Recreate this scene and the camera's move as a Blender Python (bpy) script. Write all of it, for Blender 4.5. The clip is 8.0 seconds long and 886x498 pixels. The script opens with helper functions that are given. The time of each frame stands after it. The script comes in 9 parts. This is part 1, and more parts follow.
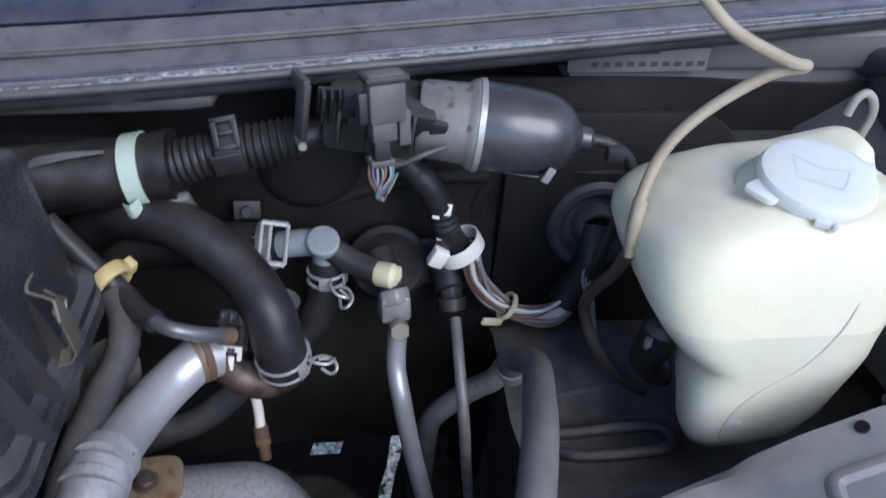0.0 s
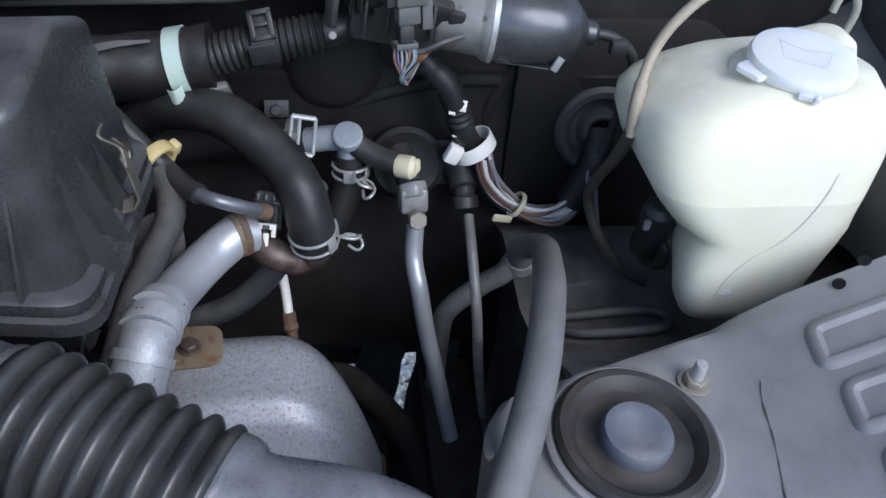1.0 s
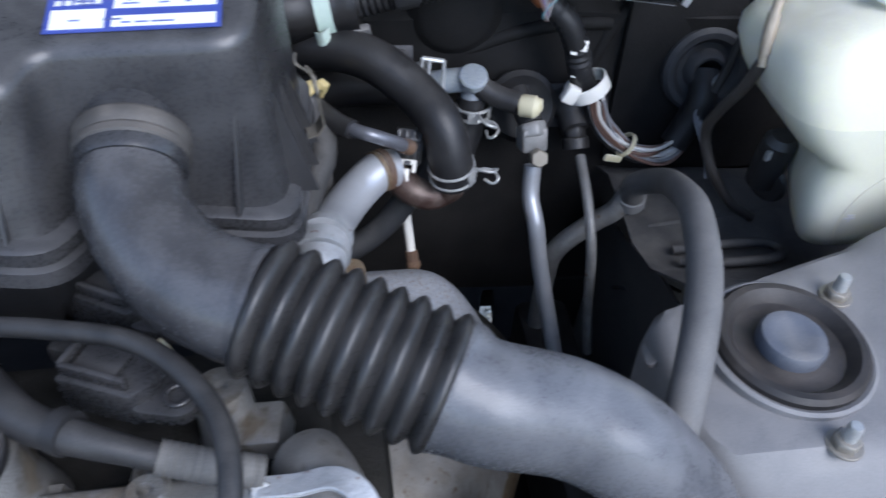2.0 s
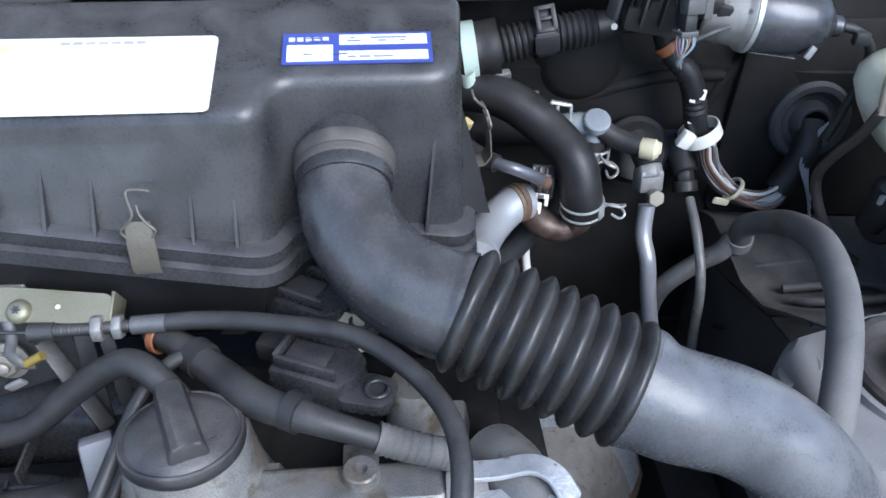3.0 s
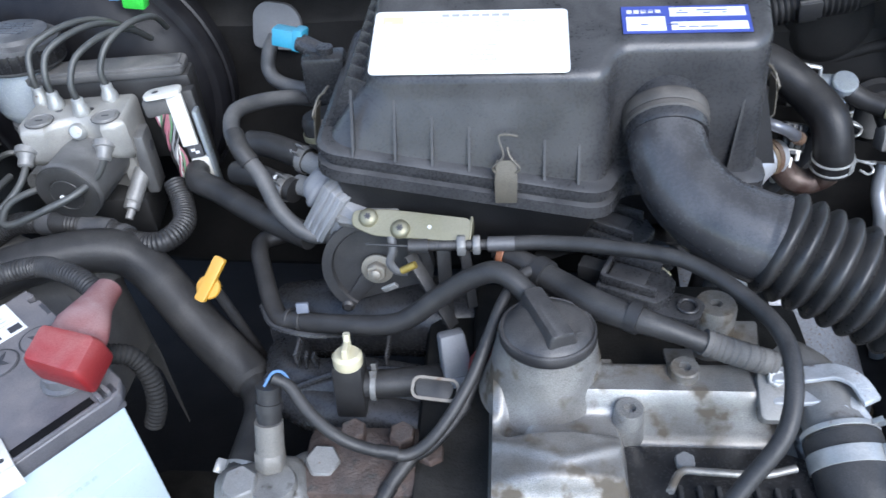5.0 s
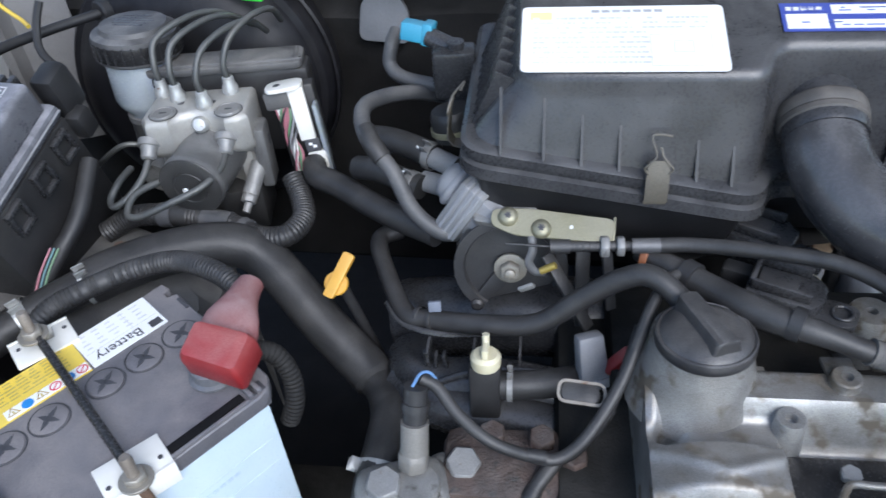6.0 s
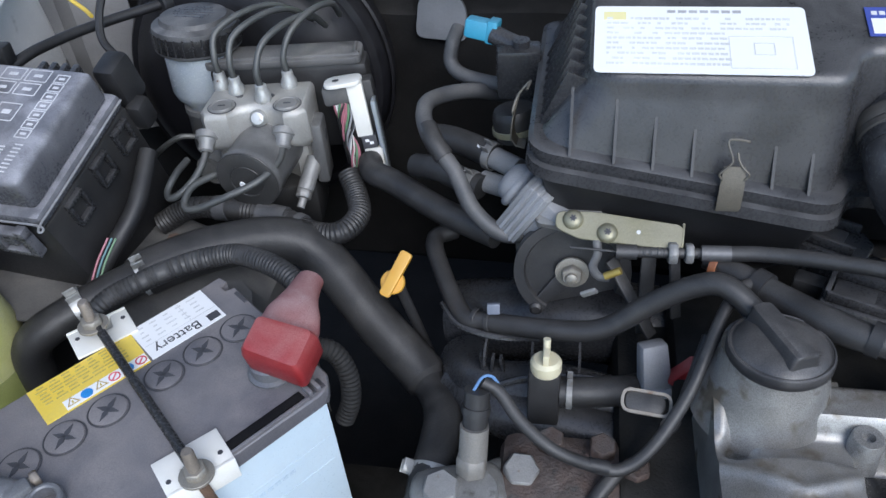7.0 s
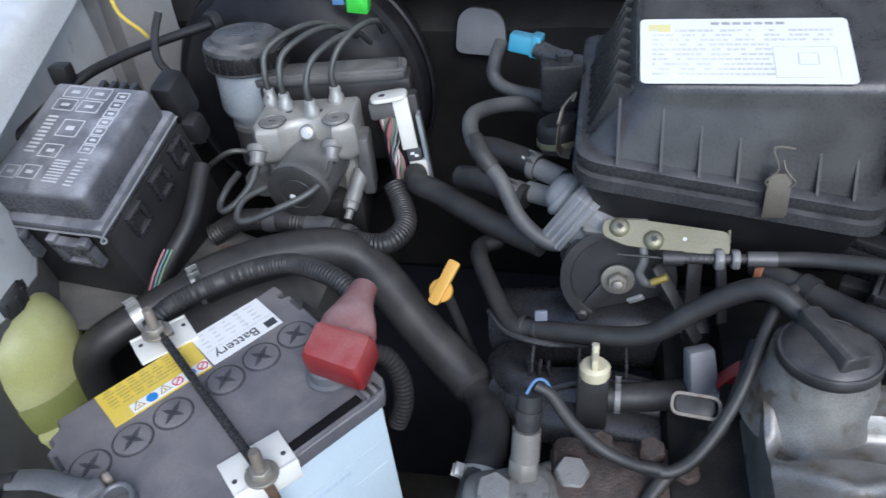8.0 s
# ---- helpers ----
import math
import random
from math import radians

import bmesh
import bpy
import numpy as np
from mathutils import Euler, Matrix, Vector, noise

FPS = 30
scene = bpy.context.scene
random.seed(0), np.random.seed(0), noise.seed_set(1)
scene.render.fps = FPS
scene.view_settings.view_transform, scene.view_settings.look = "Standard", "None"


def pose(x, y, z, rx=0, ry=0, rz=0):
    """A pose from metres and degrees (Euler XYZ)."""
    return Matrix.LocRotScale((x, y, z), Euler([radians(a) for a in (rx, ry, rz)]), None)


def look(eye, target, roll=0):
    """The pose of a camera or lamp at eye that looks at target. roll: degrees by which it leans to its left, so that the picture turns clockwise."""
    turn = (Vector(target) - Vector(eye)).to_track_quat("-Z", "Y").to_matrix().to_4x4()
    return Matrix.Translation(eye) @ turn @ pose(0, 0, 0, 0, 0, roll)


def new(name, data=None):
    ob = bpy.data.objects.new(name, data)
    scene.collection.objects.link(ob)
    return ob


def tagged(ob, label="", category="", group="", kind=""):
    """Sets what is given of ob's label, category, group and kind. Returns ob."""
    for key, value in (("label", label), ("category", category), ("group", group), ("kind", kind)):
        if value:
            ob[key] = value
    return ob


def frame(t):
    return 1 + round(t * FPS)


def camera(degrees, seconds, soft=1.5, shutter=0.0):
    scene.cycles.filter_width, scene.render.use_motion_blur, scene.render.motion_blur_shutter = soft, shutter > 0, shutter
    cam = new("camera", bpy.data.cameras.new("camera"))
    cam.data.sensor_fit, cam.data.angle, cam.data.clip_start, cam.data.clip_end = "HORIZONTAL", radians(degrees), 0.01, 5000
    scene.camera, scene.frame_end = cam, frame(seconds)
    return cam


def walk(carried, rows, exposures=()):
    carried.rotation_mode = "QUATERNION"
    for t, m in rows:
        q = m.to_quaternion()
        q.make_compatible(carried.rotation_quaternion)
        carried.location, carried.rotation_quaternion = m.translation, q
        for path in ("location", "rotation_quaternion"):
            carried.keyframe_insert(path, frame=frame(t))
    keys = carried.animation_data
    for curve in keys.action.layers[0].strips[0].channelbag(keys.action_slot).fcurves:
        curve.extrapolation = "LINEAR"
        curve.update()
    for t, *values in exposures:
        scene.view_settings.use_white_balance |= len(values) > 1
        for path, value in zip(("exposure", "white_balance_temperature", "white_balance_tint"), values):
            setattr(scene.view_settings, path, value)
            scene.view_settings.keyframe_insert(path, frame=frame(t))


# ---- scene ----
cam = camera(58.0, 8.0, shutter=0.3)
PATH = [
    (0, (0.079, 0.058, 1.317), (0.344, 1.61, 0.084), 2.8),
    (0.5, (0.067, 0.001, 1.293), (0.302, 1.539, 0.037), 4.1),
    (1, (0.053, -0.036, 1.292), (0.312, 1.479, 0.012), 2.9),
    (1.5, (0.009, -0.06, 1.279), (0.301, 1.432, -0.02), 2.6),
    (2, (-0.064, -0.076, 1.279), (0.158, 1.41, -0.04), 1.2),
    (2.2, (-0.1, -0.078, 1.27), (0.076, 1.425, -0.037), 0.6),
    (3.3, (-0.181, -0.148, 1.315), (-0.036, 1.445, 0.114), 0.9),
    (3.5, (-0.194, -0.166, 1.336), (-0.068, 1.399, 0.097), 0.4),
    (4, (-0.224, -0.212, 1.36), (-0.264, 1.374, 0.143), -3.1),
    (4.5, (-0.273, -0.219, 1.355), (-0.368, 1.31, 0.069), -3.3),
    (4.7, (-0.29, -0.223, 1.35), (-0.419, 1.302, 0.063), -3.5),
    (5.8, (-0.385, -0.218, 1.357), (-0.6, 1.276, 0.044), -4.5),
    (6, (-0.406, -0.217, 1.356), (-0.644, 1.277, 0.048), -4.7),
    (6.5, (-0.437, -0.217, 1.353), (-0.744, 1.258, 0.038), -4.9),
    (7, (-0.436, -0.212, 1.35), (-0.74, 1.275, 0.048), -4.6),
    (7.5, (-0.426, -0.223, 1.353), (-0.734, 1.284, 0.076), -5.2),
    (8, (-0.455, -0.233, 1.358), (-0.816, 1.271, 0.091), -6.2),
]
walk(cam, [(t, look(eye, target, roll)) for t, eye, target, roll in PATH], exposures=[(0, 0.20, 6400, 13), (1, 0.26, 6300, 12), (2, 0.40, 6220, 13), (3.5, 0.85, 6330, 10), (4.5, 0.82, 6330, 10), (6, 0.46, 6480, 10), (7, 0.20, 6500, 10), (8, 0.20, 6540, 10)])

# ---- world, light ----
world = bpy.data.worlds.new("sky")
scene.world = world
world.use_nodes = True
wn = world.node_tree.nodes
sky = wn.new("ShaderNodeTexSky")
sky.sky_type, sky.sun_disc = "NISHITA", False
sky.sun_elevation, sky.sun_rotation = radians(52), radians(150)
sky.air_density, sky.dust_density, sky.ozone_density = 1.0, 0.6, 1.5
world.node_tree.links.new(sky.outputs[0], wn["Background"].inputs[0])
wn["Background"].inputs[1].default_value = 0.22
sun_data = bpy.data.lights.new("sun", "SUN")
sun_data.energy, sun_data.angle, sun_data.color = 2.4, radians(40), (0.955, 0.98, 1.03)
sun = new("sun", sun_data)
sun.matrix_world = look((0.9, -1.6, 2.6), (-0.2, 0.3, 0.9))


# ---- materials ----
def surf(name, c1, c2=None, rough=0.5, metal=0.0, dust=0.0, dustc=(0.27, 0.255, 0.235), scale=22.0, fine=420.0, bump=0.12,
         blend=(0.35, 0.7), spec=0.5, rust=0.0, rustc=(0.16, 0.07, 0.03), sheen_var=0.15, trans=0.0, sss=0.0, coat=0.0, grit=0.19, wear_glint=0.34, wear_glint_c=None):
    m = bpy.data.materials.new(name)
    m.use_nodes = True
    nt = m.node_tree
    n, link = nt.nodes, nt.links.new
    b = n["Principled BSDF"]
    tc = n.new("ShaderNodeTexCoord")
    big, small = n.new("ShaderNodeTexNoise"), n.new("ShaderNodeTexNoise")
    for t, s, d in ((big, scale, 5.0), (small, fine, 3.0)):
        t.inputs["Scale"].default_value, t.inputs["Detail"].default_value = s, d
        link(tc.outputs["Object"], t.inputs["Vector"])

    def ramp(src, lo, hi):
        r = n.new("ShaderNodeMapRange")
        r.inputs[1].default_value, r.inputs[2].default_value = lo, hi
        link(src, r.inputs[0])
        return r.outputs[0]

    def mix(f, a, c):
        x = n.new("ShaderNodeMix")
        x.data_type = "RGBA"
        link(f, x.inputs[0])
        for k, v in ((6, a), (7, c)):
            if isinstance(v, tuple):
                x.inputs[k].default_value = (*v, 1)
            else:
                link(v, x.inputs[k])
        return x.outputs[2]

    def math_(op, a, c):
        x = n.new("ShaderNodeMath")
        x.operation = op
        for k, v in ((0, a), (1, c)):
            if isinstance(v, (int, float)):
                x.inputs[k].default_value = v
            else:
                link(v, x.inputs[k])
        return x.outputs[0]

    c2 = c2 or tuple(v * 1.5 + 0.004 for v in c1)
    col = mix(ramp(big.outputs[0], *blend), c1, c2)
    if grit:
        grain = n.new("ShaderNodeTexNoise")
        grain.inputs["Scale"].default_value, grain.inputs["Detail"].default_value, grain.inputs["Roughness"].default_value = 1100.0, 4.0, 0.7
        link(tc.outputs["Object"], grain.inputs["Vector"])
        hsv = n.new("ShaderNodeHueSaturation")
        val = math_("MULTIPLY_ADD", ramp(grain.outputs[0], 0.3, 0.7), 2 * grit)
        n[val.node.name].inputs[2].default_value = 1 - grit
        link(val, hsv.inputs["Value"])
        link(col, hsv.inputs["Color"])
        col = hsv.outputs[0]
    geo = n.new("ShaderNodeNewGeometry")
    # Convex edges are paled: wear, plus the sky's highlight painted along them.
    if wear_glint and grit:
        edge = math_("MULTIPLY", ramp(geo.outputs["Pointiness"], 0.58, 0.70), math_("MULTIPLY", ramp(grain.outputs[0], 0.25, 0.7), wear_glint))
        col = mix(edge, col, wear_glint_c or tuple(min(0.9, v * 2.2 + 0.05) for v in c2))
    rough_out = ramp(small.outputs[0], 0.2, 0.8)
    rough_out = math_("MULTIPLY_ADD", rough_out, sheen_var)
    n[rough_out.node.name].inputs[2].default_value = rough - sheen_var / 2
    if rust:
        third = n.new("ShaderNodeTexNoise")
        third.inputs["Scale"].default_value, third.inputs["Detail"].default_value = scale * 1.7, 8.0
        link(tc.outputs["Object"], third.inputs["Vector"])
        rf = ramp(third.outputs[0], 0.72 - 0.35 * rust, 0.80 - 0.30 * rust)
        col = mix(rf, col, rustc)
        rough_out = math_("MAXIMUM", rough_out, math_("MULTIPLY", rf, 0.8))
    # Paler film on upward faces: settled dust, and sky sheen on dark plastics.
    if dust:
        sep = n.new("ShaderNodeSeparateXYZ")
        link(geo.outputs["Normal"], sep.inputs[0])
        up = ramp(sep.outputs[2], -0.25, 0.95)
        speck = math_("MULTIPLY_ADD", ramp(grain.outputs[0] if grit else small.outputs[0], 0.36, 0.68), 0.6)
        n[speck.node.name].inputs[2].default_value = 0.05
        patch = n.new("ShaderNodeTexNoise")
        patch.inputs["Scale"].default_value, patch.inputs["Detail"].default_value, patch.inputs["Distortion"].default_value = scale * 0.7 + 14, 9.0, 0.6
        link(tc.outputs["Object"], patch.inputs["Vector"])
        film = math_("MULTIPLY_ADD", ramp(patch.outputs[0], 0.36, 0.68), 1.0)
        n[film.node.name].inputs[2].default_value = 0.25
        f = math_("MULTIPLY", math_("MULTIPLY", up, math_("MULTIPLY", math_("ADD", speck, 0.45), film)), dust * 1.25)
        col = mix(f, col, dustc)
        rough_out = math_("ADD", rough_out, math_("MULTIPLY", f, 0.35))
    link(col, b.inputs["Base Color"])
    link(rough_out, b.inputs["Roughness"])
    b.inputs["Metallic"].default_value = metal
    b.inputs["Specular IOR Level"].default_value = spec
    b.inputs["Transmission Weight"].default_value = trans
    b.inputs["Coat Weight"].default_value = coat
    if sss:
        b.inputs["Subsurface Weight"].default_value = sss
        b.inputs["Subsurface Radius"].default_value = (0.02, 0.02, 0.012)
        b.inputs["Subsurface Scale"].default_value = 1.0
    if bump:
        bp = n.new("ShaderNodeBump")
        bp.inputs["Strength"].default_value, bp.inputs["Distance"].default_value = bump, 0.002
        s = math_("ADD", small.outputs[0], math_("MULTIPLY", big.outputs[0], 1.5))
        link(s, bp.inputs["Height"])
        link(bp.outputs[0], b.inputs["Normal"])
    return m


PLASTIC = surf("black_plastic", (0.019, 0.020, 0.022), (0.032, 0.032, 0.035), rough=0.26, dust=0.15, dustc=(0.27, 0.265, 0.265), bump=0.04, wear_glint=0.5)
# The dust is raised here to paint the lid's sky sheen as well.
LIDPLASTIC = surf("dusty_sheen_lid_plastic", (0.022, 0.022, 0.024), (0.040, 0.040, 0.042), rough=0.27, dust=0.24, dustc=(0.27, 0.265, 0.265), bump=0.06, wear_glint=0.7, grit=0.25)
PLASTIC2 = surf("dark_plastic_dusty", (0.013, 0.013, 0.014), rough=0.45, dust=0.16, bump=0.08)
GLOSSY = surf("black_gloss_plastic", (0.010, 0.010, 0.011), rough=0.24, dust=0.06, bump=0.03)
RUBBER = surf("black_rubber_hose", (0.017, 0.017, 0.018), (0.029, 0.028, 0.028), rough=0.44, dust=0.15, bump=0.10, spec=0.45)
RUBBER_DARK = surf("deep_black_hose", (0.010, 0.010, 0.011), (0.017, 0.017, 0.018), rough=0.42, dust=0.10, bump=0.10, spec=0.4)
RUBBER_CLEAN = surf("dark_rubber", (0.010, 0.010, 0.011), rough=0.5, dust=0.08, bump=0.1)
BELLOWS = surf("bellows_rubber", (0.017, 0.0165, 0.0165), (0.030, 0.0285, 0.028), rough=0.30, dust=0.14, bump=0.06, wear_glint=0.7)
GREYRUB = surf("grey_rubber_hose", (0.10, 0.10, 0.10), (0.14, 0.138, 0.135), rough=0.62, dust=0.35, bump=0.05)
GREYPIPE = surf("grey_plastic_duct", (0.058, 0.060, 0.067), (0.125, 0.127, 0.134), rough=0.25, dust=0.34, dustc=(0.33, 0.33, 0.335), bump=0.08)
PAINT = surf("grey_body_paint", (0.165, 0.163, 0.167), (0.250, 0.245, 0.242), rough=0.40, dust=0.55, dustc=(0.28, 0.27, 0.26), bump=0.05, scale=13, rust=0.16, rustc=(0.15, 0.135, 0.125))
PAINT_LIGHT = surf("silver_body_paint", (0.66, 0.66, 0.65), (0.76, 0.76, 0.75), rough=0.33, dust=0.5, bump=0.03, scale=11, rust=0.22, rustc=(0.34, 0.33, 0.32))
# Lighter copy of the silver paint, with the sun's highlight in its tone.
PAINT_SUNLIT = surf("sunlit_silver_paint", (0.80, 0.81, 0.82), (0.86, 0.865, 0.87), rough=0.28, dust=0.25, bump=0.02, scale=11)
INSULATION = surf("firewall_insulation", (0.010, 0.0095, 0.0095), (0.018, 0.017, 0.0165), rough=0.75, dust=0.05, bump=0.25, spec=0.3)
COWL_DARK = surf("cowl_dark_paint", (0.080, 0.077, 0.093), (0.160, 0.153, 0.168), rough=0.34, dust=0.35, dustc=(0.20, 0.185, 0.18), bump=0.2, scale=55, blend=(0.3, 0.75), rust=0.26, rustc=(0.050, 0.045, 0.048), grit=0.35)
ALU = surf("cast_aluminium", (0.215, 0.211, 0.202), (0.45, 0.445, 0.43), rough=0.33, metal=0.55, dust=0.4, dustc=(0.27, 0.235, 0.19), bump=0.14, fine=1300, scale=22, rust=0.52, rustc=(0.14, 0.118, 0.09), wear_glint=1.0, wear_glint_c=(0.74, 0.74, 0.73), grit=0.42)
ALU_DIRTY = surf("dirty_aluminium", (0.20, 0.197, 0.19), (0.31, 0.305, 0.29), rough=0.42, metal=0.35, dust=0.35, bump=0.2, fine=1000, scale=40, rust=0.35, rustc=(0.10, 0.09, 0.08), wear_glint=0.7, wear_glint_c=(0.5, 0.5, 0.49), grit=0.25)
SILVER = surf("bare_aluminium_pipe", (0.44, 0.46, 0.49), (0.55, 0.56, 0.58), rough=0.36, metal=0.45, dust=0.15, bump=0.08)
STEEL = surf("zinc_steel", (0.42, 0.43, 0.42), (0.56, 0.56, 0.54), rough=0.34, metal=0.5, dust=0.2, bump=0.15, scale=60, rust=0.12)
STEEL_DULL = surf("dull_steel", (0.22, 0.22, 0.215), (0.32, 0.315, 0.305), rough=0.44, metal=0.35, dust=0.3, bump=0.2, rust=0.2, scale=60)
SHIELD = surf("galvanised_heat_shield", (0.36, 0.38, 0.42), (0.48, 0.50, 0.53), rough=0.36, metal=0.35, dust=0.28, dustc=(0.36, 0.32, 0.27), bump=0.15, rust=0.46, rustc=(0.30, 0.25, 0.20), scale=240)
RUSTY = surf("rusty_steel", (0.10, 0.055, 0.035), (0.20, 0.12, 0.07), rough=0.8, metal=0.15, dust=0.2, bump=0.5, scale=70)
BRASSY = surf("yellow_zinc_steel", (0.25, 0.235, 0.15), (0.33, 0.31, 0.215), rough=0.42, metal=0.55, dust=0.25, bump=0.1)
TANK = surf("milky_tank_plastic", (0.84, 0.81, 0.62), (0.88, 0.86, 0.71), rough=0.40, dust=0.36, dustc=(0.46, 0.40, 0.27), bump=0.10, scale=9, sss=0.5, grit=0.06, rust=0.26, rustc=(0.62, 0.55, 0.38))
TANKCAP = surf("milky_cap_plastic", (0.74, 0.75, 0.73), (0.79, 0.80, 0.78), rough=0.36, dust=0.22, dustc=(0.55, 0.53, 0.48), bump=0.03, sss=0.4, grit=0.05)
WHITEPL = surf("white_plastic", (0.80, 0.78, 0.71), (0.85, 0.83, 0.77), rough=0.42, dust=0.15, bump=0.04, grit=0.06)
PAPER = surf("white_label", (0.85, 0.85, 0.84), (0.88, 0.88, 0.87), rough=0.35, bump=0.0, grit=0.0)
BLUELAB = surf("blue_label", (0.055, 0.085, 0.34), (0.075, 0.105, 0.38), rough=0.35, bump=0.0, grit=0.0)
LIGHTBLUE = surf("battery_silver_blue", (0.53, 0.64, 0.71), (0.57, 0.67, 0.73), rough=0.3, dust=0.25, bump=0.02, grit=0.0)
BATTERY = surf("battery_lid_plastic", (0.100, 0.098, 0.108), (0.168, 0.162, 0.172), rough=0.40, dust=0.65, dustc=(0.24, 0.22, 0.215), bump=0.12)
RED = surf("red_soft_plastic", (0.25, 0.014, 0.018), (0.31, 0.024, 0.026), rough=0.4, dust=0.35, dustc=(0.40, 0.24, 0.22), bump=0.06)
YELLOW = surf("yellow_label", (0.84, 0.60, 0.06), (0.88, 0.66, 0.12), rough=0.4, dust=0.12, bump=0.02, grit=0.0)
PALEYELLOW = surf("faded_yellow_print", (0.82, 0.74, 0.36), (0.84, 0.77, 0.42), rough=0.35, bump=0.0, grit=0.0)
ORANGE = surf("yellow_orange_plastic", (0.72, 0.36, 0.03), (0.78, 0.42, 0.05), rough=0.4, dust=0.25, bump=0.04, grit=0.06)
CREAM = surf("cream_plastic", (0.66, 0.60, 0.40), (0.72, 0.66, 0.46), rough=0.45, dust=0.25, bump=0.06, grit=0.06)
PSYELLOW = surf("yellowed_reservoir_plastic", (0.50, 0.50, 0.20), (0.60, 0.60, 0.30), rough=0.35, dust=0.2, bump=0.05, sss=0.4)
CLEARPL = surf("translucent_reservoir", (0.24, 0.28, 0.31), (0.33, 0.36, 0.385), rough=0.22, dust=0.25, bump=0.05, sss=0.3)
BEIGETUBE = surf("aged_clear_tube", (0.34, 0.275, 0.195), (0.47, 0.40, 0.30), rough=0.35, dust=0.3, bump=0.03)
DARKTUBE = surf("dark_aged_tube", (0.045, 0.038, 0.033), (0.075, 0.066, 0.058), rough=0.38, dust=0.25, bump=0.05)
MINT = surf("mint_tape", (0.48, 0.60, 0.52), (0.56, 0.66, 0.58), rough=0.5, dust=0.2, bump=0.1)
BLUE = surf("blue_connector_plastic", (0.03, 0.30, 0.46), (0.05, 0.36, 0.52), rough=0.4, dust=0.2, bump=0.04)
GREEN = surf("bright_green_plastic", (0.05, 0.60, 0.06), (0.06, 0.66, 0.08), rough=0.4, dust=0.05, bump=0.03)
DUSTCAP = surf("blue_grey_dust_cap", (0.080, 0.095, 0.125), (0.11, 0.125, 0.155), rough=0.5, dust=0.5, bump=0.08)
GREYPL = surf("grey_plastic", (0.20, 0.205, 0.21), (0.26, 0.262, 0.265), rough=0.5, dust=0.3, bump=0.08)
BRONZE = surf("brown_stained_metal", (0.06, 0.028, 0.022), (0.17, 0.13, 0.11), rough=0.45, metal=0.5, dust=0.2, bump=0.2, scale=60)
INKGREY = surf("grey_print", (0.40, 0.40, 0.41), rough=0.5, bump=0.0, grit=0.0)
INKLIGHT = surf("pale_print", (0.62, 0.62, 0.60), rough=0.5, bump=0.0, grit=0.0)
INKDARK = surf("dark_print", (0.05, 0.05, 0.055), rough=0.5, bump=0.0, grit=0.0)
WIRES = {k: surf("wire_" + k, c, rough=0.4, dust=0.15, bump=0.0) for k, c in dict(
    white=(0.62, 0.61, 0.58), pink=(0.33, 0.12, 0.15), green=(0.09, 0.19, 0.10), grey=(0.22, 0.22, 0.23), brown=(0.14, 0.08, 0.06),
    orange=(0.26, 0.09, 0.035), blue=(0.10, 0.22, 0.42), black=(0.015, 0.015, 0.015), violet=(0.12, 0.09, 0.17), teal=(0.06, 0.16, 0.18), yellow=(0.6, 0.42, 0.05)).items()}


# ---- mesh helpers ----
def catmull(pts, sub):
    p = [Vector(v) for v in pts]
    if len(p) == 2:
        return [p[0].lerp(p[1], k / sub) for k in range(sub + 1)]
    p = [2 * p[0] - p[1]] + p + [2 * p[-1] - p[-2]]
    out = []
    for a, b, c, d in zip(p, p[1:], p[2:], p[3:]):
        for k in range(sub):
            t = k / sub
            out.append(0.5 * (2 * b + (c - a) * t + (2 * a - 5 * b + 4 * c - d) * t * t + (3 * b - a - 3 * c + d) * t ** 3))
    return out + [p[-2]]


def tube(pts, r, seg=14, sub=8, rfun=None, flat=1.0, caps=True):
    """A swept tube through the points; rfun(s, length) scales its radius, flat squeezes it."""
    c = catmull(pts, sub)
    bm = bmesh.new()
    tang = [(c[min(i + 1, len(c) - 1)] - c[max(i - 1, 0)]).normalized() for i in range(len(c))]
    side = tang[0].cross(Vector((0, 0, 1)))
    if side.length < 0.05:
        side = tang[0].cross(Vector((0, 1, 0)))
    side.normalize()
    arc = [0.0]
    for a, b in zip(c, c[1:]):
        arc.append(arc[-1] + (b - a).length)
    rings = []
    for i, p in enumerate(c):
        side = (side - tang[i] * side.dot(tang[i])).normalized()
        up = side.cross(tang[i])
        k = r * (rfun(arc[i], arc[-1]) if rfun else 1.0)
        rings.append([bm.verts.new(p + k * (math.cos(a) * side + flat * math.sin(a) * up)) for a in (2 * math.pi * j / seg for j in range(seg))])
    for a, b in zip(rings, rings[1:]):
        for j in range(seg):
            bm.faces.new((a[j], a[(j + 1) % seg], b[(j + 1) % seg], b[j]))
    if caps:
        bm.faces.new(rings[0][::-1])
        bm.faces.new(rings[-1])
    bmesh.ops.recalc_face_normals(bm, faces=bm.faces)
    return bm


def ribbed(pitch, depth, lo=0.0, hi=1.0):
    """Corrugation for tube(): ribs between two shares of the length."""
    def f(s, total):
        inside = lo * total <= s <= hi * total
        return 1.0 + (depth * math.cos(2 * math.pi * s / pitch) if inside else 0.0)
    return f


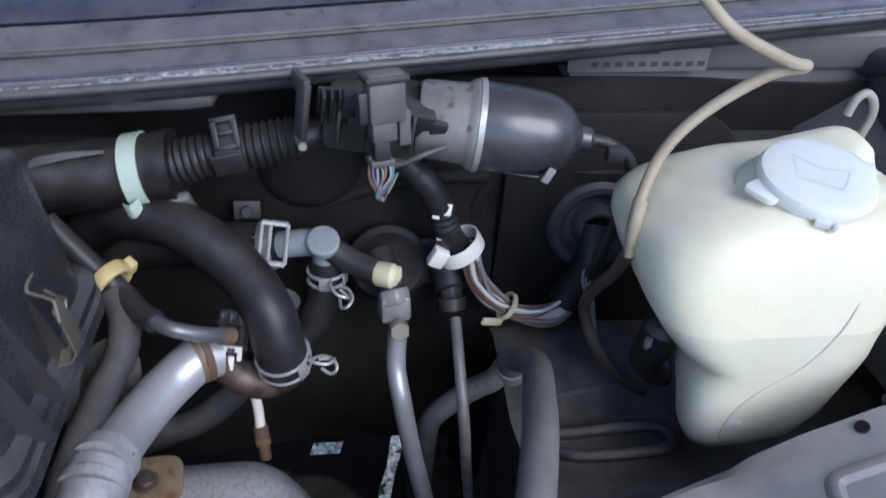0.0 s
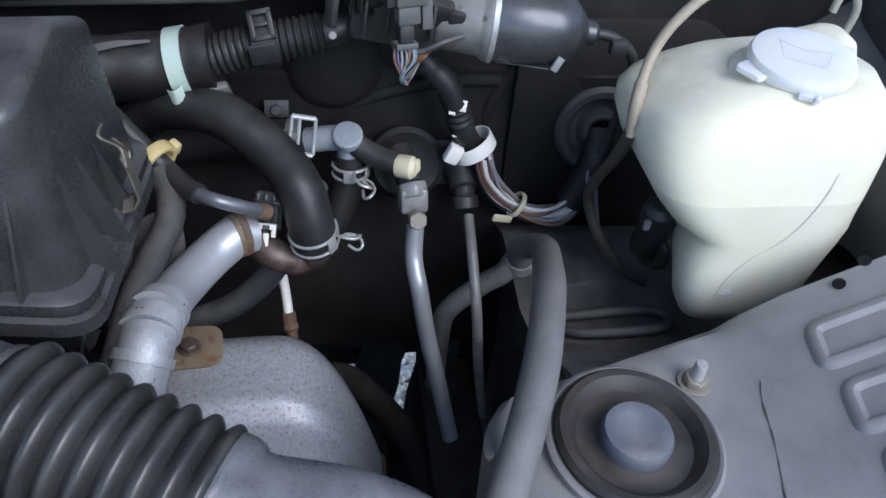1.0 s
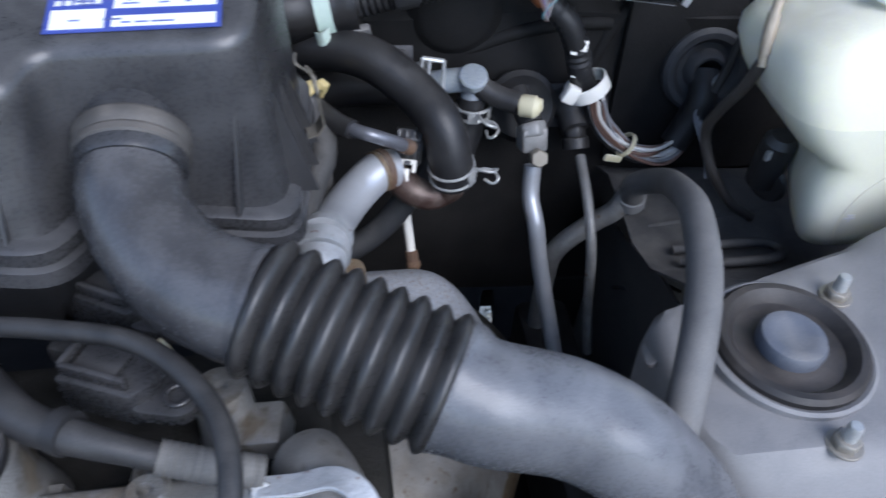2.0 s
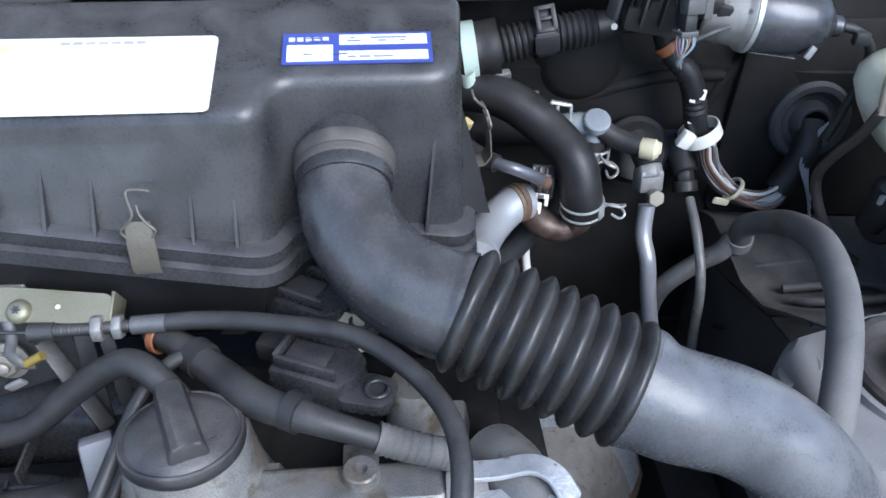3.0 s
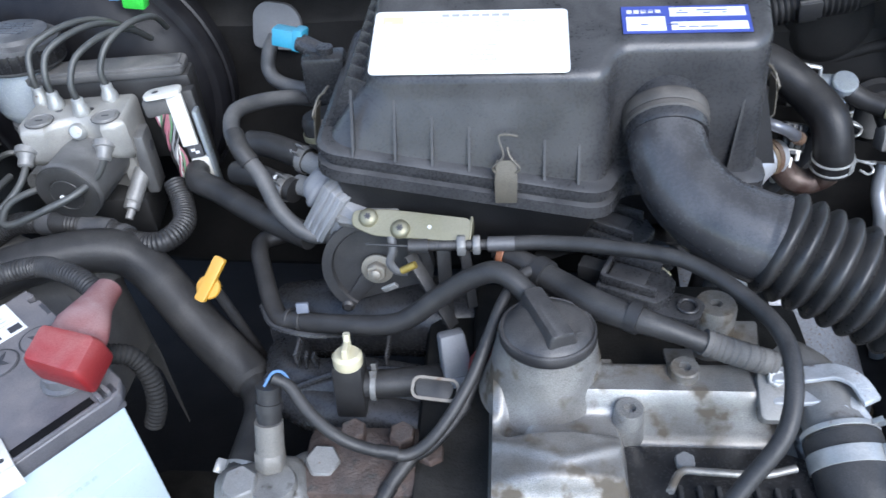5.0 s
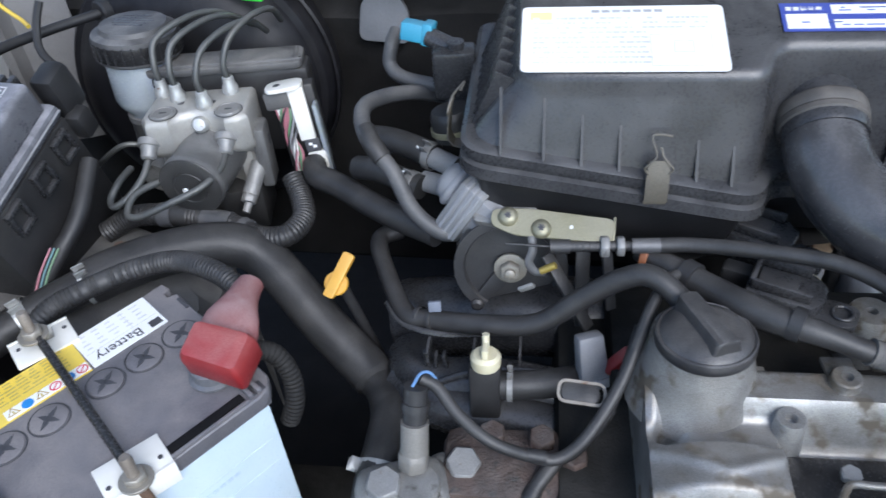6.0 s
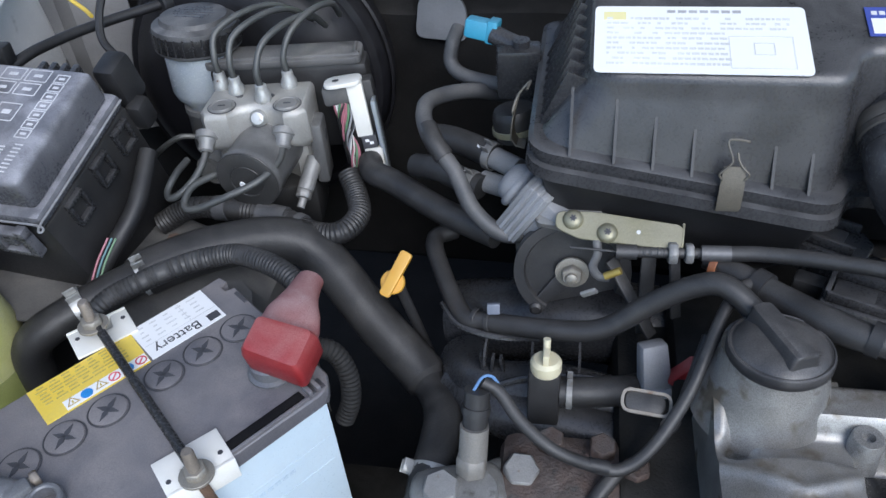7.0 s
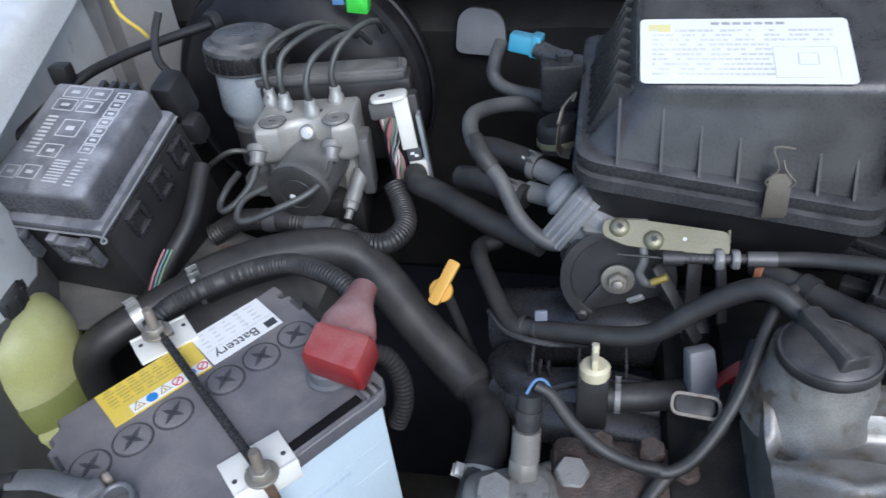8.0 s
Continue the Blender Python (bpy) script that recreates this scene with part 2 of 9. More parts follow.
def lathe(profile, seg=32):
    """Turned round z from (radius, height) pairs."""
    bm = bmesh.new()
    rings = []
    for r, z in profile:
        rings.append([bm.verts.new((0, 0, z))] if r < 1e-6 else [bm.verts.new((r * math.cos(a), r * math.sin(a), z)) for a in (2 * math.pi * j / seg for j in range(seg))])
    for a, b in zip(rings, rings[1:]):
        for j in range(seg):
            k = (j + 1) % seg
            if len(a) == 1 and len(b) > 1:
                bm.faces.new((a[0], b[j], b[k]))
            elif len(b) == 1 and len(a) > 1:
                bm.faces.new((a[j], a[k], b[0]))
            elif len(a) > 1:
                bm.faces.new((a[j], a[k], b[k], b[j]))
    bmesh.ops.recalc_face_normals(bm, faces=bm.faces)
    return bm


def bevelled(bm, w, seg=2):
    bmesh.ops.bevel(bm, geom=bm.edges[:], offset=w, segments=seg, affect="EDGES", profile=0.5, clamp_overlap=True)
    return bm


def box(sx, sy, sz, bev=0.003, seg=2, taper=1.0, at=(0, 0, 0)):
    """A rounded box standing on at, its top scaled by taper."""
    bm = bmesh.new()
    bmesh.ops.create_cube(bm, size=1.0)
    for v in bm.verts:
        k = taper if v.co.z > 0 else 1.0
        v.co = (v.co.x * sx * k, v.co.y * sy * k, (v.co.z + 0.5) * sz)
    if bev:
        bevelled(bm, bev, seg)
    return shift(bm, at)


def prism(poly, z0, z1, bev=0.003, seg=2):
    bm = bmesh.new()
    low = [bm.verts.new((x, y, z0)) for x, y in poly]
    high = [bm.verts.new((x, y, z1)) for x, y in poly]
    bm.faces.new(low[::-1]), bm.faces.new(high)
    for i in range(len(poly)):
        j = (i + 1) % len(poly)
        bm.faces.new((low[i], low[j], high[j], high[i]))
    bmesh.ops.recalc_face_normals(bm, faces=bm.faces)
    return bevelled(bm, bev, seg) if bev else bm


def rounded(poly, r, n=5):
    """The polygon with its corners rounded to about r."""
    out = []
    for i, p in enumerate(poly):
        p, a, b = Vector(p), Vector(poly[i - 1]), Vector(poly[(i + 1) % len(poly)])
        k = min(r, 0.45 * (a - p).length, 0.45 * (b - p).length)
        u, v = p + (a - p).normalized() * k, p + (b - p).normalized() * k
        for j in range(n + 1):
            t = j / n
            out.append(((1 - t) ** 2 * u + 2 * t * (1 - t) * p + t * t * v)[:])
    return out


def inset(poly, d):
    """A closed outline, counter-clockwise, moved inwards by d."""
    out, n = [], len(poly)
    for i in range(n):
        a, b = Vector(poly[i - 1]), Vector(poly[(i + 1) % n])
        t = (b - a).normalized()
        out.append((poly[i][0] - t.y * d, poly[i][1] + t.x * d))
    return out


def loft(rings, caps=True):
    """Closed rings of (x, y, z), all of one count, skinned."""
    bm = bmesh.new()
    vs = [[bm.verts.new(p) for p in ring] for ring in rings]
    n = len(rings[0])
    for a, b in zip(vs, vs[1:]):
        for j in range(n):
            bm.faces.new((a[j], a[(j + 1) % n], b[(j + 1) % n], b[j]))
    if caps:
        bm.faces.new(vs[0][::-1]), bm.faces.new(vs[-1])
    bmesh.ops.recalc_face_normals(bm, faces=bm.faces)
    return bm


def sheet(rows, thick=0.0015):
    """A panel of sheet metal from rows of points, thickened."""
    bm = bmesh.new()
    vs = [[bm.verts.new(p) for p in row] for row in rows]
    for a, b in zip(vs, vs[1:]):
        for j in range(len(a) - 1):
            bm.faces.new((a[j], a[j + 1], b[j + 1], b[j]))
    bmesh.ops.recalc_face_normals(bm, faces=bm.faces)
    bmesh.ops.solidify(bm, geom=bm.faces[:], thickness=thick)
    return bm


def shift(bm, at):
    bmesh.ops.translate(bm, verts=bm.verts, vec=at)
    return bm


def put(bm, m):
    bmesh.ops.transform(bm, matrix=m, verts=bm.verts)
    return bm


def aim(at, to, spin=0.0):
    """The pose at a point whose z runs towards another."""
    q = (Vector(to) - Vector(at)).to_track_quat("Z", "Y").to_matrix().to_4x4()
    return Matrix.Translation(at) @ q @ pose(0, 0, 0, 0, 0, spin)


def join(*bms):
    out = bmesh.new()
    for b in bms:
        me = bpy.data.meshes.new("joined")
        b.to_mesh(me)
        out.from_mesh(me)
        bpy.data.meshes.remove(me)
        b.free()
    return out


def rod(a, b, r, seg=12):
    return tube([a, b], r, seg, 1)


def hexa(at, to, r, h, hole=0.0):
    """A hexagon nut or bolt head at a point, its axis towards another."""
    bm = bmesh.new()
    bmesh.ops.create_cone(bm, cap_ends=True, segments=6, radius1=r, radius2=r, depth=h)
    shift(bm, (0, 0, h / 2))
    bevelled(bm, r * 0.1, 1)
    return put(bm, aim(at, to))


def disc(at, to, r, h, seg=28, bev=0.15):
    e = min(r, h) * bev
    return put(lathe([(0, 0), (r - e, 0), (r, e), (r, h - e), (r - e, h), (0, h)], seg), aim(at, to))


def ringlet(at, to, r, w, h, seg=28):
    """A collar: outer radius r, wall w, height h."""
    e = w * 0.25
    prof = [(r - w, e), (r - w + e, 0), (r - e, 0), (r, e), (r, h - e), (r - e, h), (r - w + e, h), (r - w, h - e), (r - w, e)]
    return put(lathe(prof, seg), aim(at, to))


# The firewall and the washer's side of the bay are laid out in a frame of their own; site() says in which frame the next things are built.
ENGINE_SIDE, WASHER_SIDE = Matrix(), pose(-0.0300, 0.0214, -0.1272, 2.13, 1.90, -0.30) @ Matrix.Scale(1.099, 4)


def drawn_out(k):
    """The washer's side, drawn out from above the bay by a factor: the fender and the heat shield lie lower."""
    hub = Matrix.Translation((0.06, -0.01, 1.29))
    return hub @ Matrix.Scale(k, 4) @ hub.inverted() @ WASHER_SIDE


FENDER_SIDE, SHIELD_SIDE, WIPER_SIDE, COWL_SIDE = drawn_out(1.05), drawn_out(1.10), drawn_out(0.92), drawn_out(1.08)
placed = [ENGINE_SIDE]


def site(m):
    placed[0] = m


def thing(name, at, label, category, group="", kind=""):
    ob = new(name)
    ob.empty_display_size = 0.02
    ob.matrix_basis = Matrix.Translation(placed[0] @ Vector(at))
    return tagged(ob, label, category, group, kind)


def part(name, bm, mat, parent=None, label="", smooth=True, angle=38):
    me = bpy.data.meshes.new(name)
    bm.transform(placed[0])
    if smooth:
        for f in bm.faces:
            f.smooth = True
        for e in bm.edges:
            if len(e.link_faces) == 2 and e.calc_face_angle(0) > radians(angle):
                e.smooth = False
    bm.to_mesh(me)
    bm.free()
    me.materials.append(mat)
    ob = new(name, me)
    if parent:
        ob.parent = parent
        if parent.type == "EMPTY":
            ob.matrix_parent_inverse = parent.matrix_basis.inverted()
    return tagged(ob, label)


def single(name, bm, mat, label, category, group="", kind=""):
    return tagged(part(name, bm, mat), label, category, group, kind)


def letters(text, size, m, mat, parent, name="lettering", label=""):
    cu = bpy.data.curves.new("letters", "FONT")
    cu.body, cu.size, cu.extrude, cu.align_x, cu.align_y = text, size, 0.0002, "CENTER", "CENTER"
    tmp = new("letters", cu)
    bpy.context.view_layer.update()
    me = bpy.data.meshes.new_from_object(tmp.evaluated_get(bpy.context.evaluated_depsgraph_get()))
    bpy.data.objects.remove(tmp)
    bpy.data.curves.remove(cu)
    bm = bmesh.new()
    bm.from_mesh(me)
    bpy.data.meshes.remove(me)
    return part(name, put(bm, m), mat, parent, label)


# ---- the setting: ground and car body ----
def ground():
    bm = bmesh.new()
    bmesh.ops.create_grid(bm, x_segments=8, y_segments=8, size=400)
    ob = single("ground", bm, GRAVEL, "grey gravel yard under and around the car", "ground", kind="structure")
    rnd = random.Random(3)
    bm = bmesh.new()
    for k in range(2200):
        near = k > 500
        x, y, s = rnd.uniform(-0.05, 0.32) if near else rnd.uniform(-0.35, 0.6), rnd.uniform(0.92, 1.28) if near else rnd.uniform(0.5, 1.5), rnd.uniform(0.004, 0.011) if near else rnd.uniform(0.006, 0.016)
        vs = bmesh.ops.create_icosphere(bm, subdivisions=1, radius=s, matrix=pose(x, y, s * 0.35, rnd.uniform(0, 360), rnd.uniform(0, 360), 0))["verts"]
        for v in vs:
            v.co += Vector((rnd.uniform(-1, 1), rnd.uniform(-1, 1), rnd.uniform(-1, 1))) * s * 0.25
    single("gravel", bm, SUNLIT_STONES, "loose gravel stones on the ground, sunlight put into their pale tone", "gravel", kind="stuff")


GRAVEL = surf("gravel_ground", (0.10, 0.095, 0.09), (0.30, 0.29, 0.27), rough=0.9, bump=0.9, scale=90, fine=300)
# Sunlight on the stones is put into their pale, warm colour.
SUNLIT_STONES = surf("sunlit_gravel_stones", (0.40, 0.34, 0.24), (1.0, 0.93, 0.78), rough=0.85, bump=0.4, scale=60)
ground()


def lip_y(x):
    """Where the front edge of the cowl runs: bowed towards the nose in the middle, flattening towards the fenders."""
    d = abs(x + 0.2)
    return 0.577 + (0.16 if x > -0.2 else 0.13) * (math.sqrt(d * d + 0.01) - 0.1)


def on_lip(x, back, up):
    """A point of the cowl, by how far it lies behind and over the lower edge of the hood seal."""
    return (x, lip_y(x) + 1.3 * back, 1.046 + 1.3 * up)


def along_cowl(profile, x0=-1.06, x1=0.68, n=42):
    """A strip along the cowl from (back, up) pairs, as rows for sheet()."""
    xs = [x0 + (x1 - x0) * i / n for i in range(n + 1)]
    return [[on_lip(x, d, z) for x in xs] for d, z in profile]


def cowl():
    top = part("cowl_top", sheet(along_cowl([(0.012, 0.0005), (0.015, 0.0030), (0.0185, 0.0040), (0.0195, 0.0062), (0.026, 0.0085), (0.034, 0.011), (0.0355, 0.0165), (0.052, 0.0225), (0.055, 0.0185), (0.095, 0.027), (0.140, 0.045)]), 0.002), COWL_DARK)
    part("cowl_strip", sheet(along_cowl([(0.0555, 0.0235), (0.0585, 0.0255), (0.094, 0.033), (0.097, 0.0325)]), 0.002), COWL_NAVY, top, "dark blue-black painted strip")
    xs = [-1.04 + 0.043 * i for i in range(40)]
    part("bead", tube([on_lip(x, 0.0345, 0.0135) for x in xs], 0.0026, 8, 2), COWL_BROWN, top, "thin brown seam line")
    part("bead", tube([on_lip(x, 0.0200, 0.0060) for x in xs], 0.0016, 8, 2), COWL_NAVY, top, "dark seam line")
    tagged(top, "weathered dark cowl panel with a stepped top", "cowl", kind="structure")
    seal = part("seal", tube([on_lip(x, 0.0255, -0.0040) for x in xs], 0.0135, 14, 2), SEALRUB, top, "black rubber hood seal along the cowl edge")
    part("seal_lip", tube([on_lip(x, 0.0145, -0.0005) for x in xs], 0.0042, 10, 2), SEALRUB, seal)
    part("flange", sheet(along_cowl([(0.016, -0.0005), (0.034, -0.001), (0.045, -0.015), (0.060, -0.020), (0.13, -0.022)]), 0.002), COWL_NAVY, top, "dark folded flange under the cowl edge")
    rnd = random.Random(8)
    bm = bmesh.new()
    for c in range(70):
        x0 = rnd.choice((-0.04, -0.01, 0.10, 0.17, 0.22, 0.25)) + rnd.gauss(0, 0.02)
        for _ in range(rnd.choice((1, 2, 4, 9))):
            x = x0 + rnd.gauss(0, 0.008)
            a = rnd.gauss(0.0, 0.0008)
            bmesh.ops.create_icosphere(bm, subdivisions=1, radius=1.0, matrix=Matrix.Translation(on_lip(x, 0.0165 + a, 0.0036 + 0.34 * a)) @ Matrix.Diagonal((rnd.uniform(0.0008, 0.0046), rnd.uniform(0.0004, 0.0012), 0.0005, 1)))
    for _ in range(260):
        x = rnd.uniform(-0.16, 0.62)
        bmesh.ops.create_icosphere(bm, subdivisions=1, radius=1.0, matrix=Matrix.Translation(on_lip(x, 0.0150 + rnd.gauss(0, 0.0003), 0.0031)) @ Matrix.Diagonal((rnd.uniform(0.001, 0.006), 0.0005, 0.0005, 1)))
    part("chipped_edge", bm, CHIPS, top, "pale chipped paint along the flange")

    def bulge(xa, xb):
        n_ = 22
        rows = []
        for d, z in ((0.060, 1.045), (0.008, 1.040), (-0.002, 1.034), (-0.003, 1.026), (0.0, 1.018), (0.006, 1.0135), (0.045, 1.012)):
            row = []
            for i in range(n_ + 1):
                u = i / n_
                e = max(0.0, abs(2 * u - 1) - 0.86) / 0.14
                row.append((xa + (xb - xa) * u, 0.624 + d + 0.02 * e * e, z + (1.040 - z) * 0.8 * e ** 3))
            rows.append(row)
        part("bulge", sheet(rows, 0.002), PAINT_GREY2, top, "pale grey cowl bulge")
    bulge(-0.36, 0.007)
    bulge(-0.86, -0.43)
    xs = [0.250 + 0.0165 * i for i in range(17)]
    site(COWL_SIDE)
    face = part("cowl_front", sheet([[(x, y + 0.25 * max(0.0, x - 0.40) ** 2, z) for x in xs] for y, z in ((0.66, 1.070), (0.632, 1.068), (0.6225, 1.060), (0.6205, 1.035), (0.6225, 1.0315), (0.6275, 1.030), (0.6265, 1.017), (0.630, 1.0135), (0.66, 1.012))], 0.002), PAINT_GREY2)
    tagged(face, "grey painted cowl front panel", "panel", kind="structure")
    site(ENGINE_SIDE)


COWL_BROWN = surf("brown_stained_cowl", (0.040, 0.034, 0.034), (0.075, 0.064, 0.062), rough=0.5, dust=0.3, bump=0.2, scale=40)
CHIPS = surf("chipped_paint", (0.20, 0.215, 0.24), (0.46, 0.48, 0.51), rough=0.6, bump=0.2, scale=200)
COWL_NAVY = surf("navy_cowl_paint", (0.032, 0.036, 0.060), (0.064, 0.068, 0.096), rough=0.28, dust=0.2, bump=0.06, scale=16)
SEALRUB = surf("weathered_seal_rubber", (0.038, 0.037, 0.039), (0.066, 0.064, 0.064), rough=0.36, dust=0.42, dustc=(0.22, 0.21, 0.205), bump=0.12)
PAINT_GREY2 = surf("grey_primer_paint", (0.105, 0.105, 0.106), (0.145, 0.143, 0.140), rough=0.5, dust=0.35, bump=0.04, scale=10)
site(ENGINE_SIDE)
cowl()
site(ENGINE_SIDE)


GROMMET = surf("grommet_rubber", (0.036, 0.037, 0.042), (0.055, 0.055, 0.060), rough=0.55, dust=0.25, bump=0.05)


def firewall():
    rows = []
    for k in range(25):
        z = 0.56 + 0.44 * k / 24
        row = []
        for i in range(61):
            x = -1.02 + 1.6 * i / 60
            y = 0.645 + 0.010 * math.sin(x * 17 + z * 6) * math.sin(z * 21 + x * 4)
            if z > 0.93:
                y += 0.03
            row.append((x, y, z))
        rows.append(row)
    wall = part("firewall", sheet(rows, 0.004), INSULATION)
    part("lower_panel", sheet([[(x, 0.640 + 0.04 * k, 0.575 - 0.30 * k) for x in (0.195, 0.30, 0.40, 0.56)] for k in (0, 0.5, 1.0)], 0.004), INSULATION, wall)
    tagged(wall, "black insulated firewall with pressed ridges", "firewall", kind="structure")
    # pressed plates and ridges on it
    part("pressing", put(prism(rounded([(-0.105, -0.12), (0.105, -0.12), (0.105, 0.085), (0.07, 0.115), (-0.105, 0.115)], 0.03), 0, 0.008, 0.003), aim((0.318, 0.640, 0.870), (0.318, 0.0, 0.90))), INSULATION, wall)
    part("ridge", tube([(0.0, 0.652, 0.885), (0.05, 0.648, 0.89), (0.10, 0.646, 0.908), (0.15, 0.646, 0.918), (0.20, 0.648, 0.918)], 0.007, 10), INSULATION, wall)
    part("ridge", tube([(0.20, 0.655, 0.80), (0.19, 0.65, 0.87), (0.215, 0.65, 0.93), (0.27, 0.65, 0.965)], 0.008, 10), INSULATION, wall)
    part("boss", put(lathe([(0, 0.012), (0.03, 0.012), (0.037, 0.008), (0.045, 0)], 28), aim((0.045, 0.642, 0.935), (0.045, 0, 0.935))), INSULATION, wall)
    sealing = part("sealing_plate", put(prism(rounded([(-0.045, -0.026), (0.058, -0.026), (0.058, 0.022), (-0.045, 0.022)], 0.02), 0, 0.006, 0.002), aim((0.140, 0.628, 0.842), (0.135, 0, 0.9))), GROMMET, wall, "grey sealing plate")
    lug = part("clip_plate", put(box(0.022, 0.016, 0.004, 0.001), aim((-0.006, 0.630, 0.899), (-0.006, 0, 1.1))), GROMMET, wall)
    part("bolt", hexa((-0.006, 0.626, 0.900), (-0.006, 0, 1.1), 0.0055, 0.005), GROMMET, lug)


site(WASHER_SIDE)
firewall()
site(ENGINE_SIDE)


def inner_fender():
    """The apron on the washer tank's side, with its strut tower."""
    rows = []
    for k in range(57):
        y = -0.35 + 0.70 * k / 56
        edge = 0.130 + max(0.0, y - 0.297) * 3.2 + 9.0 * max(0.0, 0.215 - y) ** 2 * 2 if y > 0.165 else 0.175
        low = min(1.0, max(0.0, (0.180 - y) / 0.012)) * 0.05
        z = 0.8935 - low
        line = [(edge + 0.004, y, 0.76), (edge, y, z - 0.020), (edge + 0.002, y, z - 0.007), (edge + 0.008, y, z - 0.001), (edge + 0.016, y, z)]
        line += [(max(edge + 0.018, x_), y, z_ - low * max(0, (0.34 - x_) / 0.34) * 1.6) for x_, z_ in ((0.24, 0.8945), (0.285, 0.897), (0.305, 0.905), (0.345, 0.925), (0.40, 0.955), (0.52, 1.02))]
        rows.append(line)
    shell = part("inner_fender", sheet(rows, 0.0015), PAINT)
    tagged(shell, "dusty grey painted inner fender apron", "fender", kind="structure")
    for y in (0.302, 0.254, 0.206, 0.158, 0.110):
        frame_ = rounded([(-0.090, -0.0215), (0.115, -0.0215), (0.115, 0.0215), (-0.084, 0.0215)], 0.015, 6)
        rings = [[(x, yy, z) for x, yy in inset(frame_, d)] for d, z in ((0, -0.0022), (0.003, 0.0005), (0.006, 0.0024), (0.009, 0.0022), (0.0125, -0.0010), (0.0145, -0.0024))]
        part("pressed_rib", put(loft(rings), pose(0.415, y, 0.9635, 0, -28, 0)), PAINT, shell)
    for x, y in ((0.3738, 0.341), (0.394, 0.352)):
        part("hole", disc((x, y, 0.9405 + (x - 0.372) * 0.5), (x - 0.5, y, 1.94), 0.0045, 0.0012, 14), SHADE_BLACK, shell)
    seam = tube([(0.3075, 0.291, 0.9068), (0.303, 0.276, 0.9042), (0.299, 0.25, 0.9026), (0.291, 0.215, 0.8994), (0.284, 0.18, 0.8972), (0.278, 0.12, 0.8967)], 0.0009, 8, 6, lambda s, t: 0.35 + 0.75 * abs(math.sin(s * 61)) * abs(math.sin(s * 170 + 1)))
    part("seam", seam, CRACK, shell, "dark crack along the sealed seam")
    part("tab", put(prism(rounded([(-0.018, -0.010), (0.012, -0.010), (0.016, 0.010), (-0.014, 0.010)], 0.005), 0, 0.004, 0.001), pose(0.142, 0.275, 0.884, -15, -30, 10)), PAINT, shell)
    rows = [[(x + 0.012 * math.sin(y * 9), y, z) for y in [-0.35 + 0.06 * i for i in range(21)]] for x, z in ((0.540, 0.70), (0.535, 0.84), (0.525, 0.96), (0.525, 1.02), (0.535, 1.045), (0.56, 1.06), (0.60, 1.075), (0.64, 1.10))]
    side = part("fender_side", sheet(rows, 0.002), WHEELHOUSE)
    tagged(side, "dark grey side panel below the fender's edge", "fender", kind="structure")
    part("fold", tube([(0.50, 0.70, 0.98), (0.515, 0.66, 1.02), (0.53, 0.60, 1.05)], 0.012, 10), WHEELHOUSE, side)
    part("back_panel", sheet([[(x, y + 0.10 * (x - 0.455), z + 0.02 * math.sin(y * 20)) for x, z in ((0.452, 0.875), (0.457, 0.925), (0.470, 0.965), (0.505, 1.000), (0.56, 1.035))] for y in (0.335, 0.38, 0.43, 0.48, 0.54, 0.60, 0.66)], 0.002), PAINT_DIM, shell, "panel behind the washer tank, shade put into its paint")
    # wheel house below and behind it
    rows = []
    for k in range(9):
        a = k / 8
        rows.append([(x, 0.30 + 0.36 * a, 0.85 - 0.10 * a - 0.25 * max(0, 0.2 - x) + 0.02 * math.sin(9 * a + 4 * x)) for x in (0.205, 0.215, 0.25, 0.30, 0.40, 0.52, 0.64)])
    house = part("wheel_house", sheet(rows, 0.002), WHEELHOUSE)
    tagged(house, "dark grey wheel house panel behind the strut tower", "panel", kind="structure")
    for pts, r in (([(0.225, 0.535, 0.772), (0.29, 0.545, 0.780), (0.40, 0.55, 0.785), (0.53, 0.56, 0.79)], 0.006), ([(0.225, 0.50, 0.784), (0.30, 0.505, 0.790), (0.40, 0.51, 0.795), (0.53, 0.52, 0.80)], 0.005), ([(0.232, 0.455, 0.797), (0.255, 0.452, 0.802), (0.31, 0.452, 0.804), (0.325, 0.44, 0.806), (0.31, 0.425, 0.810), (0.25, 0.425, 0.808), (0.232, 0.435, 0.802)], 0.0045), ([(0.228, 0.395, 0.812), (0.26, 0.39, 0.818), (0.285, 0.375, 0.822), (0.29, 0.35, 0.826)], 0.0045)):
        part("ridge", tube(pts, r, 10), WHEELHOUSE, house)
    part("bolt", join(ringlet((0.287, 0.585, 0.762), (0.28, 0.40, 0.95), 0.015, 0.004, 0.005), hexa((0.287, 0.585, 0.762), (0.28, 0.40, 0.95), 0.009, 0.006)), GROMMET, house, "dusty body bolt")
    part("clip", put(join(box(0.017, 0.006, 0.030, 0.002), box(0.012, 0.010, 0.010, 0.002, at=(0.003, -0.004, 0.006))), aim((0.248, 0.520, 0.690), (0.16, 0.2, 0.95))), DARKCLIP, house, "dark blue plastic clip")
    part("lead", tube([(0.215, 0.515, 0.688), (0.240, 0.514, 0.686), (0.262, 0.512, 0.694), (0.285, 0.500, 0.690)], 0.0022, 8), RAIL, house)
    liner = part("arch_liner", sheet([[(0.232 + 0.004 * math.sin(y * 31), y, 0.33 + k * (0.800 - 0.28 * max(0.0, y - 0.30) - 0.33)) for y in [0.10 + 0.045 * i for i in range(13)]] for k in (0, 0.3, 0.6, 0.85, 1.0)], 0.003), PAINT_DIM)
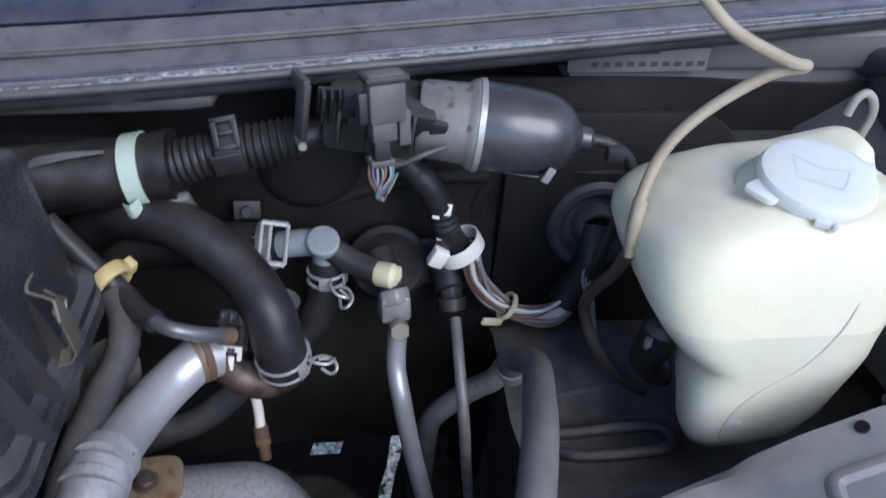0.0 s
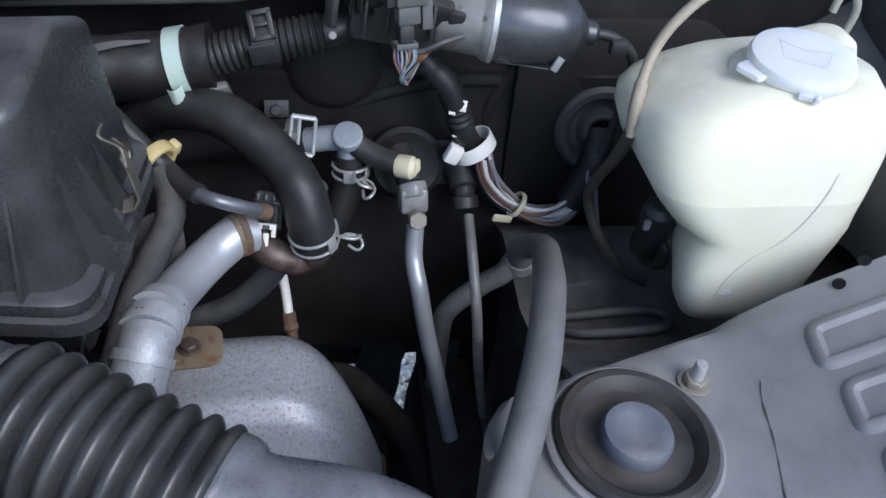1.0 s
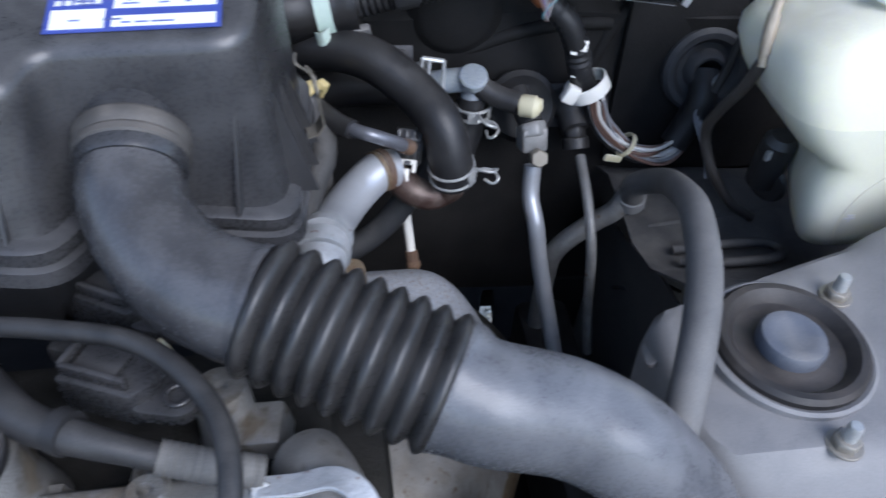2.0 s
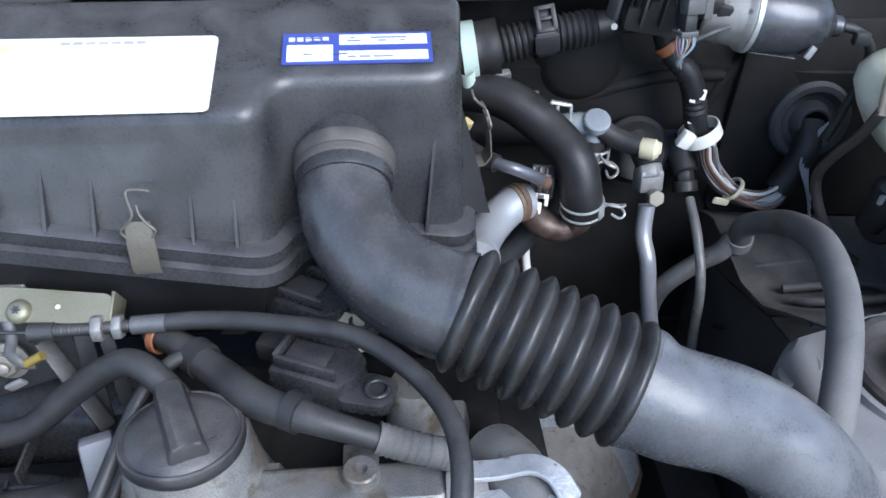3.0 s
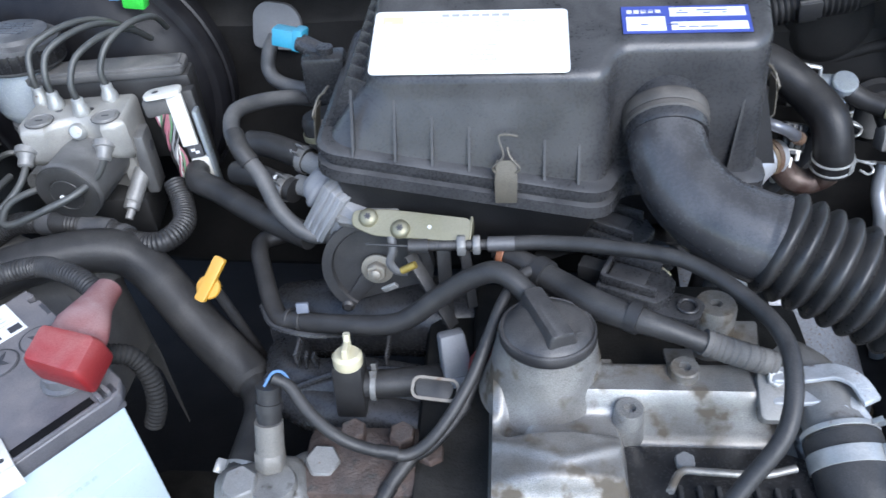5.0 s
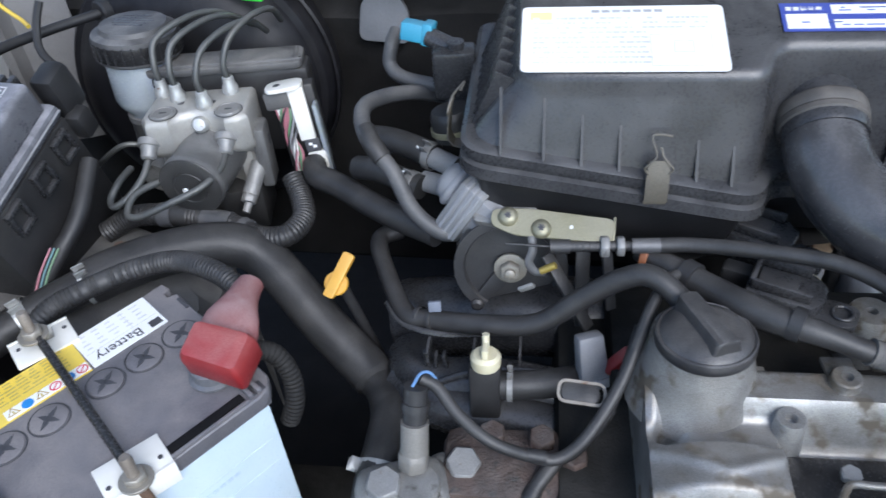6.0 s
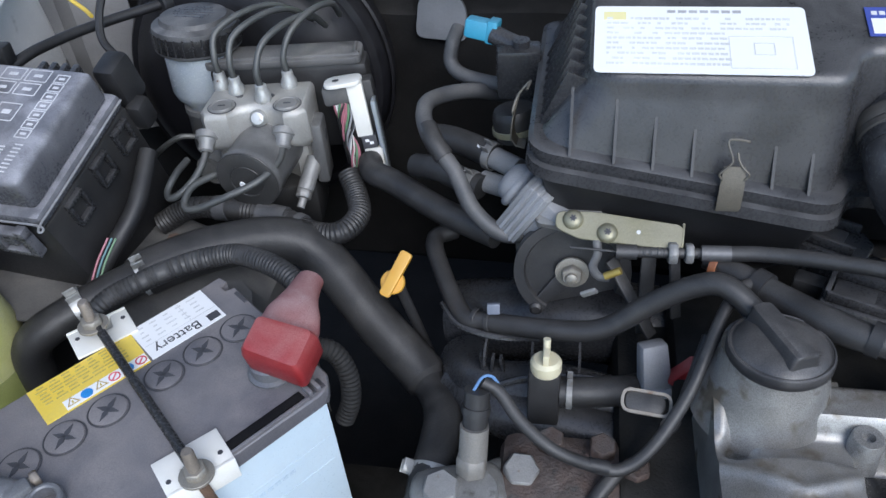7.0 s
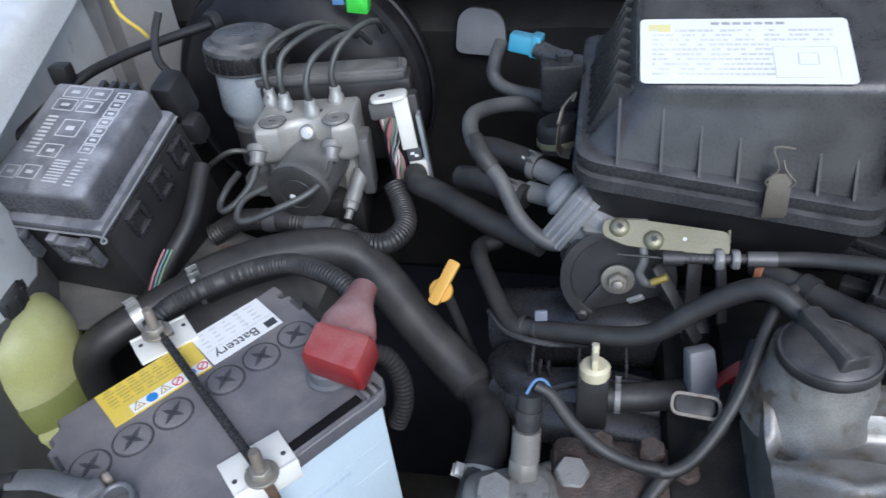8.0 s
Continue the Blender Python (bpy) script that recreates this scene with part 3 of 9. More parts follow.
    tagged(liner, "dark wheel arch liner low behind the chassis rail", "panel", kind="structure")
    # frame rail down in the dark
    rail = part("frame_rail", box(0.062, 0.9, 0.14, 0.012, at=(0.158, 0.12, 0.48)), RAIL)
    tagged(rail, "dark chassis rail low beside the gearbox", "chassis rail", kind="structure")


# Darker body paint; on the apron and back panel it carries shade.
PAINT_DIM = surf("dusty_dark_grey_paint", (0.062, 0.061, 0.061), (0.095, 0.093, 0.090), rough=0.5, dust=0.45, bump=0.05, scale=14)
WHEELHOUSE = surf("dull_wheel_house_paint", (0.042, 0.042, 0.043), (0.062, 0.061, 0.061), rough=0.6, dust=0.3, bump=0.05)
DARKCLIP = surf("dark_blue_clip", (0.012, 0.016, 0.035), (0.02, 0.025, 0.05), rough=0.45, dust=0.2, bump=0.05)
# Rail paint darkened so that the gaps round it read as shade.
RAIL = surf("shaded_rail_paint", (0.014, 0.014, 0.015), (0.022, 0.022, 0.022), rough=0.6, dust=0.1, bump=0.1, spec=0.3)
CRACK = surf("seam_crack", (0.075, 0.07, 0.066), (0.15, 0.14, 0.13), rough=0.8, bump=0.3, scale=120)
# Near-black, so that gaps and holes look like deep shade.
SHADE_BLACK = surf("shade_black", (0.011, 0.011, 0.012), (0.020, 0.019, 0.019), rough=0.95, bump=0.3, spec=0.05)
site(FENDER_SIDE)
inner_fender()
site(ENGINE_SIDE)


def far_fender():
    """The apron on the battery's side."""
    rows = []
    for k in range(19):
        y = -0.4 + 1.06 * k / 18
        w = 0.016 * math.sin(y * 34) ** 3 - 0.012 + 0.30 * (0.40 - max(0.2, y))
        rows.append([(-1.0 + w, y, 0.60), (-1.0 + w, y, 0.80), (-1.003 + w, y, 0.90), (-1.005 + w, y, 0.95), (-1.012 + w, y, 1.02), (-1.03 + w, y, 1.05), (-1.10 + w, y, 1.060)])
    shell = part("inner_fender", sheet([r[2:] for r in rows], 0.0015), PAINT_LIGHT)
    # The fender's lower rows take the dark paint to stand for shade.
    part("apron", sheet([r[:3] for r in rows], 0.0015), PAINT_DIM, shell, "dusty lower apron of the fender, shade put into its paint")
    tagged(shell, "pale silver painted inner fender beside the fuse box", "fender", kind="structure")
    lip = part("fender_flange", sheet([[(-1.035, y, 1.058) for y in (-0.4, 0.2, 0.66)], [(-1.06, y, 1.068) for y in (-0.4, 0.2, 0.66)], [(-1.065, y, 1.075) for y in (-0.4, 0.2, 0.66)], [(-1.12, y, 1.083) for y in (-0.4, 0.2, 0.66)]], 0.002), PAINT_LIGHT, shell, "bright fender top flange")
    rows = []
    for y in [-0.2 + 0.06 * i for i in range(16)]:
        x = -1.019 + 0.314 * max(-0.2, 0.5013 - y)
        rows.append([(x + 0.004, y, 1.040), (x, y, 1.062), (x - 0.004, y, 1.074), (x - 0.012, y, 1.080), (x - 0.05, y, 1.084), (x - 0.056, y, 1.094), (x - 0.16, y, 1.115)])
    tagged(part("fender_top", sheet(rows, 0.0015), PAINT_SUNLIT), "silver fender edge and gutter, sunlight put into the paint", "fender", kind="structure")
    rows = [[(-1.13 + 0.016 * i, 0.628 - 0.010 * math.sin(i * 1.25) ** 3 + 0.9 * max(0.0, i - 9) * 0.012, z) for i in range(11)] for z in (0.80, 0.88, 0.95, 1.0, 1.02, 1.05)]
    part("corner_panel", sheet(rows, 0.0015), PAINT, shell, "fluted grey panel turning towards the firewall")
    rows = []
    for k in range(12):
        u, drop = min(1.0, k / 8), (0.0, 0.006, 0.03, 0.16)[max(0, k - 8)]
        back = (0.0, 0.008, 0.012, 0.014)[max(0, k - 8)]
        rows.append([(x, 0.235 + (0.140 + 0.4 * max(0.0, -x - 0.78)) * u + back, z - drop) for x, z in ((-1.0, 0.850), (-0.93, 0.845), (-0.80, 0.838), (-0.745 - 0.02 * math.cos(k), 0.830), (-0.728, 0.80), (-0.72, 0.70))])
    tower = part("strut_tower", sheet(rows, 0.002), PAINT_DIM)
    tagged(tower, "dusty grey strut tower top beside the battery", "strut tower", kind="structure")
    part("bolt", hexa((-0.83, 0.359, 0.839), (-0.83, 0.359, 1.9), 0.007, 0.009), RUSTY, tower)


far_fender()


def closing_walls():
    """Plain panels added round the bay, below what is seen, to keep light out."""
    for name, sx, sy, sz, at, lab in (("wall_front", 1.6, 0.04, 0.44, (-0.25, -0.16, 0.28), "unseen plain dark panel added to keep light out at the bay's front"),
                                      ("wall_back", 1.66, 0.04, 0.80, (-0.22, 0.99, 0.27), "unseen plain dark panel added to keep light out behind the firewall"),
                                      ("wall_left", 0.04, 0.85, 0.34, (-1.05, 0.27, 0.26), "unseen plain dark panel added to keep light out at the bay's side"),
                                      ("wall_right", 0.04, 0.85, 0.10, (0.66, 0.27, 0.72), "unseen plain dark panel added to keep light out at the bay's side")):
        tagged(part(name, box(sx, sy, sz, 0.004, at=at), SHADE_BLACK), lab, "wall", kind="structure")
    site(WASHER_SIDE)
    # This near-black sheet stands in for the deep shade under the engine.
    sub = thing("subframe", (0.1, 0.4, 0.29), "subframe sheet low under the engine, near-black for deep shade", "subframe", kind="structure")
    for poly in ([(-1.03, -0.14), (0.27, -0.14), (0.27, 0.705), (-1.03, 0.705)],
                 [(-1.03, 0.705), (0.119, 0.705), (0.128, 0.75), (0.142, 0.788), (-1.03, 0.788)],
                 [(-1.03, 0.788), (0.020, 0.788), (0.034, 0.838), (-1.03, 0.838)],
                 [(0.072, 0.788), (0.142, 0.788), (0.152, 0.838), (0.088, 0.838)],
                 [(-1.03, 0.838), (0.152, 0.838), (0.160, 0.856), (-1.03, 0.856)],
                 [(0.139, 0.705), (0.27, 0.705), (0.27, 0.856), (0.177, 0.856), (0.172, 0.81), (0.150, 0.75)],
                 [(-1.03, 0.856), (0.27, 0.856), (0.27, 0.95), (-1.03, 0.95)]):
        part("beam", prism(poly, 0.29, 0.33, 0), SHADE_BLACK, sub)
    site(ENGINE_SIDE)


closing_walls()


def bonnet():
    """The raised hood, hinged at the cowl, over the bay and out of sight."""
    rows = []
    for k in range(9):
        a = k / 8
        rows.append([(x, 0.70 - 0.50 * a + 0.03 * math.sin(3.1 * a) - 0.05 * a * abs(x + 0.3), 1.13 + 0.66 * a + 0.02 * math.sin(3.1 * a)) for x in [-1.02 + 0.2 * i for i in range(9)]])
    tagged(part("bonnet", sheet(rows, 0.02), PAINT), "raised grey hood panel above the engine bay", "hood", kind="structure")


bonnet()


# ---- air filter housing ----
def air_filter():
    box_ = thing("air_filter_housing", (-0.28, 0.40, 0.86), "black dusty plastic air filter housing with ribbed lid and clips", "air filter")
    top = rounded([(-0.428, 0.322), (-0.241, 0.322), (-0.231, 0.352), (-0.112, 0.352), (-0.1045, 0.433), (-0.102, 0.512), (-0.425, 0.508), (-0.4257, 0.433)], 0.026, 8)
    low = rounded([(-0.460, 0.306), (-0.240, 0.302), (-0.228, 0.343), (-0.106, 0.345), (-0.0985, 0.440), (-0.096, 0.522), (-0.458, 0.518), (-0.4585, 0.440)], 0.026, 8)

    def top_z(x, y):
        return 1.059 + 0.28 * (min(y, 0.430) - 0.322) - 0.42 * max(0, y - 0.433)

    def rim_z(x):
        return 0.990 - 0.165 * (x + 0.35)

    rings = []
    for k, d, drop in ((0.0, 0.0, 0.0), (0.35, 0.0, 0.0), (0.8, 0.0, 0.0), (0.93, 0.0, 0.0), (1.0, 0.0004, 0.0074), (1.0, 0.0015, 0.0042), (1.0, 0.0036, 0.0018), (1.0, 0.0060, 0.0005), (1.0, 0.0078, 0.0), (1.0, 0.0088, 0.0)):
        ring = []
        for (x, y), (u, v) in zip(inset(top, d), inset(low, d)):
            if drop or d:
                ring.append((x, y, top_z(x, y) - drop))
            else:
                z1, z0 = top_z(x, y) - 0.012, rim_z(u)
                ring.append((u + (x - u) * k, v + (y - v) * k, z0 + (z1 - z0) * k))
        rings.append(ring)
    bm = loft(rings, caps=False)
    bm.verts.ensure_lookup_table()
    n = len(top)
    last = [bm.verts[len(bm.verts) - n + i] for i in range(n)]
    i0, i1 = 4 * 9 + 4, 7 * 9 + 4
    both = [bm.faces.new(last[i0:i1 + 1]), bm.faces.new(last[i1:] + last[:i0 + 1])]
    bmesh.ops.recalc_face_normals(bm, faces=bm.faces)
    bmesh.ops.triangulate(bm, faces=both, ngon_method="EAR_CLIP")
    lid = part("lid", bm, LIDPLASTIC, box_)
    # rim and lower case, lower towards the outlet
    rim = rounded([(-0.470, 0.298), (-0.236, 0.291), (-0.220, 0.335), (-0.098, 0.336), (-0.088, 0.530), (-0.468, 0.526)], 0.024, 6)
    rings = [[(x, y, rim_z(x) + z) for x, y in inset(rim, d)] for d, z in ((0.018, 0.001), (0.004, 0.001), (0.0, -0.002), (0.0, -0.009), (0.003, -0.011), (0.003, -0.014), (-0.001, -0.016), (-0.002, -0.026), (0.004, -0.029), (0.02, -0.032))]
    part("rim", loft(rings), LIDPLASTIC, box_)
    rings = [[(x, y, z + (rim_z(x) - 0.97) * k) for x, y in inset(rim, d)] for d, z, k in ((0.008, 0.944, 1), (0.018, 0.915, 0.7), (0.030, 0.885, 0.4), (0.05, 0.868, 0.2), (0.07, 0.862, 0.1))]
    part("lower_case", loft(rings), PLASTIC2, box_)

    def rib(a, b, c, w):
        """A triangular stiffener: foot at the rim, top on the wall."""
        bm = bmesh.new()
        w = Vector(w)
        vs = [bm.verts.new(Vector(p) + w * s) for s in (-1, 1) for p in (a, b, c)]
        for q in ((0, 1, 2), (5, 4, 3), (0, 3, 4, 1), (1, 4, 5, 2), (2, 5, 3, 0)):
            bm.faces.new([vs[i] for i in q])
        bmesh.ops.recalc_face_normals(bm, faces=bm.faces)
        return part("rib", bm, PLASTIC2, box_)
    for x, h in ((-0.437, 0.034), (-0.404, 0.030), (-0.375, 0.030), (-0.346, 0.031), (-0.287, 0.034), (-0.260, 0.036)):
        z = rim_z(x)
        rib((x, 0.296, z), (x, 0.3195, z + h + 0.012), (x, 0.312, z - 0.004), (0.0011, 0, 0))
    for y in (0.375, 0.405, 0.435):
        z = rim_z(-0.09)
        rib((-0.084, y, z - 0.004), (-0.107, y, z + 0.075), (-0.112, y, z - 0.004), (0, 0.0011, 0))
    rib((-0.135, 0.336, rim_z(-0.135)), (-0.128, 0.352, rim_z(-0.13) + 0.075), (-0.13, 0.356, rim_z(-0.13)), (0.0011, 0, 0))
    for k in range(9):
        y = 0.335 + 0.014 * k
        part("rib", put(box(0.020, 0.0022, 0.058 + 0.003 * k, 0.0005), pose(-0.456, y, 0.998, 0, 24, 0)), PLASTIC, box_)
    # labels
    s = math.atan(0.28)
    m = pose(-0.346, 0.358, 1.0700, math.degrees(s), 0, 0)
    lab = part("paper_label", put(prism(rounded([(-0.077, -0.036), (0.077, -0.036), (0.077, 0.036), (-0.077, 0.036)], 0.005), 0, 0.0006, 0), m), PAPER, box_, "white printed paper label with faded writing")
    rnd = random.Random(5)
    for row in range(10):
        y = 0.022 - row * 0.0054
        x = -0.068
        end = 0.064 if row < 3 else 0.018
        bms = []
        while x < end:
            w = rnd.uniform(0.002, 0.006)
            if rnd.random() < 0.8:
                bms.append(box(w, 0.0024, 0.0002, 0, at=(x + w / 2, y, 0.0007)))
            x += w + 0.001
        part("text_line", put(join(*bms), m), INKFADE, lab)
    bms = [box(0.045, 0.0006, 0.0002, 0, at=(0.043, yy, 0.0007)) for yy in (0.003, -0.03)] + [box(0.0006, 0.033, 0.0002, 0, at=(xx, -0.0135, 0.0007)) for xx in (0.0205, 0.0655)]
    bms += [box(0.014, 0.0007, 0.0002, 0, at=(0.045, yy, 0.0007)) for yy in (-0.004, -0.016)] + [box(0.0007, 0.012, 0.0002, 0, at=(xx, -0.010, 0.0007)) for xx in (0.038, 0.052)]
    part("diagram", put(join(*bms), m), INKFADE, lab)
    for k in range(7):
        part("title_bar", put(box(0.006, 0.003, 0.0002, 0, at=(-0.02 + 0.008 * k, 0.030, 0.0007)), m), INKGREY, lab)
    part("yellow_patch", put(box(0.017, 0.009, 0.0002, 0, at=(-0.062, 0.025, 0.0006)), m), PALEYELLOW, lab)
    m = pose(-0.178, 0.378, 1.0757, math.degrees(s), 0, 0)
    lab = part("blue_label", put(prism([(-0.049, -0.0155), (0.049, -0.0155), (0.049, 0.0155), (-0.049, 0.0155)], 0, 0.0006, 0), m), BLUELAB, box_, "small blue and white sticker")
    for x, y, w, h in ((-0.031, -0.005, 0.030, 0.016), (0.017, 0.008, 0.058, 0.010), (0.017, -0.008, 0.058, 0.009)):
        part("white_field", put(box(w, h, 0.0004, 0, at=(x, y, 0.0006)), m), PAPER, lab)
    bms = [box(rnd.uniform(0.003, 0.010), 0.0012, 0.0002, 0, at=(rnd.uniform(-0.040, 0.038), rnd.choice((-0.0065, -0.0095, 0.0065, 0.0095)), 0.0011)) for _ in range(22)]
    part("text_line", put(join(*bms), m), INKBLUE, lab)
    for k in range(5):
        part("title_bar", put(box(0.004, 0.004, 0.0003, 0, at=(-0.043 + 0.0055 * k, 0.009, 0.0006)), m), INKLIGHT, lab)
    # spring clips
    def clip(at, yaw):
        m = pose(*at, 0, 0, yaw)
        c = part("spring_clip", put(sheet([[(-0.0095, -0.004, 0.014), (0.0095, -0.004, 0.014)], [(-0.011, -0.007, 0.0), (0.011, -0.007, 0.0)], [(-0.011, -0.009, -0.02), (0.011, -0.009, -0.02)], [(-0.0105, -0.004, -0.028), (0.0105, -0.004, -0.028)], [(-0.01, 0.004, -0.03), (0.01, 0.004, -0.03)]], 0.0012), m @ Matrix.Diagonal((0.8, 1, 1, 1))), CLIPSTEEL, box_, "dull brown spring steel clip")
        part("wire", put(join(tube([(-0.010, -0.006, 0.004), (-0.014, -0.006, 0.010), (-0.008, -0.005, 0.016), (-0.003, -0.003, 0.022), (-0.008, 0.006, 0.034), (0, 0.007, 0.036), (0.012, 0.006, 0.035)], 0.0011, 8, 5), tube([(0.010, -0.006, 0.004), (0.014, -0.006, 0.010), (0.008, -0.005, 0.016), (0.003, -0.003, 0.022), (0.001, 0.000, 0.028)], 0.0011, 8, 5)), m @ Matrix.Diagonal((0.75, 1, 0.85, 1))), CLIPSTEEL, c)
    clip((-0.317, 0.297, 0.988), 0)
    clip((-0.087, 0.428, 0.985), 95)
    clip((-0.480, 0.388, 0.984), -95)
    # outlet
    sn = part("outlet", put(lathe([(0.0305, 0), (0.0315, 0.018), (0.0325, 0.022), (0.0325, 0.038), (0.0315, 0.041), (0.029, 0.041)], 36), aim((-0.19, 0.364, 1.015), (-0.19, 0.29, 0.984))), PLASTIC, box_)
    part("outlet_collar", put(lathe([(0.0325, 0.0), (0.0338, 0.001), (0.0345, 0.003), (0.0345, 0.009), (0.0330, 0.0115), (0.0332, 0.0125), (0.0340, 0.0135), (0.0338, 0.0175), (0.0318, 0.0195)], 48), aim((-0.19, 0.352, 1.0098), (-0.19, 0.29, 0.984))), DUSTRIM, box_, "dusty brown outlet collar")
    return box_


CLIPSTEEL = surf("brown_spring_steel", (0.13, 0.115, 0.09), (0.20, 0.18, 0.145), rough=0.45, metal=0.4, dust=0.35, bump=0.1)
DUSTRIM = surf("dust_caked_plastic", (0.045, 0.043, 0.041), (0.075, 0.070, 0.065), rough=0.5, dust=0.6, dustc=(0.17, 0.15, 0.13), bump=0.15)
INKFADE = surf("faded_print", (0.52, 0.52, 0.51), rough=0.5, bump=0.0)
INKBLUE = surf("blue_print", (0.10, 0.13, 0.36), rough=0.5, bump=0.0)
air_filter()


def intake_hose():
    h = thing("intake_duct", (-0.02, 0.22, 0.85), "black rubber air intake elbow with bellows and dusty grey resonator pipe", "intake duct")
    part("elbow", tube([(-0.190, 0.336, 1.003), (-0.190, 0.318, 0.994), (-0.181, 0.296, 0.979), (-0.160, 0.270, 0.967), (-0.136, 0.254, 0.962), (-0.118, 0.247, 0.959)], 0.0300, 40, 8, lambda s, t: 1.0 + 0.17 * min(1, max(0, s / t)) + (0.05 if s > t - 0.006 else 0)), ELBOW, h)
    a, b = Vector((-0.121, 0.249, 0.960)), Vector((-0.015, 0.203, 0.928))
    n = 9
    part("bellows", tube([a, a.lerp(b, 0.5), b], 0.0385, 44, 90, lambda s, t: 0.905 + 0.175 * abs(math.sin(math.pi * n * s / t)) ** 1.1), BELLOWS, h)
    pipe = part("resonator_pipe", tube([b - (b - a) * 0.03, b, b + (b - a) * 0.18, (0.051, 0.194, 0.902), (0.085, 0.185, 0.882), (0.112, 0.176, 0.852), (0.135, 0.174, 0.815), (0.152, 0.161, 0.765), (0.169, 0.149, 0.7)], 0.039, 40, 8, lambda s, t: 1.0 - 0.09 * min(1, max(0, (s - 0.005) / 0.01)) - 0.02 * min(1, max(0, (s - 0.02) / 0.10))), GREYPIPE, h, "dusty grey plastic duct")


ELBOW = surf("elbow_rubber", (0.024, 0.024, 0.026), (0.048, 0.048, 0.051), rough=0.22, dust=0.25, dustc=(0.30, 0.29, 0.29), bump=0.03, spec=0.6)
intake_hose()


# ---- washer tank ----
FLUID_LEVEL = (WASHER_SIDE @ Vector((0.33, 0.41, 0.951))).z


def washer_tank():
    w = thing("washer_tank", (0.36, 0.47, 0.82), "milky white plastic washer fluid tank, half full", "washer tank")
    levels = [  # height, left, right, front, back
        (0.818, 0.338, 0.370, 0.440, 0.480), (0.8205, 0.327, 0.384, 0.427, 0.492), (0.828, 0.315, 0.402, 0.416, 0.50), (0.842, 0.3065, 0.420, 0.410, 0.51), (0.865, 0.3020, 0.430, 0.408, 0.525),
        (0.888, 0.3020, 0.435, 0.408, 0.533), (0.900, 0.3035, 0.438, 0.408, 0.538), (0.908, 0.3045, 0.440, 0.408, 0.54), (0.914, 0.3030, 0.441, 0.408, 0.545), (0.921, 0.2945, 0.443, 0.4085, 0.548), (0.934, 0.2840, 0.443, 0.4095, 0.55),
        (0.951, 0.2725, 0.445, 0.4112, 0.554), (0.976, 0.2655, 0.447, 0.414, 0.56), (0.994, 0.2665, 0.446, 0.417, 0.562), (1.008, 0.274, 0.441, 0.422, 0.561), (1.018, 0.290, 0.433, 0.430, 0.558), (1.025, 0.310, 0.431, 0.440, 0.552), (1.027, 0.325, 0.42, 0.452, 0.545)]
    rings = []
    for z, l, r, f, k in levels:
        cr = min(0.042, 0.42 * min(r - l, k - f))
        taper = 0.040 * max(0.0, min(1.0, (0.922 - z) / 0.012))
        lean = max(0.0, min(1.0, (z - 0.955) / 0.06))
        rings.append([(x, y, z + lean * (0.10 * (x - 0.36) + 0.16 * (0.47 - y))) for x, y in rounded([(l, f), (r, f), (r, k), (l + taper, k)], cr, 10)])
    body = part("body", loft(rings), TANK, w)
    body.data.materials.append(TANKFULL)
    for face in body.data.polygons:
        face.material_index = int(sum(body.data.vertices[i].co.z for i in face.vertices) / len(face.vertices) < FLUID_LEVEL)
    part("shoulder", loft([[(x, y, z + 0.25 * (x - 0.42)) for x, y in rounded([(l, f), (r, f), (r, k), (l, k)], c, 6)] for z, l, r, f, k, c in (
        (0.985, 0.360, 0.450, 0.500, 0.562, 0.02), (1.010, 0.366, 0.4515, 0.506, 0.561, 0.02), (1.017, 0.370, 0.450, 0.509, 0.559, 0.02), (1.0215, 0.376, 0.445, 0.514, 0.554, 0.018), (1.0225, 0.386, 0.436, 0.522, 0.546, 0.010))]), TANK, body)
    part("moulding_seam", tube([(0.398, 0.424, 1.012), (0.398, 0.4160, 0.985), (0.393, 0.4108, 0.955), (0.378, 0.4088, 0.925), (0.352, 0.4083, 0.900), (0.341, 0.4083, 0.880), (0.338, 0.4087, 0.862), (0.342, 0.4112, 0.842), (0.352, 0.419, 0.828)], 0.0009, 8, 10), TANK, body)
    m = aim((0.3725, 0.470, 1.028), (0.3665, 0.455, 1.2)) @ Matrix.Diagonal((1.07, 1.07, 1, 1))
    part("neck", put(lathe([(0.044, -0.006), (0.038, 0.0), (0.034, 0.003), (0.032, 0.008)], 40), m), TANK, body)
    cap = part("cap", put(lathe([(0.032, 0.003), (0.0345, 0.004), (0.0355, 0.006), (0.0355, 0.0105), (0.034, 0.0135), (0.031, 0.0145), (0.018, 0.0153), (0, 0.0153)], 48), m), TANKCAP, w, "pale blue snap-on cap")
    part("tab", put(prism(rounded([(-0.010, -0.008), (0.010, -0.008), (0.012, 0.006), (-0.008, 0.008)], 0.004), 0.006, 0.010, 0.0012), m @ pose(-0.031, -0.019, -0.001, 0, 0, -35)), TANKCAP, cap)
    part("hinge", put(join(box(0.014, 0.006, 0.005, 0.001, at=(0.004, -0.036, 0.003)), box(0.003, 0.004, 0.006, 0.0006, at=(0.008, -0.038, 0.002))), m), TANKCAP, cap)
    part("hinge", put(box(0.010, 0.012, 0.006, 0.001, at=(0.031, 0.020, 0.005)), m), TANKCAP, cap)
    part("emblem", put(join(*[tube(p, 0.0006, 6, 1) for p in ([(-0.014, -0.010, 0), (0.012, -0.014, 0)], [(-0.014, -0.010, 0), (-0.016, 0.012, 0)], [(0.012, -0.014, 0), (0.018, 0.006, 0)], [(-0.016, 0.012, 0), (0, 0.003, 0)], [(0.018, 0.006, 0), (0, 0.003, 0)])]), m @ pose(0, 0, 0.01485)), TANKCAP, cap)
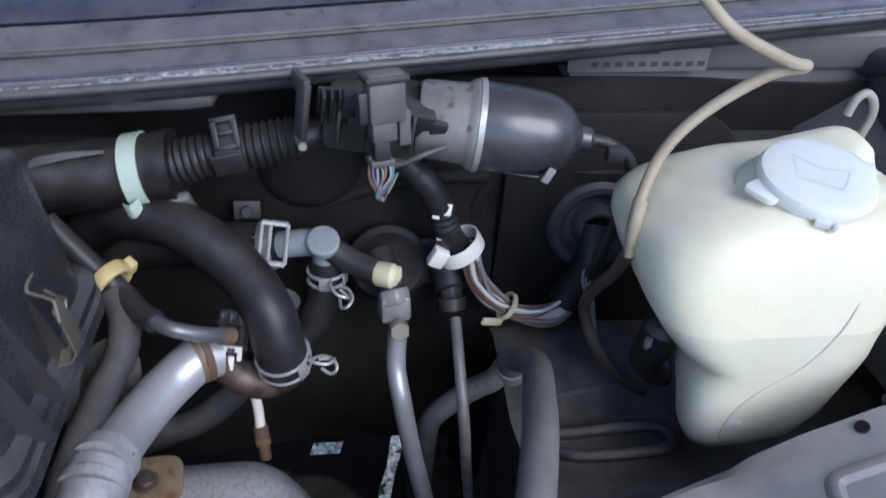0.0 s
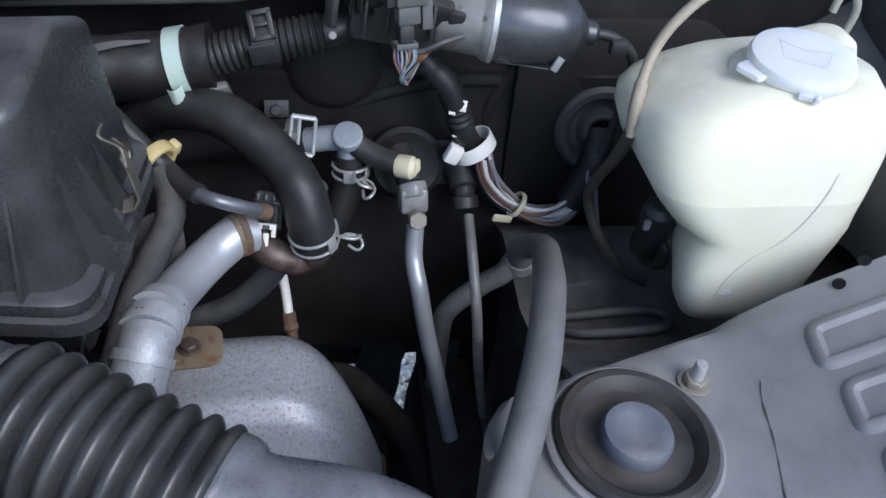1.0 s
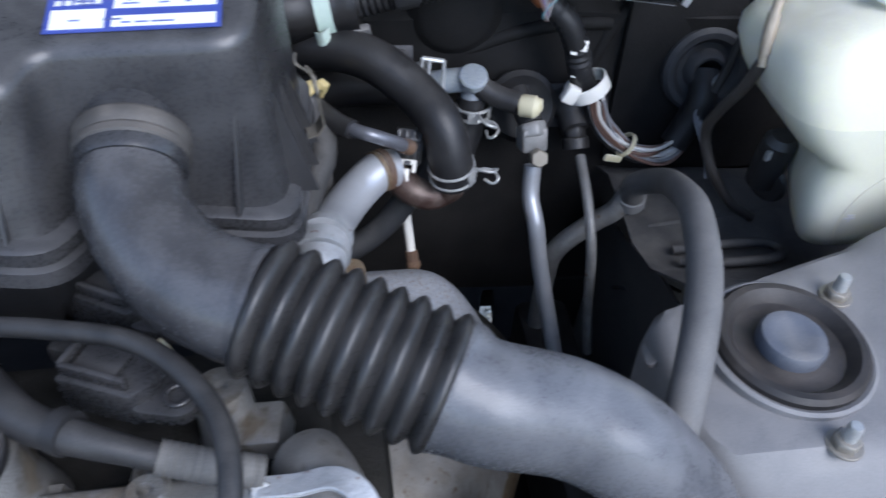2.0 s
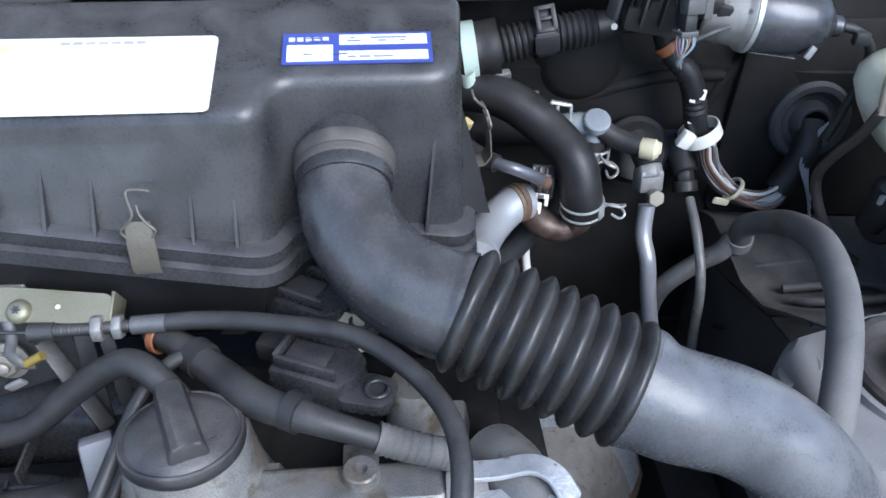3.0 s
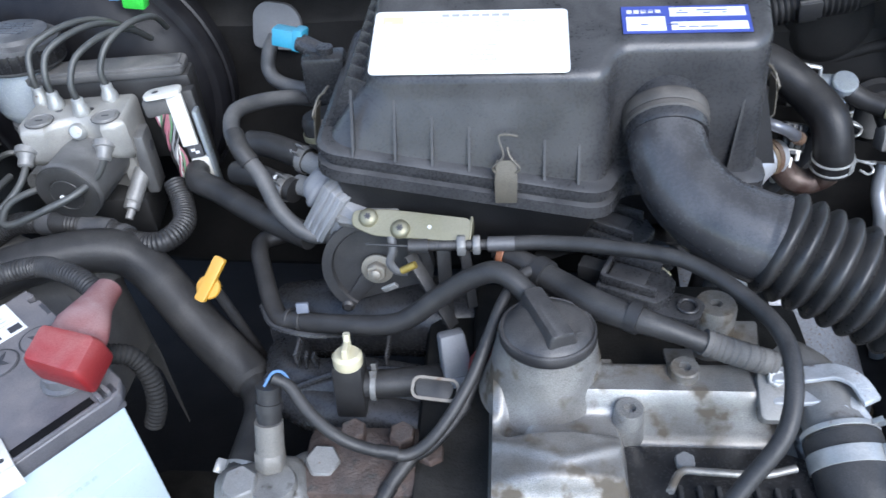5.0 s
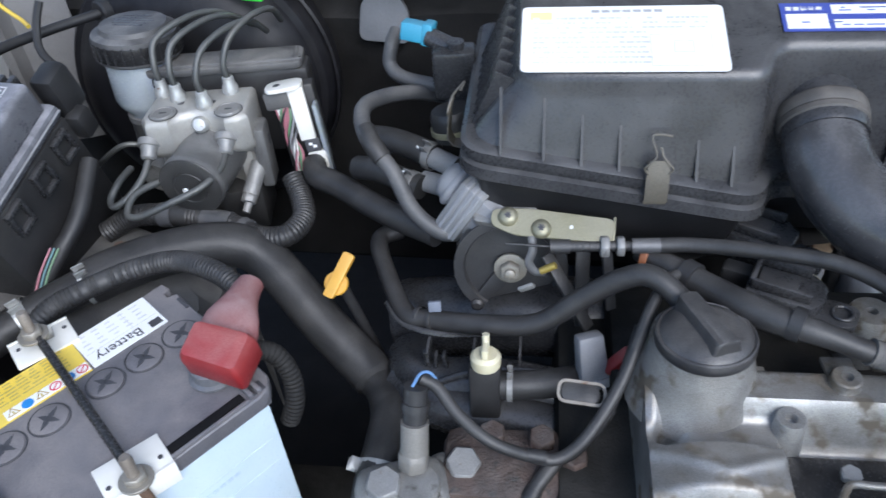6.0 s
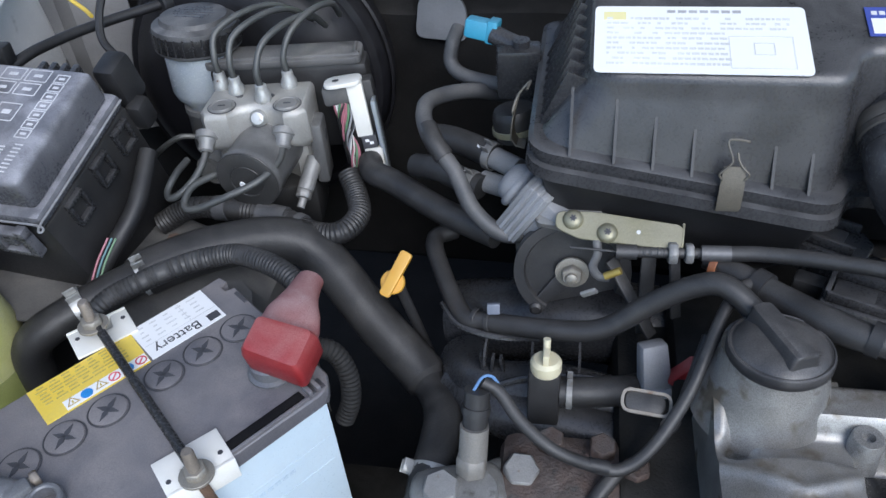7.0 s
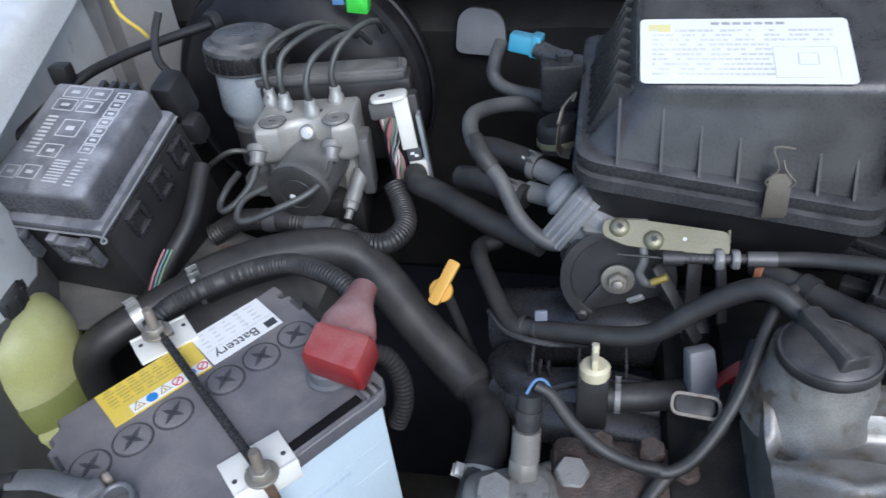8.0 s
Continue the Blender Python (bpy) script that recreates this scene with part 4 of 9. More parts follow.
    part("mark", put(join(box(0.010, 0.0015, 0.0006, 0), box(0.0015, 0.008, 0.0006, 0), box(0.006, 0.0015, 0.0006, 0, at=(0, 0.003, 0))), aim((0.3455, 0.4078, 0.866), (0.3455, -1, 0.9))), INKFADE, body)
    part("vent_elbow", tube([(0.452, 0.545, 1.012), (0.4585, 0.549, 1.034), (0.4555, 0.55, 1.047), (0.448, 0.551, 1.0535), (0.4415, 0.551, 1.049), (0.4395, 0.551, 1.036)], 0.0032, 12), VENTPL, w)
    pump = part("pump", put(lathe([(0, 0), (0.014, 0), (0.015, 0.003), (0.015, 0.05), (0.010, 0.056), (0, 0.056)], 20), aim((0.312, 0.490, 0.842), (0.310, 0.475, 0.95))), PLASTIC2, w, "black washer pump")
    part("clip", put(box(0.006, 0.004, 0.010, 0.001), pose(0.298, 0.474, 0.878, 0, 0, 20)), GREYPL, pump)
    part("grommet", put(lathe([(0.018, 0), (0.019, 0.003), (0.016, 0.006), (0, 0.006)], 20), aim((0.316, 0.484, 0.846), (0.304, 0.476, 0.846))), RUBBER_CLEAN, pump)


VENTPL = surf("aged_vent_plastic", (0.28, 0.265, 0.22), (0.36, 0.345, 0.30), rough=0.45, dust=0.3, bump=0.05)
TANKFULL = surf("fluid_filled_tank_plastic", (0.71, 0.695, 0.54), (0.76, 0.75, 0.62), rough=0.42, dust=0.18, dustc=(0.42, 0.38, 0.28), bump=0.05, scale=12, sss=0.3, grit=0.06)


site(WASHER_SIDE)
washer_tank()
site(ENGINE_SIDE)


def strut_mount():
    s = thing("strut_mount", (0.217, 0.260, 0.893), "black rubber strut mount with blue-grey dust cap on the tower", "strut mount")
    m = pose(0.2145, 0.259, 0.8975, 2, 1, 0) @ Matrix.Diagonal((0.94, 0.94, 1, 1))
    part("rim", put(lathe([(0.0585, -0.004), (0.0585, 0.002), (0.056, 0.0035), (0.053, 0.002)], 56), m), PAINT, s)
    part("mount", put(lathe([(0.053, 0.0), (0.053, 0.006), (0.050, 0.009), (0.045, 0.009), (0.041, 0.005), (0.038, 0.001), (0.029, 0.0), (0.027, 0.001), (0, 0.001)], 56), m), MOUNTRUB, s)
    part("dust_cap", put(lathe([(0.0232, 0.0), (0.0236, 0.008), (0.0218, 0.0112), (0.015, 0.0122), (0.013, 0.0112), (0, 0.0112)], 44), m), DUSTCAP, s, "blue-grey plastic dust cap")
    for at in ((0.2684, 0.300, 0.896), (0.2172, 0.1878, 0.893)):
        n = part("nut", join(hexa(at, (at[0], at[1], 2), 0.0085, 0.008), disc(at, (at[0], at[1], 2), 0.011, 0.002, 20)), BRASSNUT, s, "dull zinc flange nut")
        part("stud", put(lathe([(0, 0), (0.0045, 0), (0.0045, 0.018), (0.0036, 0.020), (0, 0.020)], 14), Matrix.Translation(at)), STEEL, n)


MOUNTRUB = surf("mount_rubber", (0.014, 0.013, 0.013), (0.024, 0.022, 0.021), rough=0.5, dust=0.18, dustc=(0.22, 0.18, 0.15), bump=0.1)
BRASSNUT = surf("dull_nut", (0.30, 0.27, 0.22), (0.38, 0.35, 0.30), rough=0.5, metal=0.6, dust=0.35, bump=0.1, rust=0.2)
site(FENDER_SIDE)
strut_mount()
site(ENGINE_SIDE)


# ---- engine top ----
def valve_cover():
    v = thing("valve_cover", (-0.21, 0.12, 0.80), "dusty cast aluminium valve cover with oil stains", "valve cover")
    def ease(a, b, v):
        t = min(1.0, max(0.0, (v - a) / (b - a)))
        return t * t * (3 - 2 * t)

    def height(x, y):
        """The casting's upper face."""
        left = 1 - ease(-0.236, -0.226, x)
        low = 0.846
        hump = 0.884 - 4.5 * (x + 0.275) ** 2
        pocket = 0.870
        zl = 0.866 + (hump - 0.866) * ease(0.082, 0.094, y)
        zl += (pocket - hump) * ease(0.128, 0.134, y) * ease(-0.320, -0.314, x)
        zl += 0.010 * ease(0.150, 0.172, y)
        zl -= 0.028 * math.exp(-((x + 0.312) / 0.009) ** 2 - ((y - 0.141) / 0.007) ** 2)
        zl += 0.0035 * math.exp(-((y - 0.104 - 0.4 * abs(x + 0.275)) / 0.004) ** 2)
        ridge = ease(0.146, 0.164, y) * (1 - ease(0.190, 0.196, y)) * (1 - ease(-0.136, -0.112, x))
        zr = low + 0.042 * ridge
        z = zl * left + zr * (1 - left)
        return max(z, low + 0.042 * ridge * ease(-0.30, -0.27, x))
    nx, ny = 74, 66
    x0, x1, y0, y1 = -0.326, -0.104, 0.0, 0.200
    bm = bmesh.new()
    grid = [[bm.verts.new((x0 + (x1 - x0) * i / nx, y0 + (y1 - y0) * k / ny, height(x0 + (x1 - x0) * i / nx, y0 + (y1 - y0) * k / ny))) for i in range(nx + 1)] for k in range(ny + 1)]
    for k in range(ny):
        for i in range(nx):
            bm.faces.new((grid[k][i], grid[k][i + 1], grid[k + 1][i + 1], grid[k + 1][i]))
    border = grid[0] + [r[-1] for r in grid[1:]] + grid[-1][-2::-1] + [r[0] for r in grid[-2:0:-1]]
    feet = [bm.verts.new((v.co.x + (0.006 if v.co.x > x1 - 1e-4 else -0.006 if v.co.x < x0 + 1e-4 else 0), v.co.y + (0.006 if v.co.y > y1 - 1e-4 else 0), 0.79)) for v in border]
    for a in range(len(border)):
        b = (a + 1) % len(border)
        bm.faces.new((border[a], feet[a], feet[b], border[b]))
    bmesh.ops.recalc_face_normals(bm, faces=bm.faces)
    part("casting", bm, ALU, v, angle=50)
    part("filler_neck", put(lathe([(0.052, -0.01), (0.044, 0.012), (0.039, 0.035), (0.0365, 0.050), (0.030, 0.052)], 40), pose(-0.286, 0.192, 0.866, -5, 0, 0)), ALU, v)
    for x, y, z, h in ((-0.185, 0.180, 0.882, 0.014), (-0.227, 0.150, 0.852, 0.032), (-0.150, 0.246, 0.845, 0.052)):
        k = 1.55 if h > 0.05 else 1.0
        b = part("bolt_boss", put(lathe([(0.013 * k, 0), (0.0115 * k, h * 0.5), (0.0108 * k, h * 0.93), (0.0098 * k, h), (0.0045, h), (0.004, h - 0.006), (0, h - 0.006)], 28), pose(x, y, z)), ALU, v)
    part("tab", put(prism([(-0.011, -0.004), (0.011, -0.004), (0.011, 0.018), (-0.011, 0.018)], 0, 0.004, 0.001), pose(-0.185, 0.188, 0.886, -10, 0, 0)), ALU, v)
    for x, y in ((-0.316, 0.03), (-0.11, 0.10), (-0.118, 0.145)):
        part("bolt", hexa((x, y, 0.806), (x, y, 2), 0.008, 0.010), STEEL_DULL, v)
    part("dark_cover", put(prism(rounded([(-0.075, -0.04), (0.06, -0.04), (0.06, 0.02), (0.03, 0.03), (-0.075, 0.03)], 0.01), 0, 0.018, 0.004), pose(-0.158, 0.108, 0.838)), GLOSSY, v, "black plastic timing cover piece")
    fl = part("flange_edge", tube([(-0.205, 0.092, 0.868), (-0.195, 0.108, 0.868), (-0.178, 0.110, 0.866), (-0.14, 0.110, 0.864), (-0.115, 0.116, 0.864)], 0.0028, 10), ALU, v, "bare metal flange edge")
    part("bolt", hexa((-0.190, 0.120, 0.860), (-0.19, 0.1, 1.2), 0.0075, 0.006), STEEL_DULL, fl)
    for k in range(7):
        part("rib", box(0.0035, 0.04, 0.010, 0.001, at=(-0.196 + 0.013 * k, 0.082, 0.852)), PLASTIC2, v)
    cap = thing("oil_filler_cap", (-0.286, 0.187, 0.917), "black ribbed plastic oil filler cap with a finger grip", "oil cap")
    m = pose(-0.286, 0.188, 0.918, -5, 0, 0)
    prof = [(0.030, -0.002), (0.0345, -0.001), (0.0360, 0.001), (0.0360, 0.007), (0.0355, 0.0085), (0.0342, 0.0092), (0.0335, 0.0085), (0.0325, 0.0085), (0.030, 0.0115), (0.020, 0.015), (0.0, 0.016)]
    part("body", put(lathe(prof, 48), m), GLOSSDUST, cap)
    grip = [[(x * k, y, z) for x, y in rounded([(-0.0095, -0.027), (0.0095, -0.027), (0.0085, 0.030), (-0.0085, 0.030)], 0.003, 4)] for k, z in ((1.35, 0.008), (1.15, 0.014), (1.0, 0.020), (0.85, 0.0225), (0.5, 0.0232))]
    part("grip", put(loft(grip), m @ pose(0, 0, 0, 0, 0, 22)), GLOSSDUST, cap)
    part("ledge", put(box(0.011, 0.003, 0.0012, 0.0003, at=(0.012, -0.018, 0.013)), m @ pose(0, 0, 0, 0, 0, 22)), GLOSSDUST, cap)
    for k in range(5):
        part("embossed_bar", put(box(0.004, 0.0022, 0.0005, 0, at=(0.0158, -0.010 + 0.006 * k, 0.0136)), m @ pose(0, 0, 0, 0, 0, 22)), PLASTIC2, cap)


GLOSSDUST = surf("cap_plastic", (0.016, 0.016, 0.018), (0.026, 0.026, 0.028), rough=0.34, dust=0.34, dustc=(0.25, 0.235, 0.22), bump=0.04)
valve_cover()


def engine_mass():
    e = thing("engine_block", (-0.25, 0.25, 0.30), "dark engine block and gearbox low in the bay, shade in their tone", "engine")
    part("cylinder_head", box(0.34, 0.26, 0.20, 0.012, at=(-0.22, 0.20, 0.62)), DARKMETAL, e)
    part("block", box(0.42, 0.30, 0.36, 0.03, at=(-0.25, 0.22, 0.28)), DARKMETAL, e)
    part("gearbox", box(0.30, 0.28, 0.28, 0.05, at=(-0.60, 0.16, 0.32)), DARKMETAL, e)
    part("head_cover_rear", box(0.26, 0.11, 0.05, 0.008, at=(-0.215, 0.265, 0.80)), DARKMETAL, e)
    part("mount_bracket", box(0.08, 0.12, 0.06, 0.012, at=(0.03, 0.16, 0.70)), DARKMETAL, e)


# Metal colour lowered to put the shade between engine parts into it.
DARKMETAL = surf("shaded_dark_metal", (0.012, 0.012, 0.011), (0.026, 0.024, 0.021), rough=0.7, dust=0.06, bump=0.4, spec=0.1)
engine_mass()


def ignition_coil(at, yaw):
    c = thing("ignition_coil", at, "black plastic ignition coil with connector on the cylinder head", "ignition coil", "ignition coils")
    m = pose(*at, 0, 0, yaw)
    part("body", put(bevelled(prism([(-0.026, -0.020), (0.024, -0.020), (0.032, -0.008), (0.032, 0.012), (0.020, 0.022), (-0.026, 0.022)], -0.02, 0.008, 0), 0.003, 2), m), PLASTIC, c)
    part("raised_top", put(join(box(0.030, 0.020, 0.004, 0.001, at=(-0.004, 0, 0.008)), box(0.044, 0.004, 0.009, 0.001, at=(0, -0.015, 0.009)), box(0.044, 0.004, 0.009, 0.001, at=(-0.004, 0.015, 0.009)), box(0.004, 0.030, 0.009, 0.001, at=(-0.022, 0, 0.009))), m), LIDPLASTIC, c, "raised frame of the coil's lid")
    part("seam", put(box(0.054, 0.040, 0.002, 0.0006, at=(0.0, 0.001, -0.006)), m), PLASTIC2, c)
    part("ear", put(join(prism(rounded([(0.022, -0.022), (0.058, -0.016), (0.058, 0.010), (0.03, 0.010)], 0.009), -0.012, -0.002, 0.0015), ringlet((0.046, -0.004, -0.002), (0.046, -0.004, 1), 0.009, 0.003, 0.003, 20)), m), LIDPLASTIC, c)
    part("bolt", put(lathe([(0, 0.001), (0.004, 0.001), (0.005, 0.0), (0.0055, -0.002)], 14), m @ pose(0.046, -0.004, -0.0045)), INKDARK, c)
    part("connector", put(box(0.026, 0.016, 0.016, 0.003, at=(-0.036, 0.010, -0.012)), m), PLASTIC2, c)
    return c


ignition_coil((-0.214, 0.262, 0.900), -24)
far_coil = ignition_coil((-0.222, 0.330, 0.902), -30)
part("white_lock", put(prism(rounded([(-0.010, -0.006), (0.010, -0.004), (0.008, 0.006), (-0.010, 0.006)], 0.002), 0, 0.005, 0.001), pose(-0.190, 0.305, 0.897, 20, 0, -25)), CREAM, far_coil, "cream connector lock")
part("white_lock", put(prism([(-0.006, -0.005), (0.007, -0.001), (-0.005, 0.006)], 0, 0.005, 0.001), pose(-0.186, 0.281, 0.896, 20, 0, -20)), CREAM, far_coil, "cream connector lock")


def clamp(at, to, r, w=0.012, parent=None, top=(0, 0, 1), mat=None):
    """A spring band clamp round a hose, with its two ears."""
    mat = mat or STEEL
    if parent:
        c = part("clamp", ringlet(at, to, r + 0.0012, 0.0012, w, 24), mat, parent, "spring steel hose clamp")
    else:
        c = single("hose_clamp", ringlet(at, to, r + 0.0012, 0.0012, w, 24), mat, "spring steel hose clamp round a rubber hose", "hose clamp", "hose clamps")
    ax = (Vector(to) - Vector(at)).normalized()
    up = Vector(top)
    up = (up - ax * up.dot(ax)).normalized()
    s = ax.cross(up)
    for k in (-1, 1):
        p = Vector(at) + ax * w * 0.5 + up * (r + 0.001) + s * 0.004 * k
        m = Matrix((( *s, 0), (*ax, 0), (*up, 0), (0, 0, 0, 1))).transposed()
        m.translation = p
        part("ear", put(box(0.0012, w * 0.9, 0.008, 0.0003), m), mat, c)
    return c


def wire_clamp(at, to, r, w, parent, top):
    """A spring clamp of bent wire: two rings joined by a flat tab, and two long loops that stand off."""
    ax = (Vector(to) - Vector(at)).normalized()
    up = Vector(top)
    up = (up - ax * up.dot(ax)).normalized()
    s = ax.cross(up)
    m = Matrix(((*s, 0), (*up, 0), (*ax, 0), (0, 0, 0, 1))).transposed()
    m.translation = at
    ring = [(r * math.sin(a), r * math.cos(a)) for a in [2 * math.pi * k / 24 for k in range(25)]]
    c = part("clamp", put(join(*[tube([(x, y, z) for x, y in ring], 0.0015, 8, 2) for z in (0.0, w)]), m), STEEL, parent, "bright spring wire hose clamp")
    part("tab", put(join(*[put(box(0.010, 0.002, w + 0.003, 0.0006), pose((r + 0.001) * math.sin(a), (r + 0.001) * math.cos(a), -0.0015, 0, 0, -math.degrees(a))) for a in (0.55, -0.75)]), m), STEEL, c)
    for k, z in ((1, 0.0), (-1, w)):
        loop = [(0.004 * k, r, z), (0.008 * k, r + 0.008, z), (0.007 * k, r + 0.017, z + 0.003), (0.0, r + 0.021, z + 0.006), (-0.003 * k, r + 0.016, z + 0.009), (0.0, r + 0.008, z + 0.006)]
        part("loop", put(tube(loop, 0.0014, 8, 5), m), STEEL, c)
    return c


# ---- throttle body ----
def throttle():
    t = thing("throttle_assembly", (-0.44, 0.33, 0.84), "grey cast throttle body with cable pulley and yellow zinc bracket", "throttle body")
    part("housing", put(box(0.085, 0.055, 0.075, 0.014, 3), pose(-0.437, 0.350, 0.858, 0, 0, -14)), ALU_DIRTY, t)
    part("neck", rod((-0.432, 0.335, 0.890), (-0.432, 0.312, 0.888), 0.021, 24), ALU_DIRTY, t)
    part("top_flange", put(prism(rounded([(-0.030, -0.016), (0.022, -0.016), (0.026, 0.018), (-0.026, 0.020)], 0.008), 0, 0.010, 0.002), pose(-0.432, 0.318, 0.930, 24, 0, -8)), ALU_DIRTY, t)
    # idle valve, stacked plates
    d = Vector((0.031, -0.012, 0.057)).normalized()
    n = Vector((0.80, -0.42, -0.42))
    n = (n - d * n.dot(d)).normalized()
    e = n.cross(d)
    m = Matrix(((*d, 0), (*e, 0), (*n, 0), (0, 0, 0, 1))).transposed()
    m.translation = (-0.473, 0.335, 0.935)
    for k in range(3):
        part("valve_plate", put(box(0.064, 0.042, 0.0040, 0.0006, 1, at=(0, 0, 0.0062 * k)), m), VALVEGREY, t)
    part("valve_core", put(box(0.0625, 0.0405, 0.024, 0.0012, at=(0, 0, -0.004)), m), GREYPL, t)
    part("valve_neck", put(box(0.046, 0.032, 0.020, 0.004, at=(0.002, 0, 0.017)), m), VALVEGREY, t)
    dome = part("valve_dome", put(lathe([(0.019, -0.006), (0.019, 0.006), (0.017, 0.013), (0.012, 0.018), (0, 0.020)], 30), m @ pose(0.002, -0.004, -0.006, 180)), VALVEGREY, t)
    part("collar", put(lathe([(0.020, -0.002), (0.0215, 0.0), (0.0215, 0.003), (0.020, 0.005)], 30), m @ pose(0.002, -0.004, -0.008, 180)), VALVEGREY, dome)
    for k, x in enumerate((-0.024, 0.022)):
        part("screw", put(lathe([(0.004, 0), (0.004, 0.003), (0.002, 0.004), (0, 0.004)], 12), m @ pose(x, -0.014, 0.0173)), STEEL_DULL, t)
    part("pipe_stub", rod((-0.488, 0.372, 0.915), (-0.515, 0.385, 0.914), 0.010), GREYPL, t)
    part("pipe_stub", rod((-0.482, 0.385, 0.928), (-0.510, 0.404, 0.929), 0.0105), GREYPL, t)
    # zinc bracket with fold and two screws
    mb = pose(-0.396, 0.291, 0.939, 34, 2, -4)
    outline = rounded([(-0.050, -0.004), (-0.030, -0.011), (0.050, -0.011), (0.050, 0.010), (-0.020, 0.013), (-0.050, 0.010)], 0.006, 4)
    br = part("cable_bracket", put(join(prism(outline, -0.001, 0.001, 0.0005, 1), box(0.0022, 0.024, 0.024, 0.0005, at=(0.050, 0, -0.0235))), mb), BRASSY, t, "yellow zinc plated cable bracket")
    # A pale disc that paints a small glint on the bracket.
    part("hole", put(disc((0.016, 0.0, 0.0009), (0.016, 0.0, 1), 0.0017, 0.0004, 14), mb), INKLIGHT, br)
    for x, y in ((-0.036, 0.004), (-0.008, -0.004)):
        s = part("screw", put(lathe([(0.0082, 0.001), (0.0082, 0.0025), (0.0065, 0.005), (0.004, 0.0062), (0, 0.0064)], 24), mb @ pose(x, y, 0)), BRASSY, br)
        part("socket", put(join(*[put(box(0.0056, 0.0014, 0.0004, 0, at=(0, 0, 0.0063)), pose(0, 0, 0, 0, 0, 60 * k)) for k in range(3)]), mb @ pose(x, y, 0)), INKDARK, s)
    # cable cam: a sector of a grooved rim on a web
    mp = aim((-0.430, 0.304, 0.884), (-0.434, -0.3, 1.007)) @ Matrix.Diagonal((1.14, 1.14, 1, 1))
    steps = [math.radians(-25 + 265 * k / 40) for k in range(41)]
    prof = [(0.035, -0.004), (0.0435, -0.004), (0.0435, -0.002), (0.040, 0.001), (0.040, 0.003), (0.0435, 0.006), (0.0435, 0.008), (0.036, 0.008), (0.035, 0.006)]
    cam_ = part("cam_rim", put(loft([[(r * math.cos(a), r * math.sin(a), z) for r, z in prof] for a in steps]), mp), GREYDARK, t, "dark grey grooved cable cam")
    web = [(0.036 * math.cos(a), 0.036 * math.sin(a)) for a in steps]
    part("web", put(prism(web, -0.002, 0.002, 0.0006, 1), mp), GREYDARK, cam_)
    part("return_spring", put(tube([(0.022 * math.cos(a * 0.7), 0.022 * math.sin(a * 0.7), -0.006 - 0.0006 * a) for a in range(0, 27)], 0.0012, 6, 4), mp), STEEL_DULL, cam_)
    part("lever", put(prism(rounded([(-0.045, -0.0045), (0.006, -0.008), (0.006, 0.008), (-0.045, 0.0045)], 0.004), 0.003, 0.006, 0.001), mp @ pose(0, 0, 0, 0, 0, 52)), GREYDARK, cam_, "grey throttle lever")
    part("lever_ball", put(disc((-0.042, 0, 0.004), (-0.042, 0, 1), 0.005, 0.008, 16, 0.4), mp @ pose(0, 0, 0, 0, 0, 52)), GREYDARK, cam_)
    part("washer", put(lathe([(0, 0.006), (0.0125, 0.006), (0.0125, 0.008), (0.010, 0.0085), (0, 0.0085)], 28), mp), BRASSNUT, t)
    part("nut", put(join(hexa((0, 0, 0.0085), (0, 0, 1), 0.0082, 0.007), put(lathe([(0.0042, 0.015), (0.0042, 0.019), (0.003, 0.020), (0, 0.020)], 14), Matrix())), mp), BRASSNUT, t)
    # adjuster
    a, b = Vector((-0.397, 0.2765, 0.929)), Vector((-0.312, 0.279, 0.930))
    ax = (b - a).normalized()
    part("inner_cable", rod(a - ax * 0.036 + Vector((0, 0.004, 0.0)), a, 0.0011), GREYDARK, t)
    ad = part("adjuster", tube([a, b], 0.0043, 14, 90, ribbed(0.0016, 0.05, 0.12, 0.8)), GREYDARK, t, "threaded cable adjuster")
    part("tip", rod(a, a + ax * 0.016, 0.0060, 16), GREYDARK, ad)
    for s, r, h in ((0.040, 0.0095, 0.007), (0.053, 0.0088, 0.006)):
        part("nut", hexa(a + ax * s, b, r, h), STEEL_DULL, ad)
    part("stop_arm", tube([(-0.412, 0.284, 0.934), (-0.411, 0.279, 0.922), (-0.414, 0.276, 0.912), (-0.409, 0.275, 0.903), (-0.400, 0.275, 0.902)], 0.0036, 10, 6, None, 0.45), STAYALU, t, "dull bent stop arm")
    part("stop_screw", rod((-0.404, 0.272, 0.906), (-0.392, 0.272, 0.913), 0.0032), ORANGEBR, t, "yellow passivated stop screw")
    part("stop_tab", put(box(0.014, 0.003, 0.007, 0.001), pose(-0.414, 0.272, 0.885, 20, -28, 0)), STEEL_DULL, t)
    part("stay", put(box(0.012, 0.0035, 0.075, 0.001), aim((-0.362, 0.262, 0.850), (-0.398, 0.290, 0.905))), GREYDARK, t, "flat aluminium stay")
    part("stay", put(box(0.012, 0.0035, 0.085, 0.001), aim((-0.368, 0.275, 0.840), (-0.370, 0.29, 0.93))), GREYDARK, t)
    part("stay", put(box(0.009, 0.0035, 0.06, 0.001), aim((-0.345, 0.266, 0.870), (-0.352, 0.280, 0.93))), GREYDARK, t)
    part("white_clip", put(box(0.011, 0.004, 0.010, 0.001), pose(-0.494, 0.264, 0.863, -15, 0, 6)), PALECLIP, t, "small white square clip")
    cable = thing("throttle_cable", (-0.12, 0.15, 0.80), "black sheathed throttle cable arching over the engine", "cable")
